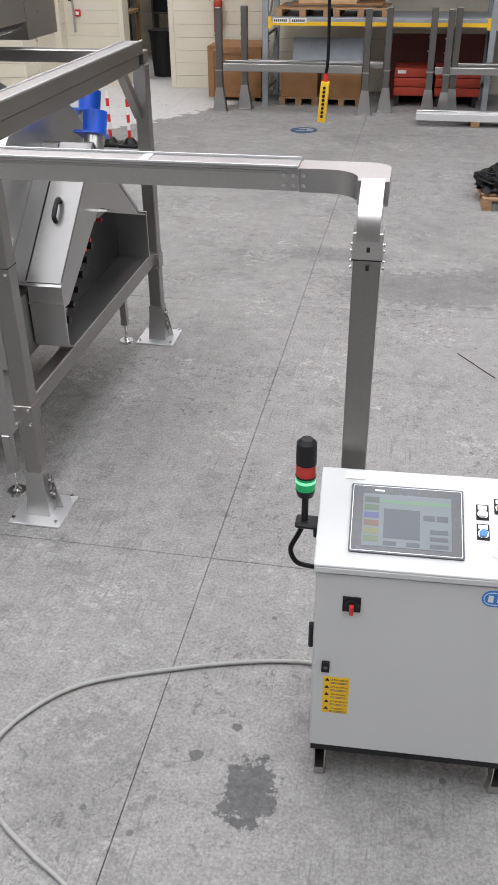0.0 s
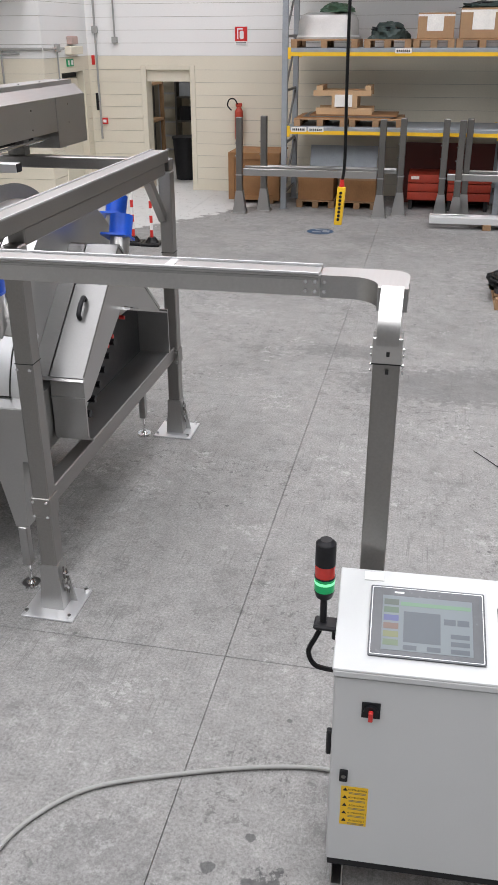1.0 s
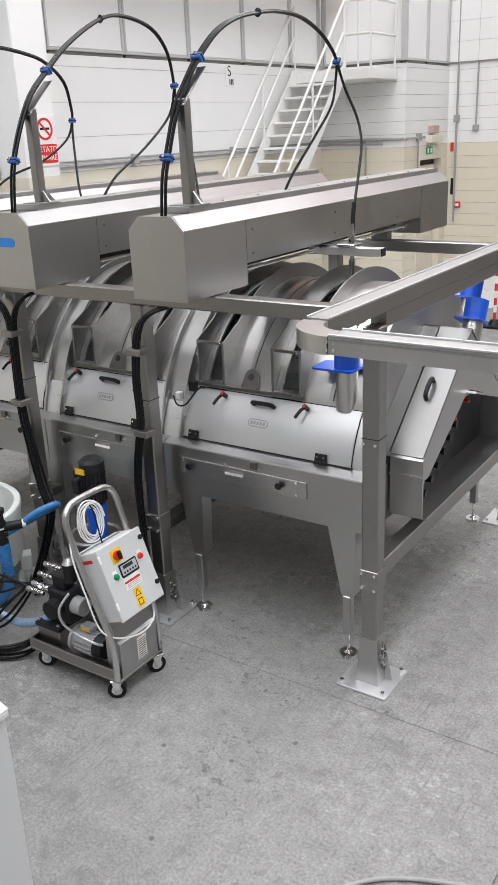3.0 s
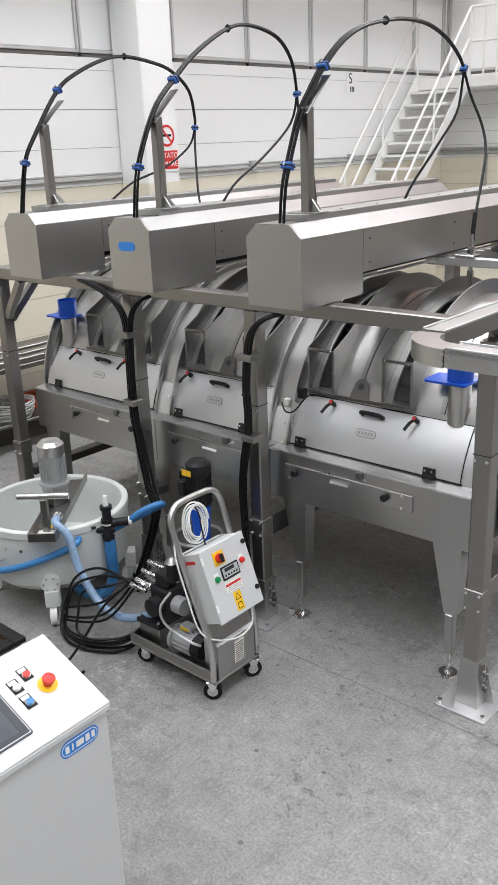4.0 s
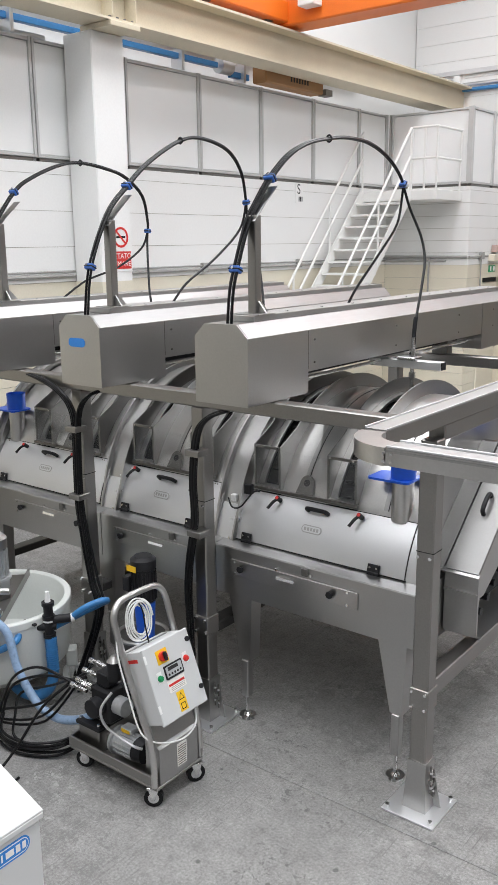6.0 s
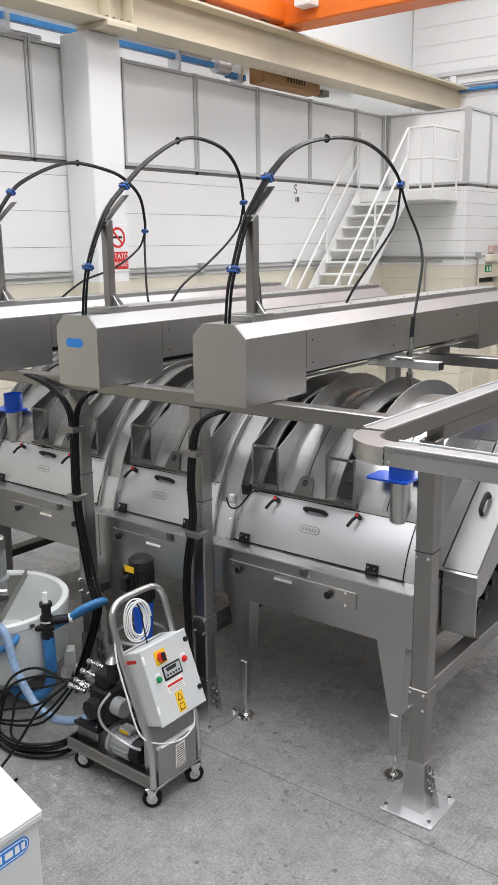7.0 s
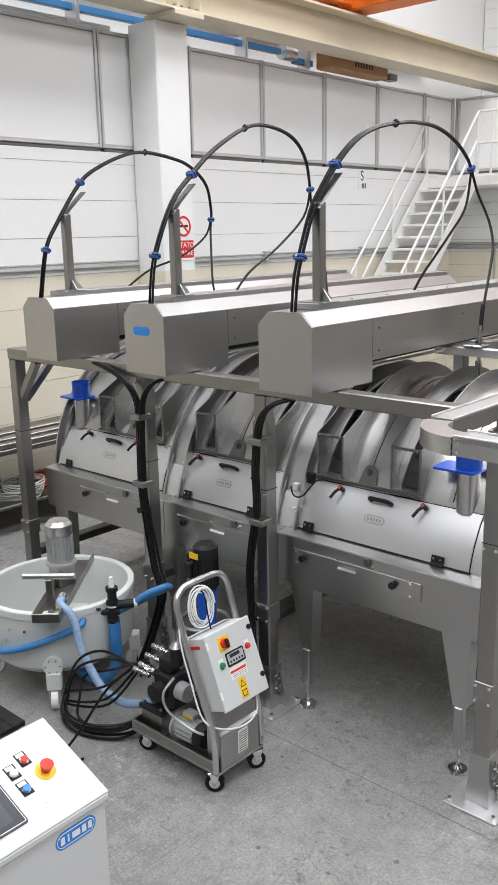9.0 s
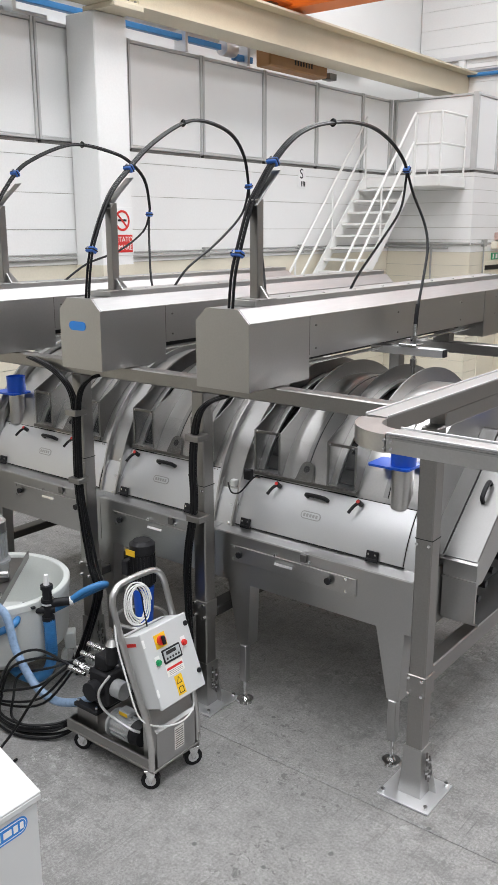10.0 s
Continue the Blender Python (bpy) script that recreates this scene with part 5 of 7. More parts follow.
        p("sign_triangle", place(prism(B(), [(-0.038, zz - 0.006), (-0.022, zz - 0.006), (-0.03, zz + 0.008)], 'z', 0.0012, 0.0017), m), BLACK, lb)
        for j in range(2):
            p("small_print", place(box(B(), -0.018, 0.036, zz - 0.013 - 0.005 * j, zz - 0.011 - 0.005 * j, 0.0012, 0.0016), m), STEEL_DARK, lb)
    logo(c, fr(0.575, 0.935), 0.155, 0.062)
    p("side_catch", box(B(), CW + 0.0005, CW + 0.012, 0.03, 0.05, 0.83, 0.87, 0.002), STEEL)
    p("side_handle", box(B(), -0.018, -0.0005, 0.06, 0.085, 0.60, 0.70, 0.005), BLACK)
    p("lid_clip", place(box(B(), 0.07, 0.13, 0.0, 0.03, 0.0125, 0.016), on_slope(0, CD / math.cos(SLOPE) - 0.035) @ Matrix.Translation((0, 0, -0.012))), WHITE)
    return c


console_a = console()
console_a.matrix_basis = pose(-0.185, 1.985, 0, 0, 0, 2.6)
console_b = console(False)
console_b.matrix_basis = pose(-2.093, 0.668, 0, 0, 0, 91.0)
tagged(console_b, "white steel console with its screen off, near the hose tub")

tower = thing("signal_tower", (-0.245, 2.13, 0.95), "black signal tower with red and lit green lenses", "signal light")
tx, ty = -0.242, 2.15
part("pole", cyl(B(), (tx, ty, 1.05), (tx, ty, 1.145), 0.011, n=14), BLACK, tower)
part("socket", cyl(B(), (tx, ty, 1.146), (tx, ty, 1.17), 0.026, 0.032, n=24), BLACK, tower)
part("green_lens", cyl(B(), (tx, ty, 1.171), (tx, ty, 1.216), 0.031, n=24), GREEN_LAMP, tower, "lit green lens")
part("lamp_core", cyl(B(), (tx, ty, 1.197), (tx, ty, 1.207), 0.0314, n=24), glow("green_core", (0.25, 0.9, 0.45), 0.7), tower, "bright lit band of the lens")
part("lens_ring", cyl(B(), (tx, ty, 1.217), (tx, ty, 1.221), 0.0325, n=24), BLACK, tower)
part("red_lens", cyl(B(), (tx, ty, 1.222), (tx, ty, 1.262), 0.031, n=24), RED_LENS, tower, "dark red lens")
part("sounder", cyl(B(), (tx, ty, 1.263), (tx, ty, 1.335), 0.032, 0.031, n=24), BLACK, tower)
part("cap", cyl(B(), (tx, ty, 1.336), (tx, ty, 1.348), 0.029, 0.018, n=24), BLACK, tower)
part("bracket", box(B(), tx - 0.028, tx + 0.058, ty - 0.03, ty + 0.03, 1.030, 1.049, 0.006), BLACK, tower)
part("arm", box(B(), tx + 0.03, tx + 0.062, ty - 0.015, ty + 0.015, 0.99, 1.029, 0.004), BLACK, tower)
part("cable", tube(B(), [(tx, ty, 1.035), (tx - 0.02, ty - 0.01, 0.99), (tx - 0.04, ty - 0.02, 0.94), (tx - 0.02, ty - 0.03, 0.90), (tx + 0.02, ty - 0.03, 0.888), (tx + 0.055, ty - 0.03, 0.888)], 0.0085, 8), RUBBER, tower)

floor_cable = thing("power_cable", (-0.3, 2.53, 0), "grey power cable lying on the floor beside the console", "cable")
part("cable", tube(B(), [(-0.12, 2.47, 0.05), (-0.25, 2.54, 0.013), (-0.50, 2.50, 0.012), (-0.815, 2.40, 0.012), (-1.136, 2.264, 0.012), (-1.306, 2.087, 0.012), (-1.375, 1.90, 0.012), (-1.33, 1.74, 0.012), (-1.2, 1.619, 0.012),
                         (-1.044, 1.521, 0.012), (-0.919, 1.454, 0.012), (-0.75, 1.34, 0.012), (-0.5, 1.24, 0.012)], 0.009, 10, 8), GREY, floor_cable)


# ---- dosing pump trolley ----
cart = thing("pump_trolley", (-3.08, 2.70, 0), "stainless pump trolley with a white control box and hoses", "trolley")
for x, y in ((-3.36, 2.60), (-3.36, 2.84), (-2.83, 2.58), (-2.80, 2.86)):
    turn = Matrix.Translation((x, y, 0)) @ Matrix.Rotation(radians(38 + 25 * math.sin(40 * x)), 4, 'Z')
    w = part("castor", place(cyl(B(), (0, -0.015, 0.05), (0, 0.015, 0.05), 0.049, n=24), turn), RUBBER, cart)
    part("wheel_hub", place(cyl(B(), (0, -0.018, 0.05), (0, 0.018, 0.05), 0.028, n=20), turn), ALU, w)
    f = prism(B(), [(-0.008, 0.04), (0.008, 0.04), (0.03, 0.107), (-0.025, 0.107)], 'y', -0.024, -0.020)
    prism(f, [(-0.008, 0.04), (0.008, 0.04), (0.03, 0.107), (-0.025, 0.107)], 'y', 0.020, 0.024)
    box(f, -0.03, 0.035, -0.035, 0.035, 0.105, 0.118, 0.002)
    part("fork", place(f, turn), CHROME, w)
part("chassis", box(B(), -3.42, -2.77, 2.54, 2.89, 0.120, 0.135, 0.003), STEEL_TUBE, cart)
for y in (2.54, 2.875):
    part("side_rail", box(B(), -3.42, -2.77, y, y + 0.015, 0.136, 0.19, 0.003), STEEL_TUBE, cart)
part("rear_rail", box(B(), -3.42, -3.405, 2.556, 2.874, 0.136, 0.19, 0.002), STEEL_TUBE, cart)
part("lower_cover", prism(B(), [(-2.775, 0.136), (-2.775, 0.33), (-2.79, 0.34), (-2.86, 0.40), (-2.87, 0.40), (-2.87, 0.136)], 'y', 2.575, 2.855), STEEL, cart)
cover = part("sloped_cover", prism(B(), [(-2.79, 0.345), (-2.965, 0.80), (-2.978, 0.795), (-2.81, 0.345)], 'y', 2.575, 2.855), STEEL, cart)
part("label_sheet", box(B(), -2.7745, -2.773, 2.70, 2.77, 0.175, 0.30), PAPER, cart, "printed white data label")
for i in range(9):
    part("print_bar", box(B(), -2.7729, -2.7724, 2.706, 2.764, 0.182 + 0.0125 * i, 0.187 + 0.0125 * i), STEEL_DARK, cart)
loop = [(-2.785, 2.545, 0.14), (-2.80, 2.545, 0.36), (-2.90, 2.535, 0.64), (-2.985, 2.53, 0.90), (-3.01, 2.535, 0.985), (-3.02, 2.57, 1.035), (-3.025, 2.63, 1.052), (-3.025, 2.80, 1.052), (-3.02, 2.86, 1.035), (-3.01, 2.892, 0.985), (-2.985, 2.897, 0.90), (-2.93, 2.895, 0.73),
        (-2.88, 2.89, 0.60), (-2.80, 2.885, 0.36), (-2.785, 2.885, 0.14)]
part("push_handle", tube(B(), loop, 0.0165, 12, 5), STEEL_DRUM, cart, "bent stainless tube push handle")
# control box leaning back
bmx = Matrix.Translation((-2.745, 2.725, 0.50)) @ Matrix.Rotation(radians(-21), 4, 'Y') @ Matrix.Rotation(radians(90), 4, 'Z') @ Matrix.Rotation(radians(90), 4, 'X')
# in bmx: x along the face, y up the face, z out of the face
cb = part("control_box", place(box(B(), -0.155, 0.155, -0.02, 0.355, -0.165, -0.001, 0.004), bmx), WHITE_PAINT, cart, "white steel control box")
face = part("box_door", place(box(B(), -0.162, 0.162, -0.025, 0.362, 0.0, 0.016, 0.004), bmx), WHITE_PAINT, cb)
part("red_stripe", place(box(B(), -0.1555, -0.1551, 0.30, 0.318, -0.13, -0.04), bmx), RED, cb)


def on_box(n, bm, m, lab=""):
    return part(n, place(bm, bmx), m, cb, lab)


on_box("switch_plate", box(B(), -0.085, -0.010, 0.255, 0.325, 0.0162, 0.018), YELLOW, "yellow main switch plate")
on_box("main_switch", cyl(B(), (-0.048, 0.29, 0.018), (-0.048, 0.29, 0.035), 0.024, n=24), RED)
on_box("switch_grip", box(B(), -0.056, -0.04, 0.268, 0.312, 0.035, 0.052, 0.003), BLACK)
on_box("display_unit", rounded(B(), 0.125, 0.07, 0.006, 0.0, 0.205, 0.0162, 0.021), BLACK)
on_box("display_glass", box(B(), -0.055, 0.055, 0.180, 0.232, 0.021, 0.022), mat("panel_grey", (0.42, 0.44, 0.45), 0.4))
on_box("readout", box(B(), -0.04, 0.03, 0.21, 0.228, 0.022, 0.0225), DARK)
for i in range(5):
    on_box("key", cyl(B(), (-0.04 + 0.02 * i, 0.192, 0.022), (-0.04 + 0.02 * i, 0.192, 0.0235), 0.006, n=10), DARK)
for x, y, c in ((-0.10, 0.195, GREEN), (0.095, 0.225, RED)):
    on_box("button_tag", box(B(), x - 0.016, x + 0.016, y - 0.022, y + 0.032, 0.0162, 0.0175), WHITE)
    on_box("button_base", cyl(B(), (x, y, 0.0175), (x, y, 0.024), 0.016, n=18), c)
    on_box("button", cyl(B(), (x, y, 0.024), (x, y, 0.032), 0.012, n=18), c)
on_box("notice", box(B(), -0.065, 0.055, 0.105, 0.165, 0.0162, 0.0172), PAPER, "white notice with a red line")
on_box("notice_line", box(B(), -0.06, 0.05, 0.135, 0.147, 0.0172, 0.0176), RED)
for i in range(3):
    on_box("notice_print", box(B(), -0.05, 0.045, 0.110 + 0.008 * i, 0.113 + 0.008 * i, 0.0172, 0.0176), GREY)
on_box("hazard_sticker", box(B(), -0.03, 0.022, -0.005, 0.095, 0.0162, 0.0172), YELLOW, "yellow hazard sticker")
on_box("hazard_triangle", prism(B(), [(-0.024, 0.052), (0.016, 0.052), (-0.004, 0.088)], 'z', 0.0172, 0.0176), BLACK)
on_box("hazard_field", prism(B(), [(-0.018, 0.056), (0.010, 0.056), (-0.004, 0.081)], 'z', 0.0176, 0.0179), YELLOW)
on_box("hazard_book", box(B(), -0.02, 0.012, 0.004, 0.036, 0.0172, 0.0176), BLACK)
on_box("hazard_page", box(B(), -0.016, 0.008, 0.008, 0.032, 0.0176, 0.0179), YELLOW)
for y in (0.06, 0.31):
    on_box("quarter_lock", cyl(B(), (0.14, y, 0.0162), (0.14, y, 0.024), 0.013, n=16), BLACK)
    on_box("box_hinge", box(B(), -0.166, -0.150, y - 0.02, y + 0.02, 0.0165, 0.021, 0.002), WHITE)
# motor, pump and fittings
motor = part("motor", cyl(B(), (-3.13, 2.64, 0.225), (-2.99, 2.64, 0.225), 0.056, n=28), MOTOR_GREY, cart, "grey finned electric motor")
for i in range(16):
    a = 2 * math.pi * i / 16
    c, s = math.cos(a), math.sin(a)
    part("fin", sweep(B(), [(-3.12, 2.64 + 0.058 * c, 0.225 + 0.058 * s), (-3.0, 2.64 + 0.058 * c, 0.225 + 0.058 * s)], rect(0.004, 0.016), up=(0, c, s)), MOTOR_GREY, motor)
part("flange", cyl(B(), (-3.145, 2.64, 0.225), (-3.13, 2.64, 0.225), 0.075, n=28), MOTOR_GREY, motor)
part("fan_cowl", cyl(B(), (-2.988, 2.64, 0.225), (-2.93, 2.64, 0.225), 0.064, 0.058, n=28), BLACK, motor)
part("terminal_box", box(B(), -3.11, -3.03, 2.63, 2.69, 0.285, 0.315, 0.006), MOTOR_GREY, motor)
part("data_plate", box(B(), -3.10, -3.04, 2.6285, 2.6295, 0.29, 0.31), YELLOW, motor)
part("pump_base", box(B(), -3.38, -3.22, 2.58, 2.84, 0.136, 0.26, 0.006), STEEL_TUBE, cart)
part("oil_tank", box(B(), -3.39, -3.21, 2.57, 2.85, 0.261, 0.285, 0.004), BLACK, cart)
for x, y in ((-3.37, 2.59), (-3.23, 2.59), (-3.37, 2.83), (-3.23, 2.83)):
    part("bolt", cyl(B(), (x, y, 0.286), (x, y, 0.30), 0.009, n=6), CHROME, cart)
pump = part("pump_block", box(B(), -3.27, -3.13, 2.58, 2.70, 0.33, 0.52, 0.012), BLACK, cart, "black pump block")
part("pump_head", cyl(B(), (-3.20, 2.575, 0.43), (-3.20, 2.52, 0.43), 0.050, n=24), BLACK, pump)
part("pump_head", cyl(B(), (-3.20, 2.705, 0.43), (-3.20, 2.80, 0.43), 0.050, n=24), BLACK, pump)
part("pump_body", cyl(B(), (-3.128, 2.64, 0.43), (-3.06, 2.64, 0.43), 0.048, n=24), MOTOR_GREY, pump)
part("manifold", box(B(), -3.245, -3.155, 2.60, 2.68, 0.521, 0.60, 0.008), BLACK, pump)
part("regulator", cyl(B(), (-3.10, 2.60, 0.60), (-3.10, 2.60, 0.70), 0.035, n=18), BLACK, pump)
part("regulator_dome", cyl(B(), (-3.10, 2.60, 0.70), (-3.10, 2.60, 0.73), 0.035, 0.012, n=18), STEEL, pump)
random.seed(5)
for i, (x, y, z) in enumerate(((-3.27, 2.62, 0.56), (-3.28, 2.58, 0.52), (-3.26, 2.66, 0.60), (-3.27, 2.60, 0.47), (-3.29, 2.55, 0.50), (-3.27, 2.62, 0.345))):
    bm = cyl(B(), (x + 0.03, y, z), (x - 0.05, y - 0.01, z + 0.01), 0.012, n=6)
    cyl(bm, (x - 0.01, y, z + 0.003), (x - 0.03, y, z + 0.006), 0.017, n=6)
    cyl(bm, (x - 0.05, y - 0.01, z + 0.01), (x - 0.075, y - 0.012, z + 0.012), 0.016, n=12)
    part("fitting", bm, CHROME, pump, "chromed hose fitting")
part("braided_hose", tube(B(), [(-3.08, 2.56, 0.55), (-3.10, 2.50, 0.48), (-3.08, 2.50, 0.40), (-3.02, 2.54, 0.33), (-2.95, 2.57, 0.29), (-2.92, 2.60, 0.27)], 0.007, 8), ALU, cart)
part("white_cable", tube(B(), [(-2.99, 2.53, 0.93), (-2.96, 2.505, 0.80), (-2.90, 2.505, 0.62), (-2.83, 2.51, 0.44), (-2.78, 2.58, 0.37), (-2.74, 2.70, 0.345), (-2.74, 2.80, 0.37), (-2.77, 2.84, 0.43), (-2.80, 2.85, 0.50)], 0.0045, 8), WHITE, cart)
coil = part("cable_coil", B(), WHITE, cart, "coiled white cable hung on the handle")
bm = bmesh.new()
pts = []
for i in range(5 * 14 + 1):
    a = 2 * math.pi * i / 14
    r = 1.0 - 0.085 * (i / 14) + 0.03 * math.sin(1.7 * i)
    pts.append((-2.985 + 0.012 * math.cos(0.4 * i) - 0.02 * math.sin(a), 2.68 + 0.085 * r * math.cos(a), 0.925 + 0.115 * r * math.sin(a)))
sweep(bm, smooth_path(pts, 2), circle(0.0042, 6))
bm.to_mesh(coil.data)
bm.free()
part("cable_tie", tube(B(), [(-3.02, 2.69, 1.04), (-2.97, 2.69, 0.98), (-2.965, 2.70, 0.90), (-2.96, 2.72, 0.78)], 0.004, 6), BLACK, cart)

# black hoses between trolley and tub
bh = thing("black_hose", (-3.6, 2.75, 0), "tangled black hoses lying on the floor beside the trolley", "hose")
random.seed(11)
for i in range(6):
    e = (-3.34, 2.58 + 0.02 * i, 0.47 + 0.025 * i)
    w = random.uniform(-0.10, 0.10)
    lift = (0.46, 0.40, 0.31, 0.24, 0.16, 0.12)[i]
    part("hose", tube(B(), [e, (-3.46, 2.57 + 0.02 * i, 0.50 - 0.012 * i), (-3.66, 2.56 + w, lift + 0.05), (-3.84 - 0.03 * i, 2.52 + w, lift - 0.06), (-3.96 + w, 2.50 + 0.4 * w, 0.15), (-3.92 + w, 2.45 + 0.5 * w, 0.03 + 0.01 * i),
                            (-3.74 + w, 2.44 + w, 0.016 + 0.012 * i), (-3.57, 2.52 + w, 0.02 + 0.014 * i), (-3.50 + 0.3 * w, 2.62 + w, 0.03 + 0.016 * i), (-3.56, 2.86 + 0.5 * w, 0.02 + 0.01 * i), (-3.75 - w, 3.06, 0.016 + 0.005 * i)], 0.0078, 8, 6), RUBBER, bh)
part("hose", tube(B(), [(-3.42, 2.56, 0.48), (-3.52, 2.46, 0.36), (-3.60, 2.32, 0.14), (-3.62, 2.18, 0.03), (-3.58, 2.10, 0.011), (-3.53, 2.13, 0.011), (-3.55, 2.30, 0.012)], 0.0078, 8, 6), RUBBER, bh)

# ---- mixing tub on castors ----
TX, TY, TR, TZ0, TZ1 = -4.435, 2.835, 0.475, 0.20, 0.62
tub = thing("mixing_tub", (TX, TY, 0), "round pale grey plastic mixing tub on castors", "tub")
prof = [(0.0, TZ0), (TR * 0.82, TZ0), (TR * 0.93, TZ0 + 0.05), (TR * 0.955, TZ0 + 0.10), (TR * 0.985, TZ1 - 0.05), (TR, TZ1 - 0.045), (TR, TZ1 - 0.006), (TR - 0.006, TZ1), (TR - 0.036, TZ1), (TR - 0.042, TZ1 - 0.006), (TR - 0.055, TZ0 + 0.08), (TR - 0.12, TZ0 + 0.03), (0.0, TZ0 + 0.03)]
bm = bmesh.new()
rings = []
for i in range(56):
    a = 2 * math.pi * i / 56
    rings.append([bm.verts.new((TX + r * math.cos(a), TY + r * math.sin(a), z)) for r, z in prof])
for i in range(56):
    for j in range(len(prof) - 1):
        p, q = rings[i], rings[(i + 1) % 56]
        bm.faces.new((p[j], q[j], q[j + 1], p[j + 1]))
bmesh.ops.remove_doubles(bm, verts=bm.verts[:], dist=1e-5)
bmesh.ops.recalc_face_normals(bm, faces=bm.faces[:])
part("shell", bm, TUB, tub)
for a in (-43, 47, 137, 222):
    c, s = math.cos(radians(a)), math.sin(radians(a))
    x, y = TX + 0.455 * c, TY + 0.455 * s
    w = part("castor", cyl(B(), (x - 0.02 * s, y + 0.02 * c, 0.065), (x + 0.02 * s, y - 0.02 * c, 0.065), 0.064, n=28), WHITE, tub, "white castor wheel")
    part("wheel_hub", cyl(B(), (x - 0.023 * s, y + 0.023 * c, 0.065), (x + 0.023 * s, y - 0.023 * c, 0.065), 0.03, n=20), TUB, w)
    part("bracket", place(box(B(), -0.035, 0.035, -0.045, 0.045, 0.13, 0.24, 0.006), Matrix.Translation((x, y, 0)) @ Matrix.Rotation(radians(a), 4, 'Z')), TUB, tub)
    f = box(B(), -0.02, 0.02, -0.034, -0.028, 0.05, 0.1295)
    box(f, -0.02, 0.02, 0.028, 0.034, 0.05, 0.1295)
    part("fork", place(f, Matrix.Translation((x, y, 0)) @ Matrix.Rotation(radians(a), 4, 'Z')), CHROME, w)
a = radians(-43)
px_, py_ = TX + 0.452 * math.cos(a), TY + 0.452 * math.sin(a)
d = Vector((math.cos(a), math.sin(a), 0))
cap = part("port_cap", cyl(B(), Vector((px_, py_, 0.285)), Vector((px_, py_, 0.285)) + d * 0.03, 0.058, n=32), TUB, tub)
for i in range(6):
    t = 2 * math.pi * i / 6
    o = Vector((px_, py_, 0.285)) + d * 0.03 + Vector((-d.y, d.x, 0)) * 0.042 * math.cos(t) + Vector((0, 0, 0.042 * math.sin(t)))
    part("bolt", cyl(B(), o, o + d * 0.006, 0.006, n=6), CHROME, cap)
for a in (-75, -62, -22, -80):
    o = Vector((TX + 0.466 * math.cos(radians(a)), TY + 0.466 * math.sin(radians(a)), 0.50 if a != -80 else 0.42))
    dd = Vector((math.cos(radians(a)), math.sin(radians(a)), 0))
    part("rivet", cyl(B(), o - dd * 0.01, o + dd * 0.008, 0.009, n=8), CHROME, tub)
# agitator bridge across the rim
ag = thing("agitator", (TX, TY, 0.62), "steel agitator bridge with a grey motor across the tub", "agitator")
bang = math.atan2(3.10 - 2.44, -4.55 + 3.99)
bm = Matrix.Translation((-4.30, 2.79, 0.621)) @ Matrix.Rotation(bang, 4, 'Z')
part("bridge", place(box(box(box(B(), -0.47, 0.47, -0.075, 0.075, 0.0, 0.006), -0.47, 0.47, -0.080, -0.074, 0.0, 0.055), -0.47, 0.47, 0.074, 0.080, 0.0, 0.055), bm), STEEL_TUBE, ag)
part("bridge_end", place(box(B(), -0.476, -0.47, -0.08, 0.08, 0.0, 0.055, 0.002), bm), STEEL_TUBE, ag)
part("sticker", place(box(B(), -0.30, -0.24, -0.02, 0.03, 0.0065, 0.0075), bm), YELLOW, ag, "yellow hazard sticker")
part("sticker", place(box(B(), -0.40, -0.33, -0.055, 0.05, 0.0065, 0.0075), bm), PAPER, ag, "white notice sticker")
mx, my = -4.385, 2.83
part("gear_neck", box(B(), mx - 0.06, mx + 0.06, my - 0.06, my + 0.06, 0.628, 0.76, 0.006), STEEL, ag)
am = part("motor", cyl(B(), (mx, my, 0.775), (mx, my, 0.96), 0.073, n=28), MOTOR_GREY, ag, "grey finned electric motor")
for i in range(22):
    t = 2 * math.pi * i / 22
    c, s = math.cos(t), math.sin(t)
    part("fin", sweep(B(), [(mx + 0.074 * c, my + 0.074 * s, 0.79), (mx + 0.074 * c, my + 0.074 * s, 0.945)], rect(0.004, 0.02), up=(c, s, 0)), MOTOR_GREY, am)
part("motor_flange", cyl(B(), (mx, my, 0.761), (mx, my, 0.775), 0.095, n=28), MOTOR_GREY, am)
bm2 = cyl(B(), (mx, my, 0.961), (mx, my, 1.02), 0.083, n=28)
cyl(bm2, (mx, my, 1.02), (mx, my, 1.045), 0.083, 0.06, n=28)
part("fan_cowl", bm2, STEEL_DRUM, am)
hm = Matrix.Translation((-4.08, 2.53, 0.63)) @ Matrix.Rotation(bang + radians(90), 4, 'Z')
part("lift_post", place(box(B(), -0.02, 0.02, -0.02, 0.02, 0.0, 0.205, 0.004), hm), STEEL_TUBE, ag)
part("lift_bar", place(cyl(B(), (-0.15, 0, 0.22), (0.15, 0, 0.22), 0.019, n=18), hm), STEEL_DRUM, ag)

# valve cross with its blue hoses
valve = thing("valve_cross", (-3.95, 2.86, 0.55), "black plastic valve cross clamped to the tub rim", "valve")
vx, vy, vz = -3.935, 2.86, 0.585
part("body", cyl(B(), (vx, vy, vz - 0.09), (vx, vy, vz + 0.12), 0.028, n=18), BLACK, valve)
for dz in (-0.085, 0.03, 0.115):
    part("collar", cyl(B(), (vx, vy, vz + dz - 0.012), (vx, vy, vz + dz + 0.012), 0.037, n=18), BLACK, valve)
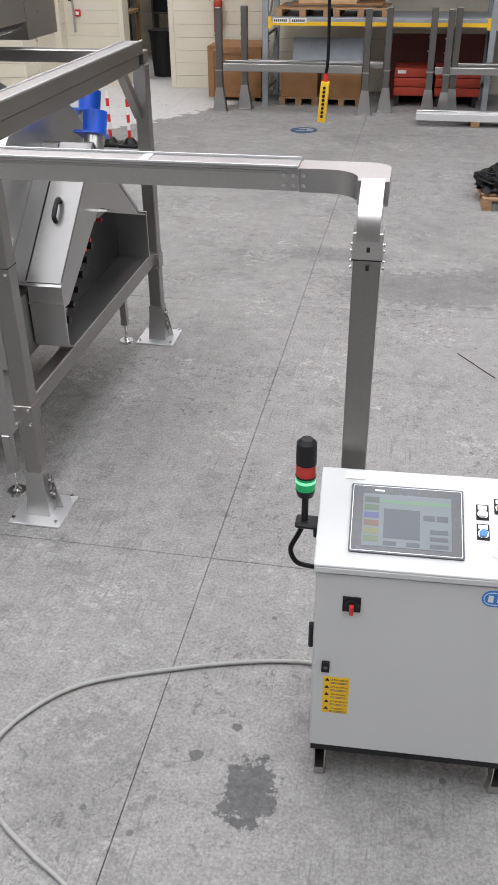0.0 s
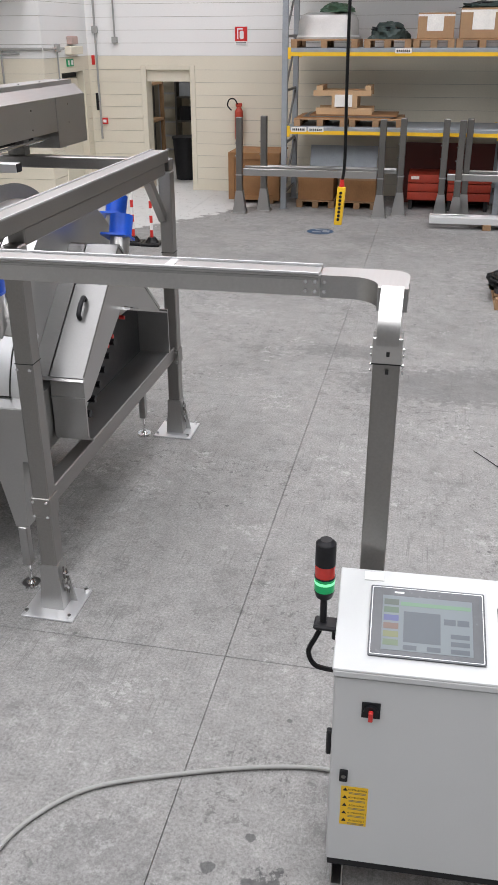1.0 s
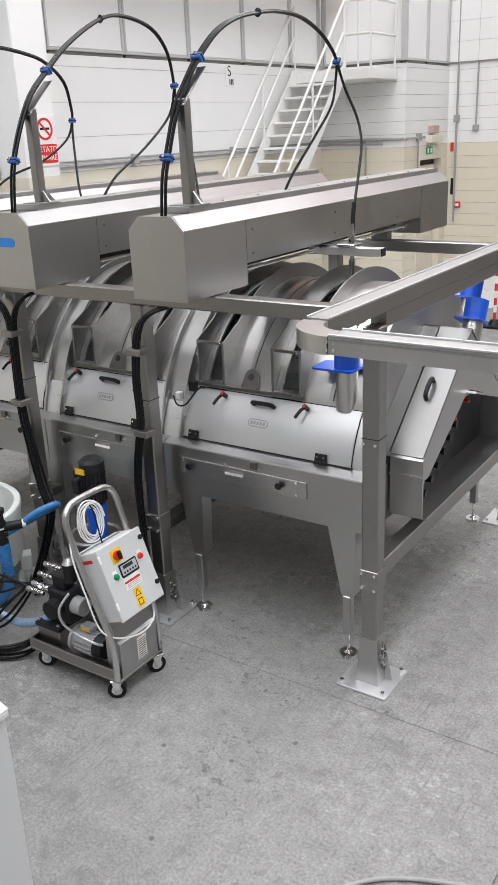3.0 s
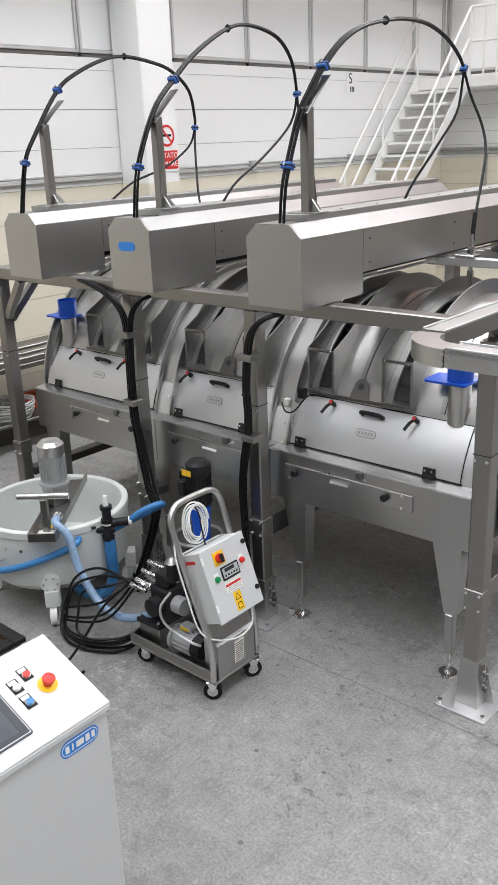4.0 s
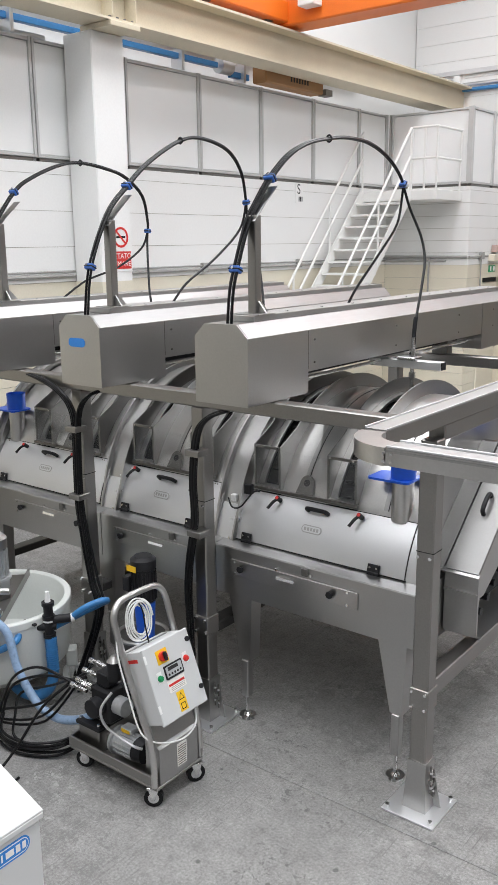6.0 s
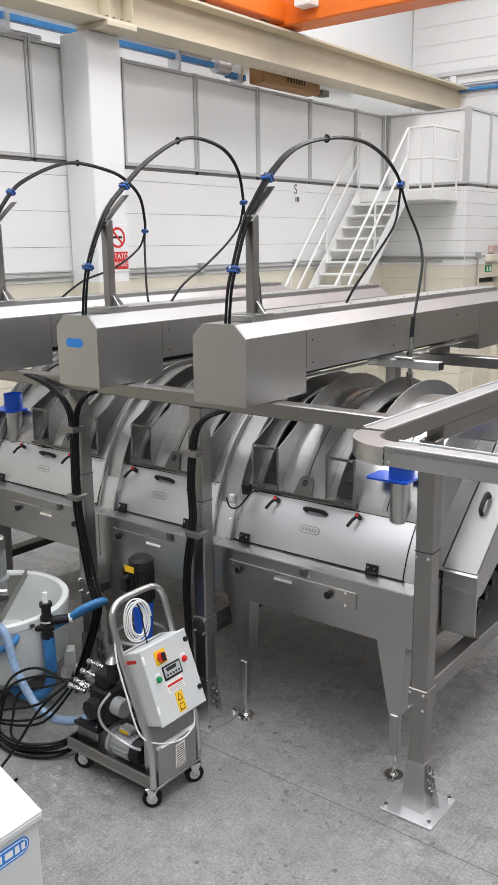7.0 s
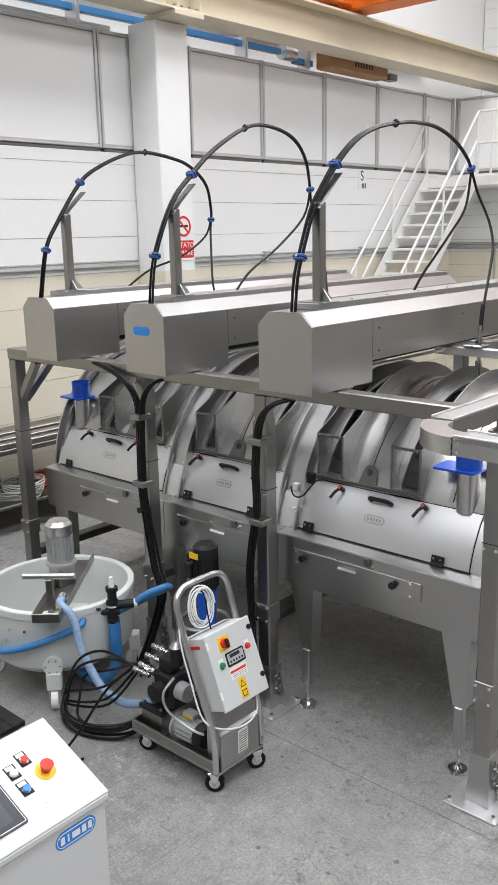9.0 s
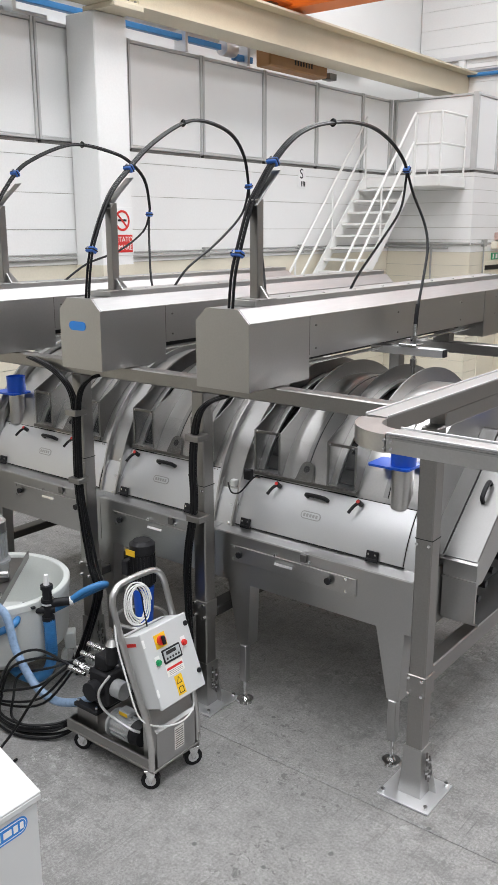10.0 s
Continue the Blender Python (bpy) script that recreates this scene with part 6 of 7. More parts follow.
part("branch", cyl(B(), (vx - 0.13, vy - 0.12, vz - 0.03), (vx + 0.03, vy + 0.03, vz - 0.03), 0.024, n=16), BLACK, valve)
part("branch", cyl(B(), (vx, vy, vz + 0.01), (vx + 0.09, vy + 0.10, vz + 0.015), 0.026, n=16), BLACK, valve)
part("lever", box(B(), vx - 0.12, vx - 0.01, vy - 0.10, vy - 0.075, vz + 0.0, vz + 0.014, 0.004), BLACK, valve)
part("lever", box(B(), vx + 0.02, vx + 0.034, vy - 0.01, vy + 0.012, vz + 0.03, vz + 0.11, 0.004), BLACK, valve)
part("nozzle", cyl(B(), (vx, vy, vz + 0.128), (vx, vy, vz + 0.19), 0.018, 0.012, n=16), WHITE, valve, "white hose nozzle")
for a, b, r in (((vx - 0.138, vy - 0.128, vz - 0.03), (vx - 0.118, vy - 0.109, vz - 0.03), 0.0255), ((vx + 0.086, vy + 0.096, vz + 0.0145), (vx + 0.10, vy + 0.111, vz + 0.0155), 0.0275), ((vx, vy, vz + 0.004), (vx, vy, vz + 0.014), 0.0345)):
    part("union", cyl(B(), a, b, r, n=16), WHITE, valve, "white union ring")
part("clamp_foot", cyl(B(), (vx, vy, 0.30), (vx, vy, vz - 0.09), 0.012, n=10), BLACK, valve)
blue = thing("blue_hose", (-4.1, 2.5, 0.2), "bright blue hose wrapped round the tub", "hose")
ring = [(TX + 0.495 * math.cos(radians(t)), TY + 0.495 * math.sin(radians(t)), z) for t, z in ((-22, 0.53), (-40, 0.475), (-58, 0.42), (-76, 0.37), (-94, 0.335), (-108, 0.31), (-118, 0.26), (-123, 0.21))]
part("hose", tube(B(), [(vx - 0.135, vy - 0.125, vz - 0.03)] + ring, 0.021, 12), HOSE_BLUE, blue)
part("hose", tube(B(), [(vx + 0.09, vy + 0.10, vz + 0.015), (-3.78, 3.0, 0.66), (-3.71, 3.07, 0.70), (-3.71, 3.12, 0.685), (-3.77, 3.12, 0.65), (-3.85, 3.06, 0.60), (vx + 0.01, vy + 0.03, vz - 0.04)], 0.021, 12), HOSE_BLUE, blue)
part("corrugated_hose", tube(B(), [(vx + 0.004, vy, vz - 0.09), (vx + 0.01, vy, 0.40), (vx + 0.0, vy + 0.01, 0.26), (vx - 0.04, vy + 0.0, 0.14), (vx - 0.12, vy - 0.04, 0.08), (vx - 0.22, vy - 0.08, 0.10), (vx - 0.28, vy - 0.1, 0.16)], 0.033, 14), HOSE_BLUE, blue)
for i in range(16):
    z = 0.485 - 0.013 * i
    part("hose_rib", cyl(B(), (vx + 0.006 + 0.0004 * i, vy, z), (vx + 0.006 + 0.0004 * i, vy, z - 0.006), 0.0365, n=14), HOSE_BLUE, blue)
pale = thing("clear_hose", (-3.8, 2.45, 0.1), "pale blue reinforced hose from tub to trolley", "hose")
part("hose", tube(B(), [(-4.05, 2.60, 0.70), (-4.02, 2.55, 0.69), (-3.95, 2.58, 0.61), (-3.885, 2.585, 0.41), (-3.755, 2.60, 0.24), (-3.62, 2.615, 0.19), (-3.48, 2.62, 0.22), (-3.36, 2.63, 0.275), (-3.27, 2.63, 0.345)], 0.024, 12), HOSE_PALE, pale)
part("clamp", cyl(B(), (-4.06, 2.605, 0.705), (-4.035, 2.575, 0.70), 0.028, n=14), CHROME, pale)

# barrel with a vertical motor behind the trolley
bar = thing("stirrer_barrel", (-3.42, 3.10, 0), "steel barrel with a black motor on a blue gearbox", "barrel")
part("barrel", cyl(B(), (-3.42, 3.12, 0.0), (-3.42, 3.12, 0.56), 0.14, n=32), STEEL_DARK, bar)
part("rim", tube(B(), [(-3.42 + 0.145 * math.cos(t), 3.12 + 0.145 * math.sin(t), 0.56) for t in np.linspace(0, 5.6, 12)], 0.012, 8, 3, True), STEEL, bar)
part("gearbox", cyl(B(), (-3.37, 3.10, 0.57), (-3.37, 3.10, 0.78), 0.05, 0.062, n=20), BLUE, bar, "blue gearbox")
bmot = part("motor", cyl(B(), (-3.37, 3.10, 0.79), (-3.37, 3.10, 0.98), 0.064, n=26), BLACK, bar)
for i in range(20):
    t = 2 * math.pi * i / 20
    c, s = math.cos(t), math.sin(t)
    part("fin", sweep(B(), [(-3.37 + 0.065 * c, 3.10 + 0.065 * s, 0.80), (-3.37 + 0.065 * c, 3.10 + 0.065 * s, 0.97)], rect(0.004, 0.016), up=(c, s, 0)), BLACK, bmot)
cw = cyl(B(), (-3.37, 3.10, 0.985), (-3.37, 3.10, 1.035), 0.073, n=26)
cyl(cw, (-3.37, 3.10, 1.035), (-3.37, 3.10, 1.055), 0.073, 0.05, n=26)
part("fan_cowl", cw, BLACK, bmot)
part("terminal_box", box(B(), -3.475, -3.425, 3.03, 3.11, 0.84, 0.93, 0.006), BLACK, bmot)
part("plate", box(B(), -3.425, -3.355, 3.023, 3.026, 0.975, 1.01), YELLOW, bmot)

# dark open bin beyond the consoles
bn = thing("steel_bin", (-3.9, 1.45, 0), "dark open steel bin with scraps of wood inside", "bin")
for a, b, c, d in ((-4.5, -3.38, 1.80, 1.84), (-4.5, -3.38, 1.05, 1.09), (-4.5, -4.46, 1.091, 1.799), (-3.42, -3.38, 1.091, 1.799)):
    part("side", box(B(), a, b, c, d, 0.04, 0.50, 0.004), STEEL_DARK, bn)
part("bottom", box(B(), -4.459, -3.421, 1.091, 1.799, 0.001, 0.06), WOOD, bn)
part("rim", box(B(), -4.52, -3.36, 1.79, 1.86, 0.501, 0.53, 0.004), RUBBER, bn)
part("rim", box(B(), -3.43, -3.36, 1.04, 1.789, 0.501, 0.53, 0.004), RUBBER, bn)
for i in range(4):
    part("offcut", place(box(B(), -0.3, 0.3, -0.04, 0.04, 0.061, 0.09), pose(-3.85 + 0.05 * i, 1.25 + 0.13 * i, 0.0, 0, 0, 10 * i - 12)), WOOD, bn)

# workbench by the long wall
wb = thing("workbench", (-7.4, 3.6, 0), "dark steel workbench with aluminium profiles and a lower shelf", "workbench")
part("top", box(B(), -7.85, -6.95, 1.6, 5.6, 0.78, 0.83, 0.006), STEEL_DARK, wb)
part("shelf", box(B(), -7.85, -6.95, 1.6, 5.6, 0.26, 0.29, 0.004), STEEL_DARK, wb)
for y in (1.65, 3.5, 5.5):
    for x in (-7.8, -7.0):
        part("leg", box(B(), x - 0.03, x + 0.03, y - 0.03, y + 0.03, 0.0, 0.779, 0.004), STEEL_DARK, wb)
for i in range(4):
    pr = thing("aluminium_profile", (-7.1 - 0.1 * i, 3.6, 0.83), "long dull metal profile lying on the workbench", "profile", "profiles on the bench")
    part("bar", box(B(), -7.06 - 0.11 * i, -6.97 - 0.11 * i, 1.4 + 0.1 * i, 5.7 - 0.12 * i, 0.831, 0.885 + 0.02 * (i % 2), 0.006), STEEL_TUBE, pr)
for i, (y, m, r) in enumerate(((4.3, GREY, 0.26), (4.75, mat("orange_cable", (0.6, 0.08, 0.02), 0.5), 0.2), (3.8, WHITE, 0.24), (4.4, WHITE, 0.2))):
    cc = thing("cable_coil", (-7.25, y, 0.29), "loose cable coil on the bench shelf", "cable coil", "cable coils")
    pts = [(-7.22 + r * (1 + 0.06 * math.sin(2.3 * j)) * math.cos(0.5 * j), y + r * (1 + 0.07 * math.cos(1.9 * j)) * math.sin(0.5 * j), 0.30 + 0.012 * i + 0.0017 * j) for j in range(60)]
    part("cable", sweep(B(), smooth_path(pts, 2), circle(0.009, 6)), m, cc)


# ---- stairs to the upper office ----
st = thing("metal_stairs", (-7.5, 9.9, 0), "white painted steel stairs with handrails up to a landing", "stairs")
SX0, SX1, SY1, SZ1 = -7.95, -7.05, 13.2, 3.57
NT = 19
RISE, GO = SZ1 / NT, (SZ1 / NT) / 1.09
SY0 = SY1 - NT * GO
for x in (SX0, SX1):
    part("stringer", sweep(B(), [(x, SY0 - 0.05, -0.0 + 0.08), (x, SY1, SZ1 - 0.02)], rect(0.20, 0.014), up=(1, 0, 0)), STEP_WHITE, st)
tread = mesh_of("tread", box(B(), SX0 + 0.01, SX1 - 0.01, -0.02, 0.21, -0.035, 0.0, 0.004), STEP_WHITE)
for i in range(1, NT):
    ob = part("tread", tread, None, st)
    ob.location = ob.location + Vector((0, SY0 + (i - 0.4) * GO, i * RISE))
land = part("landing", box(B(), SX0 - 0.05, -6.58, SY1, BLOCK_Y - 0.02, SZ1 - 0.16, SZ1, 0.006), STEP_WHITE, st)
for x in (SX0, SX1):
    for dz in (0.98, 0.55):
        part("handrail", tube(B(), [(x, SY0 + 0.05, dz), (x, SY1 - 0.02, SZ1 + dz)], 0.021, 8, 1), STEP_WHITE, st)
    for f in (0.02, 0.36, 0.68, 0.99):
        y, z = SY0 + f * (SY1 - SY0), f * SZ1
        part("baluster", cyl(B(), (x, y, max(z - 0.05, 0.0)), (x, y, z + 0.98), 0.018, n=8), STEP_WHITE, st)
for z in (SZ1 + 0.98, SZ1 + 0.5):
    part("handrail", tube(B(), [(SX1, SY1 + 0.02, z), (-6.60, SY1 + 0.02, z)], 0.02, 8, 1), STEP_WHITE, st)
    part("handrail", tube(B(), [(-6.60, SY1 + 0.02, z), (-6.60, BLOCK_Y - 0.05, z)], 0.02, 8, 1), STEP_WHITE, st)
for x, y in ((SX1, SY1 + 0.02), (-6.82, SY1 + 0.02), (-6.60, SY1 + 0.02), (-6.60, BLOCK_Y - 0.08)):
    part("baluster", cyl(B(), (x, y, SZ1), (x, y, SZ1 + 0.98), 0.018, n=8), STEP_WHITE, st)

# ---- wall fittings ----
cd = thing("wall_conduit", (X0 + 0.03, 5, 2.39), "grey electrical conduit along the walls", "conduit")
for y0, y1 in ((-6.0, PIL_Y0 - 0.02), (PIL_Y1 + 0.02, BLOCK_Y - 0.02)):
    part("conduit", cyl(B(), (X0 + 0.03, y0, 2.40), (X0 + 0.03, y1, 2.40), 0.018, n=8), GREY, cd)
    part("conduit", cyl(B(), (X0 + 0.03, y0, 2.45), (X0 + 0.03, y1, 2.45), 0.012, n=8), GREY, cd)
part("conduit", cyl(B(), (X0 + 0.02, BLOCK_Y - 0.03, 2.47), (BLOCK_X, BLOCK_Y - 0.03, 2.47), 0.025, n=8), GREY, cd)
part("conduit", cyl(B(), (X0 + 0.02, BLOCK_Y - 0.03, 2.40), (BLOCK_X - 0.4, BLOCK_Y - 0.03, 2.40), 0.018, n=8), GREY, cd)
part("conduit", cyl(B(), (-7.15, BLOCK_Y - 0.03, 1.2), (-7.15, BLOCK_Y - 0.03, 2.45), 0.018, n=8), GREY, cd)
part("conduit", cyl(B(), (BLOCK_X + 0.03, BLOCK_Y, 2.47), (BLOCK_X + 0.03, 15.0, 2.47), 0.02, n=8), GREY, cd)
part("conduit", cyl(B(), (BLOCK_X + 0.03, 14.72, 0.9), (BLOCK_X + 0.03, 14.72, 2.45), 0.014, n=8), GREY, cd)
part("junction", box(B(), BLOCK_X + 0.001, BLOCK_X + 0.06, 14.66, 14.80, 2.42, 2.54, 0.006), GREY, cd)
part("conduit", cyl(B(), (-6.25, Y1 - 0.03, 0.9), (-6.25, Y1 - 0.03, 7.0), 0.02, n=8), GREY, cd)
part("conduit", cyl(B(), (-5.88, Y1 - 0.03, 2.62), (-5.88, Y1 - 0.03, 7.0), 0.016, n=8), GREY, cd)
part("junction", box(B(), -5.93, -5.83, Y1 - 0.07, Y1 - 0.001, 2.54, 2.64, 0.006), GREY, cd)
part("junction", box(B(), -6.30, -6.20, Y1 - 0.07, Y1 - 0.001, 2.70, 2.82, 0.006), GREY, cd)
for y in (-4.0, -1.0, 2.0, 4.6, 9.0, 11.3):
    part("junction", box(B(), X0 + 0.001, X0 + 0.07, y, y + 0.10, 2.36, 2.49, 0.006), GREY, cd)

ex = thing("exit_sign", (BLOCK_X, 15.3, 2.2), "small green emergency exit sign over the door", "sign")
part("panel", box(B(), BLOCK_X + 0.001, BLOCK_X + 0.02, 15.13, 15.41, 2.18, 2.30, 0.002), SIGN_GREEN, ex)
part("arrow", box(B(), BLOCK_X + 0.0205, BLOCK_X + 0.022, 15.30, 15.38, 2.20, 2.28), WHITE, ex)
part("door_pictogram", box(B(), BLOCK_X + 0.0205, BLOCK_X + 0.022, 15.17, 15.22, 2.20, 2.28), WHITE, ex)
em = thing("emergency_light", (BLOCK_X, 15.4, 2.4), "white emergency light and alarm box on the wall", "emergency light")
part("housing", box(B(), BLOCK_X + 0.001, BLOCK_X + 0.12, 15.10, 15.65, 2.37, 2.50, 0.012), CREAM, em)
part("sounder", box(B(), BLOCK_X + 0.001, BLOCK_X + 0.10, 15.22, 15.50, 2.53, 2.66, 0.012), mat("faded_pink", (0.50, 0.36, 0.32), 0.5), em)
al = thing("alarm_button", (-6.12, Y1, 1.2), "small red fire alarm call point", "alarm")
part("box", box(B(), -6.22, -6.12, Y1 - 0.05, Y1 - 0.001, 1.16, 1.27, 0.006), RED, al)
part("glass", box(B(), -6.20, -6.14, Y1 - 0.0525, Y1 - 0.0505, 1.19, 1.24), WHITE, al)
for x, z0, z1, m in ((-6.33, 2.18, 2.34, RED), (-6.30, 1.4, 1.7, BLACK)):
    sg = thing("wall_plate", (x, Y1, z0), "small plate on the wall beside the door", "plate")
    part("plate", box(B(), x - 0.03, x + 0.03, Y1 - 0.012, Y1 - 0.001, z0, z1, 0.002), m, sg)

fs = thing("extinguisher_sign", (-3.55, Y1, 2.5), "red and white fire extinguisher sign", "sign")
part("plate", box(B(), -3.665, -3.435, Y1 - 0.012, Y1 - 0.001, 2.50, 2.80, 0.002), WHITE, fs)
part("red_field", box(B(), -3.660, -3.440, Y1 - 0.0135, Y1 - 0.0125, 2.565, 2.795), RED, fs)
part("bottle_mark", rounded(B(), 0.07, 0.13, 0.02, 0, 0, 0, 0.002), WHITE, fs).matrix_basis = Matrix.Translation(-fs.location) @ Matrix.Translation((-3.54, Y1 - 0.014, 2.665)) @ Matrix.Rotation(radians(90), 4, 'X')
part("hose_mark", box(B(), -3.62, -3.60, Y1 - 0.016, Y1 - 0.014, 2.60, 2.75), WHITE, fs)
part("neck_mark", box(B(), -3.62, -3.52, Y1 - 0.016, Y1 - 0.014, 2.75, 2.77), WHITE, fs)
for i in range(2):
    part("print_bar", box(B(), -3.64, -3.46, Y1 - 0.0135, Y1 - 0.0125, 2.515 + 0.022 * i, 2.527 + 0.022 * i), STEEL_DARK, fs)
fe = thing("fire_extinguisher", (-3.575, 15.98, 0.95), "red fire extinguisher with a black hose on the wall", "extinguisher")
part("bottle", cyl(B(), (-3.575, 16.02, 0.95), (-3.575, 16.02, 1.42), 0.075, n=20), RED_PAINT, fe)
part("shoulder", cyl(B(), (-3.575, 16.02, 1.42), (-3.575, 16.02, 1.50), 0.075, 0.03, n=20), RED_PAINT, fe)
part("wall_bracket", box(B(), -3.62, -3.53, 16.09, 16.149, 1.10, 1.16), STEEL_DARK, fe)
part("valve", box(B(), -3.63, -3.52, 15.99, 16.05, 1.50, 1.56, 0.008), RED_PAINT, fe)
part("hose", tube(B(), [(-3.59, 16.0, 1.54), (-3.65, 15.98, 1.63), (-3.74, 15.97, 1.62), (-3.77, 15.97, 1.52), (-3.70, 15.98, 1.44)], 0.012, 8), RUBBER, fe)

ns = thing("no_smoking_sign", (PIL_X, 7.1, 2.5), "white no smoking sign with a red text field", "sign")
part("plate", box(B(), PIL_X + 0.001, PIL_X + 0.008, 6.86, 7.23, 2.44, 2.98, 0.002), WHITE, ns)
rg = B()
sweep(rg, [(PIL_X + 0.010, 7.06 + 0.105 * math.cos(t), 2.83 + 0.105 * math.sin(t)) for t in np.linspace(0, 2 * math.pi, 33)[:-1]], rect(0.026, 0.003), up=(1, 0, 0), closed=True)
part("red_ring", rg, RED, ns)
part("red_slash", sweep(B(), [(PIL_X + 0.0105, 6.99, 2.90), (PIL_X + 0.0105, 7.13, 2.76)], rect(0.022, 0.003), up=(1, 0, 0)), RED, ns)
part("cigarette_mark", box(B(), PIL_X + 0.0085, PIL_X + 0.0095, 6.99, 7.13, 2.82, 2.845), BLACK, ns)
part("red_field", box(B(), PIL_X + 0.0085, PIL_X + 0.0095, 6.88, 7.215, 2.47, 2.67), RED, ns)
for word, z in (("VIETATO", 2.615), ("FUMARE", 2.525)):
    t = part("word", text_mesh(word, 0.085, WHITE, 0.0004), None, ns, local=True)
    t.matrix_basis = Matrix.Translation(-ns.location) @ Matrix.Translation((PIL_X + 0.0105, 7.047, z)) @ Matrix.Rotation(radians(90), 4, 'Z') @ Matrix.Rotation(radians(90), 4, 'X')

sg = thing("bay_sign", (X0, 11.39, 3.4), "white bay sign with a black letter S", "sign")
part("plate", box(B(), X0 + 0.001, X0 + 0.008, 11.29, 11.50, 3.35, 3.64, 0.002), WHITE, sg)
t = part("letter", text_mesh("S", 0.21, BLACK, 0.0004), None, sg, local=True)
t.matrix_basis = Matrix.Translation(-sg.location) @ Matrix.Translation((X0 + 0.0095, 11.38, 3.555)) @ Matrix.Rotation(radians(90), 4, 'Z') @ Matrix.Rotation(radians(90), 4, 'X')
for i in range(3):
    part("print_bar", box(B(), X0 + 0.0085, X0 + 0.0095, 11.375 + 0.04 * i, 11.40 + 0.04 * i, 3.375, 3.45), BLACK, sg)

# ---- storage rack ----
RY0, RY1, RX0, RX1 = 14.6, 15.7, -2.50, 0.98
rack = thing("pallet_rack", (-0.8, 15.1, 0), "grey pallet rack with yellow-edged beams and loaded shelves", "rack")
for x in (RX0, RX1, RX1 + 3.5):
    for y in (RY0, RY1):
        part("upright", box(B(), x - 0.045, x + 0.045, y - 0.04, y + 0.04, 0.0, 4.6, 0.004), RACK_GREY, rack)
        part("foot_plate", box(B(), x - 0.07, x + 0.07, y - 0.06, y + 0.06, 0.0, 0.008), RACK_GREY, rack)
    for z in (0.25, 1.05, 1.85, 2.65, 3.45):
        part("lacing", sweep(B(), [(x, RY0 + 0.05, z), (x, RY1 - 0.05, z + 0.75)], rect(0.04, 0.025), up=(1, 0, 0)), STEEL_DARK, rack)
        part("lacing", sweep(B(), [(x, RY0 + 0.05, z), (x, RY1 - 0.05, z)], rect(0.04, 0.025), up=(1, 0, 0)), STEEL_DARK, rack)
# the top level's deck is unseen, added to shade the wall behind
for za in (1.21, 2.37, 3.63):
    for a, b in ((RX0 + 0.046, RX1 - 0.046), (RX1 + 0.046, RX1 + 3.454)):
        for y, dy in ((RY0, -0.03), (RY1, 0.0)):
            bt = part("beam", box(B(), a, b, y + dy, y + dy + 0.045, za, za + 0.10, 0.004), RACK_GREY, rack)
            if dy:
                part("beam_face", box(B(), a, b, y + dy - 0.004, y + dy - 0.001, za - 0.006, za + 0.05), YELLOW, bt, "yellow beam edge")
            for e in (a, b - 0.05):
                part("end_plate", box(B(), e, e + 0.05, y + dy - 0.008, y + dy - 0.0045, za - 0.05, za + 0.12, 0.002), YELLOW, bt)
        part("deck", box(B(), a, b, RY0 + 0.02, RY1 - 0.01, za + 0.1005, za + 0.112), RACK_GREY, rack)
for x, z in ((-2.38, 1.262), (-2.10, 1.262), (-0.78, 2.425)):
    lbp = part("bay_label", box(B(), x, x + 0.25, RY0 - 0.0375, RY0 - 0.0345, z - 0.02, z + 0.05), PAPER, rack, "paper bay label")
    for i in range(7):
        part("print_bar", box(B(), x + 0.02 + 0.03 * i, x + 0.04 + 0.03 * i, RY0 - 0.0385, RY0 - 0.0376, z - 0.005, z + 0.03), BLACK, lbp)
SH1, SH2 = 1.322, 2.482


def pallet(x, y, z, w=1.0, d=0.8, label="wooden pallet", group="pallets on the rack"):
    p = thing("pallet", (x, y, z), label, "pallet", group)
    for i in range(3):
        part("runner", box(B(), x + i * (w - 0.1) / 2, x + i * (w - 0.1) / 2 + 0.1, y, y + d, z + 0.001, z + 0.022), WOOD, p)
        for j in range(3):
            part("block", box(B(), x + i * (w - 0.1) / 2, x + i * (w - 0.1) / 2 + 0.1, y + j * (d - 0.12) / 2, y + j * (d - 0.12) / 2 + 0.12, z + 0.0225, z + 0.10, 0.003), WOOD, p)
    for j in range(5):
        part("board", box(B(), x, x + w, y + j * (d - 0.1) / 4, y + j * (d - 0.1) / 4 + 0.1, z + 0.1005, z + 0.122, 0.002), WOOD, p)
    return p


for x, w in ((-2.42, 1.05), (-1.27, 0.72), (-0.52, 0.62), (0.13, 0.78)):
    pallet(x, 14.63, SH2, w, 0.95, "brown wooden pallet on the upper rack shelf")
tank = thing("tank_cover", (-1.9, 15.1, SH2 + 0.122), "large shiny stainless tank cover on a pallet", "tank")
bm = B()
n, prev = 24, None
levels = [(0.51, 0.42, 0.0), (0.51, 0.42, 0.03), (0.485, 0.40, 0.06), (0.47, 0.385, 0.26), (0.43, 0.35, 0.34), (0.34, 0.27, 0.38), (0.0, 0.0, 0.39)]
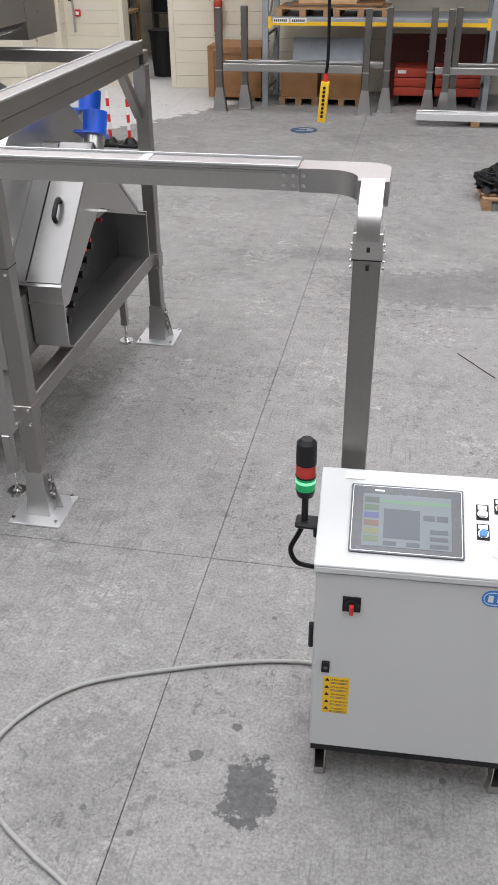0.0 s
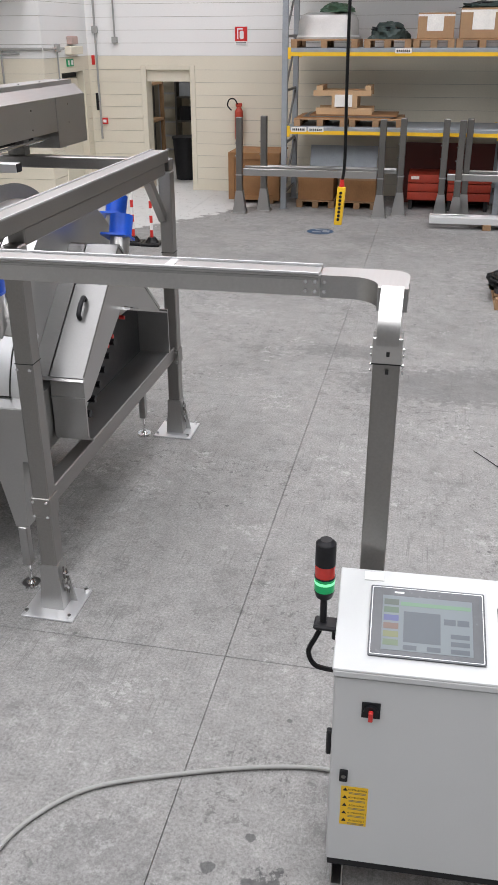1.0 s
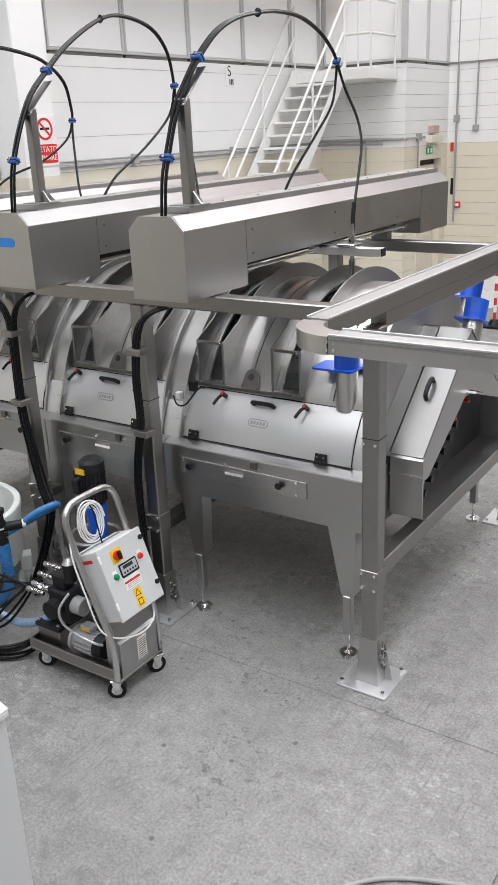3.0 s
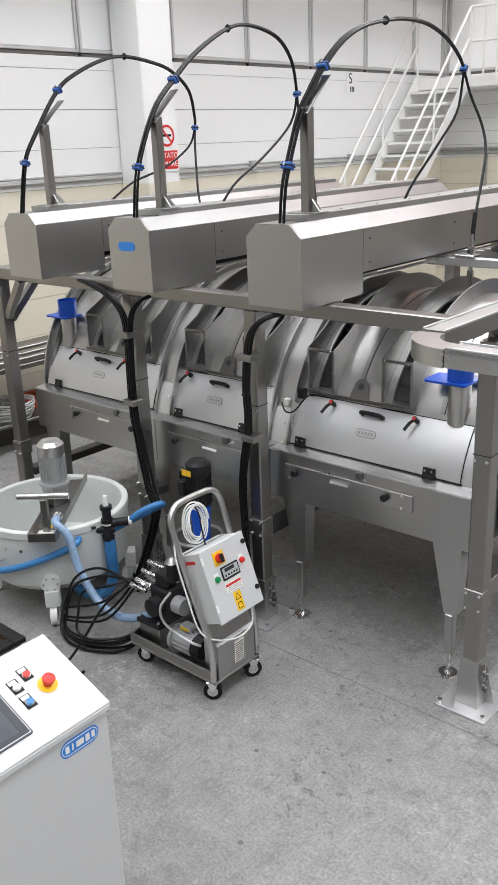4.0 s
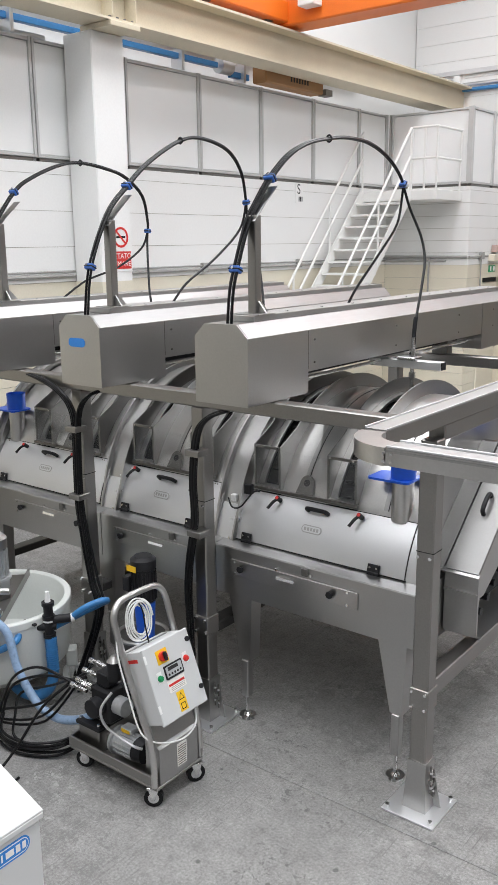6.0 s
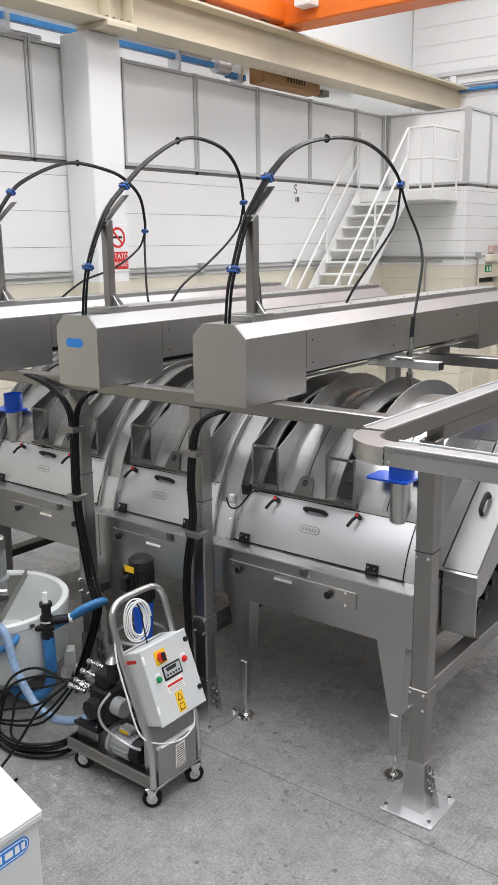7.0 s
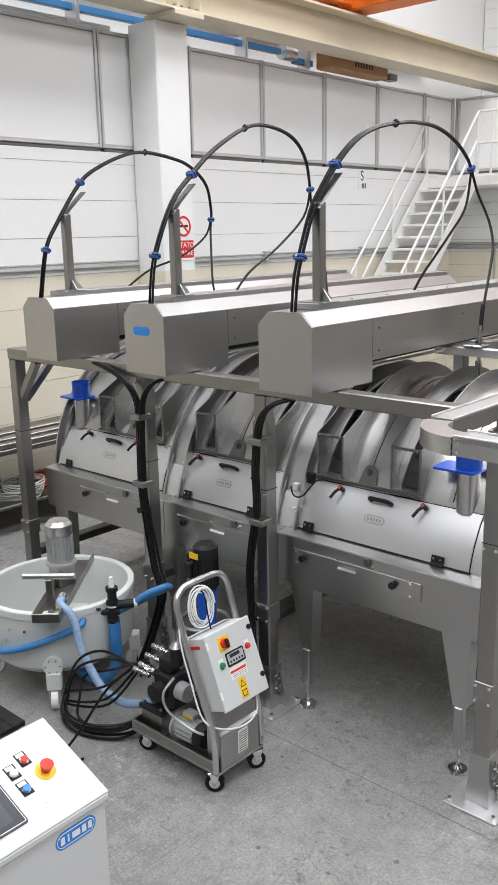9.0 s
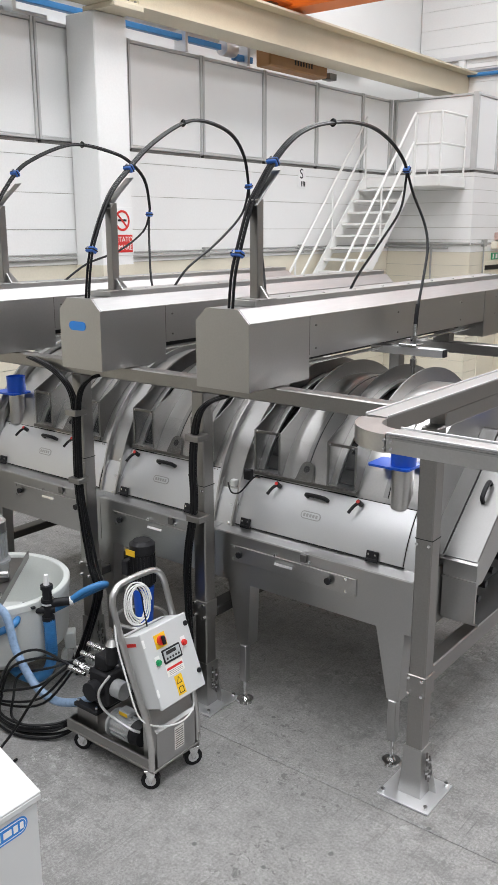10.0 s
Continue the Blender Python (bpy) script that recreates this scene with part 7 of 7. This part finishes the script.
for a, b, z in levels:
    ring = [bm.verts.new((-1.88 + a * math.copysign(abs(math.cos(2 * math.pi * i / n)) ** 0.7, math.cos(2 * math.pi * i / n)), 15.08 + b * math.copysign(abs(math.sin(2 * math.pi * i / n)) ** 0.7, math.sin(2 * math.pi * i / n)), SH2 + 0.123 + z)) for i in range(n)]
    if prev:
        for i in range(n):
            bm.faces.new((prev[i], prev[(i + 1) % n], ring[(i + 1) % n], ring[i]))
    prev = ring
bmesh.ops.remove_doubles(bm, verts=bm.verts[:], dist=1e-5)
bmesh.ops.recalc_face_normals(bm, faces=bm.faces[:])
part("shell", bm, mat("dull_tank_steel", (0.50, 0.495, 0.48), 0.5, 0.55, 0.12, 5), tank)


def heap(name, cx, cy, z, rx, ry, h, seed, m, label, cat, cables=0, cm=None):
    """A crumpled heap of sheet with loose cables over it."""
    t = thing(name, (cx, cy, z), label, cat)
    bm = B()
    bmesh.ops.create_icosphere(bm, subdivisions=4, radius=1.0)
    for v in bm.verts:
        q = noise.noise(v.co * 2.2 + Vector((seed, 0, 0))) * 0.35 + noise.noise(v.co * 6 + Vector((0, seed, 0))) * 0.16
        f = 1 + q
        v.co = Vector((cx + v.co.x * rx * f, cy + v.co.y * ry * f, z + max(v.co.z, 0.0) * h * (1 + 1.2 * q)))
    part("sheet", bm, m, t)
    random.seed(seed)
    for i in range(cables):
        a0, r = random.random() * 6, random.uniform(0.5, 0.95)
        pts = [(cx + rx * r * math.cos(a0 + 0.6 * j) * random.uniform(0.85, 1.1), cy + ry * r * math.sin(a0 + 0.6 * j) * random.uniform(0.85, 1.1), z + 0.012 + h * (1.12 - r * 0.75) * random.uniform(0.8, 1.25)) for j in range(9)]
        part("cable", tube(B(), pts, 0.012, 6, 4), cm or RUBBER, t)
    return t


heap("sheet_pile", -0.93, 15.0, SH2 + 0.123, 0.30, 0.35, 0.22, 3, TARP, "dark crumpled sheets and straps on a pallet", "sheets", 5)
heap("sheet_pile", -1.75, 15.0, SH2 + 0.50, 0.25, 0.22, 0.14, 7, mat("green_sheet", (0.05, 0.10, 0.06), 0.6, 0, 0.3, 12), "green crumpled sheet on the tank cover", "sheets")


def carton(x0, x1, y0, y1, z, h, label, paper=True, m=None):
    c = thing("carton", ((x0 + x1) / 2, (y0 + y1) / 2, z), label, "box", "cartons")
    part("box", box(B(), x0, x1, y0, y1, z + 0.001, z + h, 0.006), m or CARD, c)
    part("flap_gap", box(B(), x0 + 0.01, x1 - 0.01, (y0 + y1) / 2 - 0.004, (y0 + y1) / 2 + 0.004, z + h, z + h + 0.0015), DARK, c)
    part("tape", box(B(), x0 - 0.0015, x1 + 0.0015, y0 - 0.0015, y0, z + h * 0.86, z + h * 0.94), PAPER if m is None else CARD, c)
    if paper:
        w = x1 - x0
        part("sheet", box(B(), x0 + 0.25 * w, x0 + 0.7 * w, y0 - 0.004, y0 - 0.002, z + h * 0.3, z + h * 0.88), PAPER, c, "white delivery sheet")
    return c


carton(-0.47, 0.08, 14.68, 15.2, SH2 + 0.122, 0.36, "brown carton with a white sheet on a pallet")
carton(0.16, 0.88, 14.68, 15.3, SH2 + 0.122, 0.42, "large brown carton with a white sheet on a pallet")
heap("sheet_pile", 0.55, 15.0, SH2 + 0.55, 0.40, 0.28, 0.08, 9, TARP, "dark green sheet lying on a carton", "sheets", 3, RUBBER)
for x, w in ((-2.35, 0.85), (-1.45, 0.85)):
    pallet(x, 14.63, SH1, w, 0.95, "brown wooden pallet on the lower rack shelf")
pl = thing("plywood_stack", (-1.6, 15.1, SH1 + 0.122), "stack of thin boards on pallets", "boards")
for i in range(3):
    part("board", box(B(), -2.30 + 0.1 * i, -0.80 + 0.05 * i, 14.66, 15.5, SH1 + 0.123 + 0.018 * i, SH1 + 0.139 + 0.018 * i), CRATE if i != 1 else STEEL_DARK, pl)
cr = thing("wooden_cradle", (-1.55, 15.0, SH1 + 0.18), "pale wooden transport cradle with a white sheet", "cradle")
z = SH1 + 0.178
for a in (box(B(), -2.0, -1.10, 14.7, 14.78, z, z + 0.10), box(B(), -2.0, -1.10, 15.2, 15.28, z, z + 0.10), box(B(), -2.05, -1.12, 14.7, 14.78, z + 0.28, z + 0.36), box(B(), -2.05, -1.12, 15.2, 15.28, z + 0.28, z + 0.36),
          box(B(), -1.75, -1.67, 14.69, 15.3, z + 0.1, z + 0.28), box(B(), -1.42, -1.34, 14.69, 15.3, z + 0.1, z + 0.28), box(B(), -2.0, -1.9, 14.7, 15.3, z + 0.361, z + 0.43), box(B(), -1.22, -1.13, 14.7, 15.3, z + 0.361, z + 0.43)):
    part("beam", a, mat("pale_wood", (0.52, 0.34, 0.19), 0.75, 0, 0.15, 6) if "pale_wood" not in bpy.data.materials else bpy.data.materials["pale_wood"], cr)
part("sheet", box(B(), -1.70, -1.42, 14.683, 14.687, z + 0.12, z + 0.30), PAPER, cr)
# floor level of the rack
gp = thing("metal_sheet", (-1.6, 15.2, 0.55), "grey sheet metal panel leaning inside the rack", "panel")
part("panel", sweep(B(), [(-2.15, 15.30, 0.78), (-1.0, 15.30, 0.78)], rect(0.012, 0.36), up=(0, 0.25, 1)), RACK_GREY, gp)
for x0, x1, h, lab in ((-2.30, -1.66, 0.42, "brown carton under the lower shelf"), (-1.60, -0.95, 0.40, "brown carton on the floor inside the rack")):
    pallet(x0, 14.75, 0.0, x1 - x0, 0.7, "wooden pallet on the floor under the rack")
    carton(x0 + 0.02, x1 - 0.02, 14.78, 15.4, 0.122, h, lab, False, CRATE)
for i, (x0, x1) in enumerate(((-0.45, 0.14), (0.20, 0.90))):
    rb = thing("red_container", ((x0 + x1) / 2, 15.1, 0.0), "red plastic container on a dark base", "container", "red containers")
    for a in (x0 + 0.03, x1 - 0.09):
        part("skid", box(B(), a, a + 0.06, 14.9, 15.5, 0.0, 0.16), DARK, rb)
    for j in range(3):
        part("tray", box(B(), x0, x1, 14.86, 15.55, 0.165 + 0.14 * j, 0.295 + 0.14 * j, 0.015, 2), RED_PAINT, rb)
    part("tag", box(B(), x0 + 0.05, x0 + 0.18, 14.855, 14.859, 0.50, 0.55), PAPER, rb)
back = thing("rack_backboard", (0.2, 15.6, 0.6), "dark red panel standing at the back of the rack", "panel")
part("board", box(B(), -0.6, 0.94, 15.58, 15.62, 0.0, 1.0), mat("dark_red", (0.10, 0.02, 0.015), 0.6), back)
wr = thing("plywood_crate", (-3.1, 15.3, 0), "brown plywood crate with battens against the wall", "crate")
part("box", box(B(), -3.52, -2.66, 15.0, 15.85, 0.06, 0.82, 0.006), CRATE, wr)
for a in (box(B(), -3.54, -3.44, 14.975, 14.999, 0.06, 0.82), box(B(), -2.74, -2.64, 14.975, 14.999, 0.06, 0.82), box(B(), -3.439, -2.741, 14.975, 14.999, 0.74, 0.82), box(B(), -3.439, -2.741, 14.975, 14.999, 0.06, 0.14),
          box(B(), -3.54, -2.64, 14.97, 15.87, 0.8205, 0.845)):
    part("batten", a, CRATE, wr)
for x in (-3.45, -2.85):
    part("skid", box(B(), x, x + 0.1, 15.0, 15.85, 0.0, 0.059), WOOD, wr)

# ---- spare frame legs standing before the rack ----
def stand(name_label, posts, rails):
    s = thing("frame_stand", (posts[0][0], posts[0][1], 0), name_label, "frame part", "spare frames")
    for x, y in posts:
        p = part("post", box(B(), x - 0.05, x + 0.05, y - 0.05, y + 0.05, 0.0, 1.49, 0.006), STEEL_DARK, s)
        sl = B()
        prism(sl, [(x - 0.11, 0.0), (x + 0.11, 0.0), (x + 0.055, 0.36), (x - 0.055, 0.36)], 'y', y - 0.062, y - 0.051)
        prism(sl, [(x - 0.11, 0.0), (x + 0.11, 0.0), (x + 0.055, 0.36), (x - 0.055, 0.36)], 'y', y + 0.051, y + 0.062)
        part("flared_base", sl, STEEL, p)
        part("base_plate", box(B(), x - 0.13, x + 0.13, y - 0.12, y + 0.12, 0.0005, 0.008), STEEL, p)
        part("collar", box(B(), x - 0.055, x + 0.055, y - 0.055, y + 0.055, 0.60, 0.62), STEEL, p)
        for zz in (0.1, 0.2, 0.3, 0.9, 1.1):
            part("bolt", cyl(B(), (x - 0.05, y - 0.02, zz), (x - 0.068, y - 0.02, zz), 0.01, n=6), CHROME, p)
    for a, b, y, z0, z1 in rails:
        part("rail", box(B(), a, b, y - 0.04, y + 0.04, z0, z1, 0.005), STEEL, s)
    return s


stand("brushed steel frame legs joined by long rails, before the rack", [(-3.15, 14.12), (-2.80, 14.40), (-0.86, 14.12), (-0.56, 14.40)],
      [(-3.09, -0.92, 14.11, 0.60, 0.71), (-2.74, -0.62, 14.40, 0.64, 0.73), (-3.09, -0.62, 14.25, 0.70, 0.735)])
stand("brushed steel frame legs with rails, beside the red containers", [(0.10, 14.32), (0.46, 14.42), (0.34, 14.12), (3.0, 14.2)], [(0.17, 2.94, 14.30, 0.58, 0.68), (0.40, 2.9, 14.45, 0.66, 0.72)])
for i in range(4):
    ap = thing("aluminium_profile", (1.2, 13.42 + 0.09 * i, 0.09), "long white aluminium profile lying on wooden blocks", "profile", "profiles on the floor")
    part("bar", box(B(), -0.05 + 0.6 * (i == 2), 3.6, 13.38 + 0.085 * i, 13.455 + 0.085 * i, 0.081, 0.175, 0.004), WHITE_PAINT if i < 2 else ALU, ap)
for x in (0.75, 2.6):
    wbk = thing("wood_block", (x, 13.5, 0), "wooden block under the profiles", "block", "wood blocks")
    part("block", box(B(), x, x + 0.12, 13.36, 13.75, 0.0, 0.08, 0.004), WOOD, wbk)
pallet(0.73, 9.22, 0.0, 1.1, 0.95, "wooden pallet on the floor loaded with black cable", "floor pallet")
heap("cable_heap", 0.99, 9.74, 0.122, 0.30, 0.36, 0.22, 21, RUBBER, "heap of coiled black cable on a pallet", "cable", 26)

# ---- loose things on the far floor ----
for (x, y, h) in ((-4.13, 11.55, 0.72), (-3.85, 11.53, 0.86)):
    bp = thing("barrier_post", (x, y, 0), "red and white barrier post on a black rubber base", "barrier post", "barrier posts")
    bm = box(B(), x - 0.14, x + 0.14, y - 0.14, y + 0.14, 0.0, 0.04, 0.012)
    cyl(bm, (x, y, 0.04), (x, y, 0.11), 0.10, 0.05, n=16)
    part("base", bm, RUBBER, bp)
    k = int(h / 0.1)
    for i in range(1, k):
        part("band", cyl(B(), (x, y, 0.11 + (i - 1) * 0.1), (x, y, 0.11 + i * 0.1), 0.022, n=14), RED if i % 2 else WHITE, bp)
fm = B()
bmesh.ops.create_circle(fm, cap_ends=True, segments=40, radius=0.20, matrix=Matrix.Translation((-1.636, 12.86, 0.004)))
solid("floor_sticker", fm, FLOOR_BLUE, "round blue mandatory sign stuck on the floor", "floor sign")
for i, (x0, x1, y0, y1) in enumerate(((-1.75, -1.62, 12.78, 12.84), (-1.6, -1.5, 12.8, 12.93), (-1.72, -1.55, 12.93, 12.98))):
    part("sticker_bar", box(B(), x0, x1, y0, y1, 0.0045, 0.0055), RACK_GREY, bpy.data.objects["floor_sticker"])
pd = thing("crane_pendant", (-1.03, 9.85, 0.73), "yellow crane pendant control hanging on a black cable", "pendant control")
m = Matrix.Translation((-1.045, 9.85, 0.93)) @ Matrix.Rotation(radians(4), 4, 'Y')
part("housing", place(box(B(), -0.045, 0.045, -0.045, 0.045, -0.21, 0.21, 0.015, 2), m), YELLOW, pd)
for i in range(8):
    part("button", place(cyl(B(), (0, -0.045, 0.15 - 0.042 * i), (0, -0.056, 0.15 - 0.042 * i), 0.016, n=12), m), BLACK, pd)
part("gland", cyl(B(), (-1.03, 9.85, 1.142), (-1.03, 9.85, 1.22), 0.03, 0.02, n=12), RED, pd)
part("cable", tube(B(), [(-1.03, 9.85, 1.20), (-1.01, 9.85, 1.45), (-1.025, 9.85, 2.4), (-1.03, 9.85, 4.0), (-1.03, 9.85, 5.62)], 0.018, 8), RUBBER, pd)

sl = thing("lifting_sling", (-2.575, 10.3, 3.05), "black lifting sling with two steel hooks hanging from the crane", "lifting sling")
part("strap", sweep(B(), [(-2.575, 10.3, 5.60), (-2.575, 10.3, 4.2), (-2.575, 10.3, 3.24)], rect(0.10, 0.05), up=(0, 1, 0)), RUBBER, sl)
part("strap_end", box(B(), -2.65, -2.50, 10.27, 10.33, 3.21, 3.30, 0.012), RUBBER, sl)
for x in (-2.615, -2.535):
    hk = part("hook_shank", cyl(B(), (x, 10.3, 3.21), (x, 10.3, 3.12), 0.012, n=8), CHROME, sl)
    part("hook", tube(B(), [(x, 10.3, 3.125), (x + 0.022, 10.3, 3.095), (x + 0.018, 10.3, 3.055), (x - 0.008, 10.3, 3.045), (x - 0.026, 10.3, 3.065)], 0.009, 8), CHROME, hk)

# ---- small thing on the floor ----
wire = thing("loose_wire", (0.5, 5.5, 0), "short dark wire lying on the floor", "wire")
part("wire", tube(B(), [(0.42, 5.66, 0.006), (0.52, 5.52, 0.006), (0.58, 5.43, 0.006), (0.66, 5.32, 0.006)], 0.003, 6), RUBBER, wire)

# ---- store room seen through the doorway ----
shf = thing("store_shelf", (-5.5, 18.0, 0), "wooden store shelf with boxes and bundles", "shelf")
for x in (-6.35, -5.80):
    for y in (17.2, 18.4):
        part("upright", box(B(), x, x + 0.07, y, y + 0.07, 0.0, 2.5), WOOD, shf)
for z in (0.25, 1.05, 1.75):
    part("board", box(B(), -6.35, -5.73, 17.2, 18.47, z, z + 0.05), WOOD, shf)
for z, h, m, lab, nm in ((0.301, 0.5, WHITE, "white sack on the store shelf", "sack"), (1.101, 0.42, HOSE_BLUE, "blue bin on the store shelf", "storage_bin"), (1.801, 0.35, PAPER, "pale bundle on the store shelf", "bundle")):
    t = thing(nm, (-5.55, 17.5, z), lab, nm.replace("_", " "))
    part("body", box(B(), -6.25, -5.84, 17.25, 17.8, z, z + h, 0.05, 3), m, t)
lad = thing("ladder", (-5.0, 19.4, 0), "grey aluminium ladder against the store wall", "ladder")
for x in (-6.30, -5.92):
    part("rail", box(B(), x, x + 0.05, 19.9, 19.97, 0.0, 2.9), ALU, lad)
for i in range(9):
    part("rung", box(B(), -6.249, -5.921, 19.91, 19.95, 0.25 + 0.3 * i, 0.29 + 0.3 * i), ALU, lad)
bn = thing("waste_bin", (-4.95, 18.6, 0), "black plastic waste bin in the store room", "bin")
bm = cyl(B(), (-5.0, 17.5, 0.0), (-5.0, 17.5, 0.78), 0.22, 0.27, n=24)
part("body", bm, BLACK, bn)
part("rim", cyl(B(), (-5.0, 17.5, 0.781), (-5.0, 17.5, 0.82), 0.29, n=24), BLACK, bn)
dk = thing("dark_shelf", (-4.4, 19.4, 0), "dark metal shelf with brown boxes in the store room", "shelf")
for x in (-5.80, -5.0):
    part("upright", box(B(), x, x + 0.04, 19.5, 19.9, 0.0, 2.4), STEEL_DARK, dk)
for z in (0.4, 0.9, 1.4, 1.9):
    part("board", box(B(), -5.759, -5.001, 19.5, 19.9, z, z + 0.04), STEEL_DARK, dk)
for z, m in ((0.941, BLACK), (1.441, RACK_GREY), (1.941, CARD)):
    t = thing("carton", (-4.45, 19.6, z), "small box on the dark store shelf", "box")
    part("box", box(B(), -5.70, -5.35, 19.52, 19.85, z, z + 0.28, 0.006), m, t)
bd = thing("store_backing", (-6.5, 19, 0), "dark stacked material at the back of the store", "material")
part("board", box(B(), -6.95, -6.45, 19.2, 20.1, 0.0, 2.2, 0.02), STEEL_DARK, bd)


# ---- floor slabs between the saw-cut joints ----
PITCH_X, PITCH_Y, JX, JY = 3.2, 3.2, -0.808, 3.148
slab_mesh = {}
ix0, iy0 = math.floor((X0 - JX) / PITCH_X), math.floor((Y0 - JY) / PITCH_Y)
for i in range(ix0, math.ceil((X1 - JX) / PITCH_X)):
    for j in range(iy0, math.ceil((20.2 - JY) / PITCH_Y)):
        a, b = max(JX + i * PITCH_X, X0), min(JX + (i + 1) * PITCH_X, X1)
        c, d = max(JY + j * PITCH_Y, Y0), min(JY + (j + 1) * PITCH_Y, 20.2)
        key = (round(b - a, 3), round(d - c, 3))
        if key not in slab_mesh:
            slab_mesh[key] = mesh_of("slab", box(B(), 0.0013, b - a - 0.0013, 0.0019, d - c - 0.0019, -0.05, 0.0, 0.0015), CONCRETE)
        ob = part("slab", slab_mesh[key], None, floor, local=True)
        ob.location = (a, c, 0)
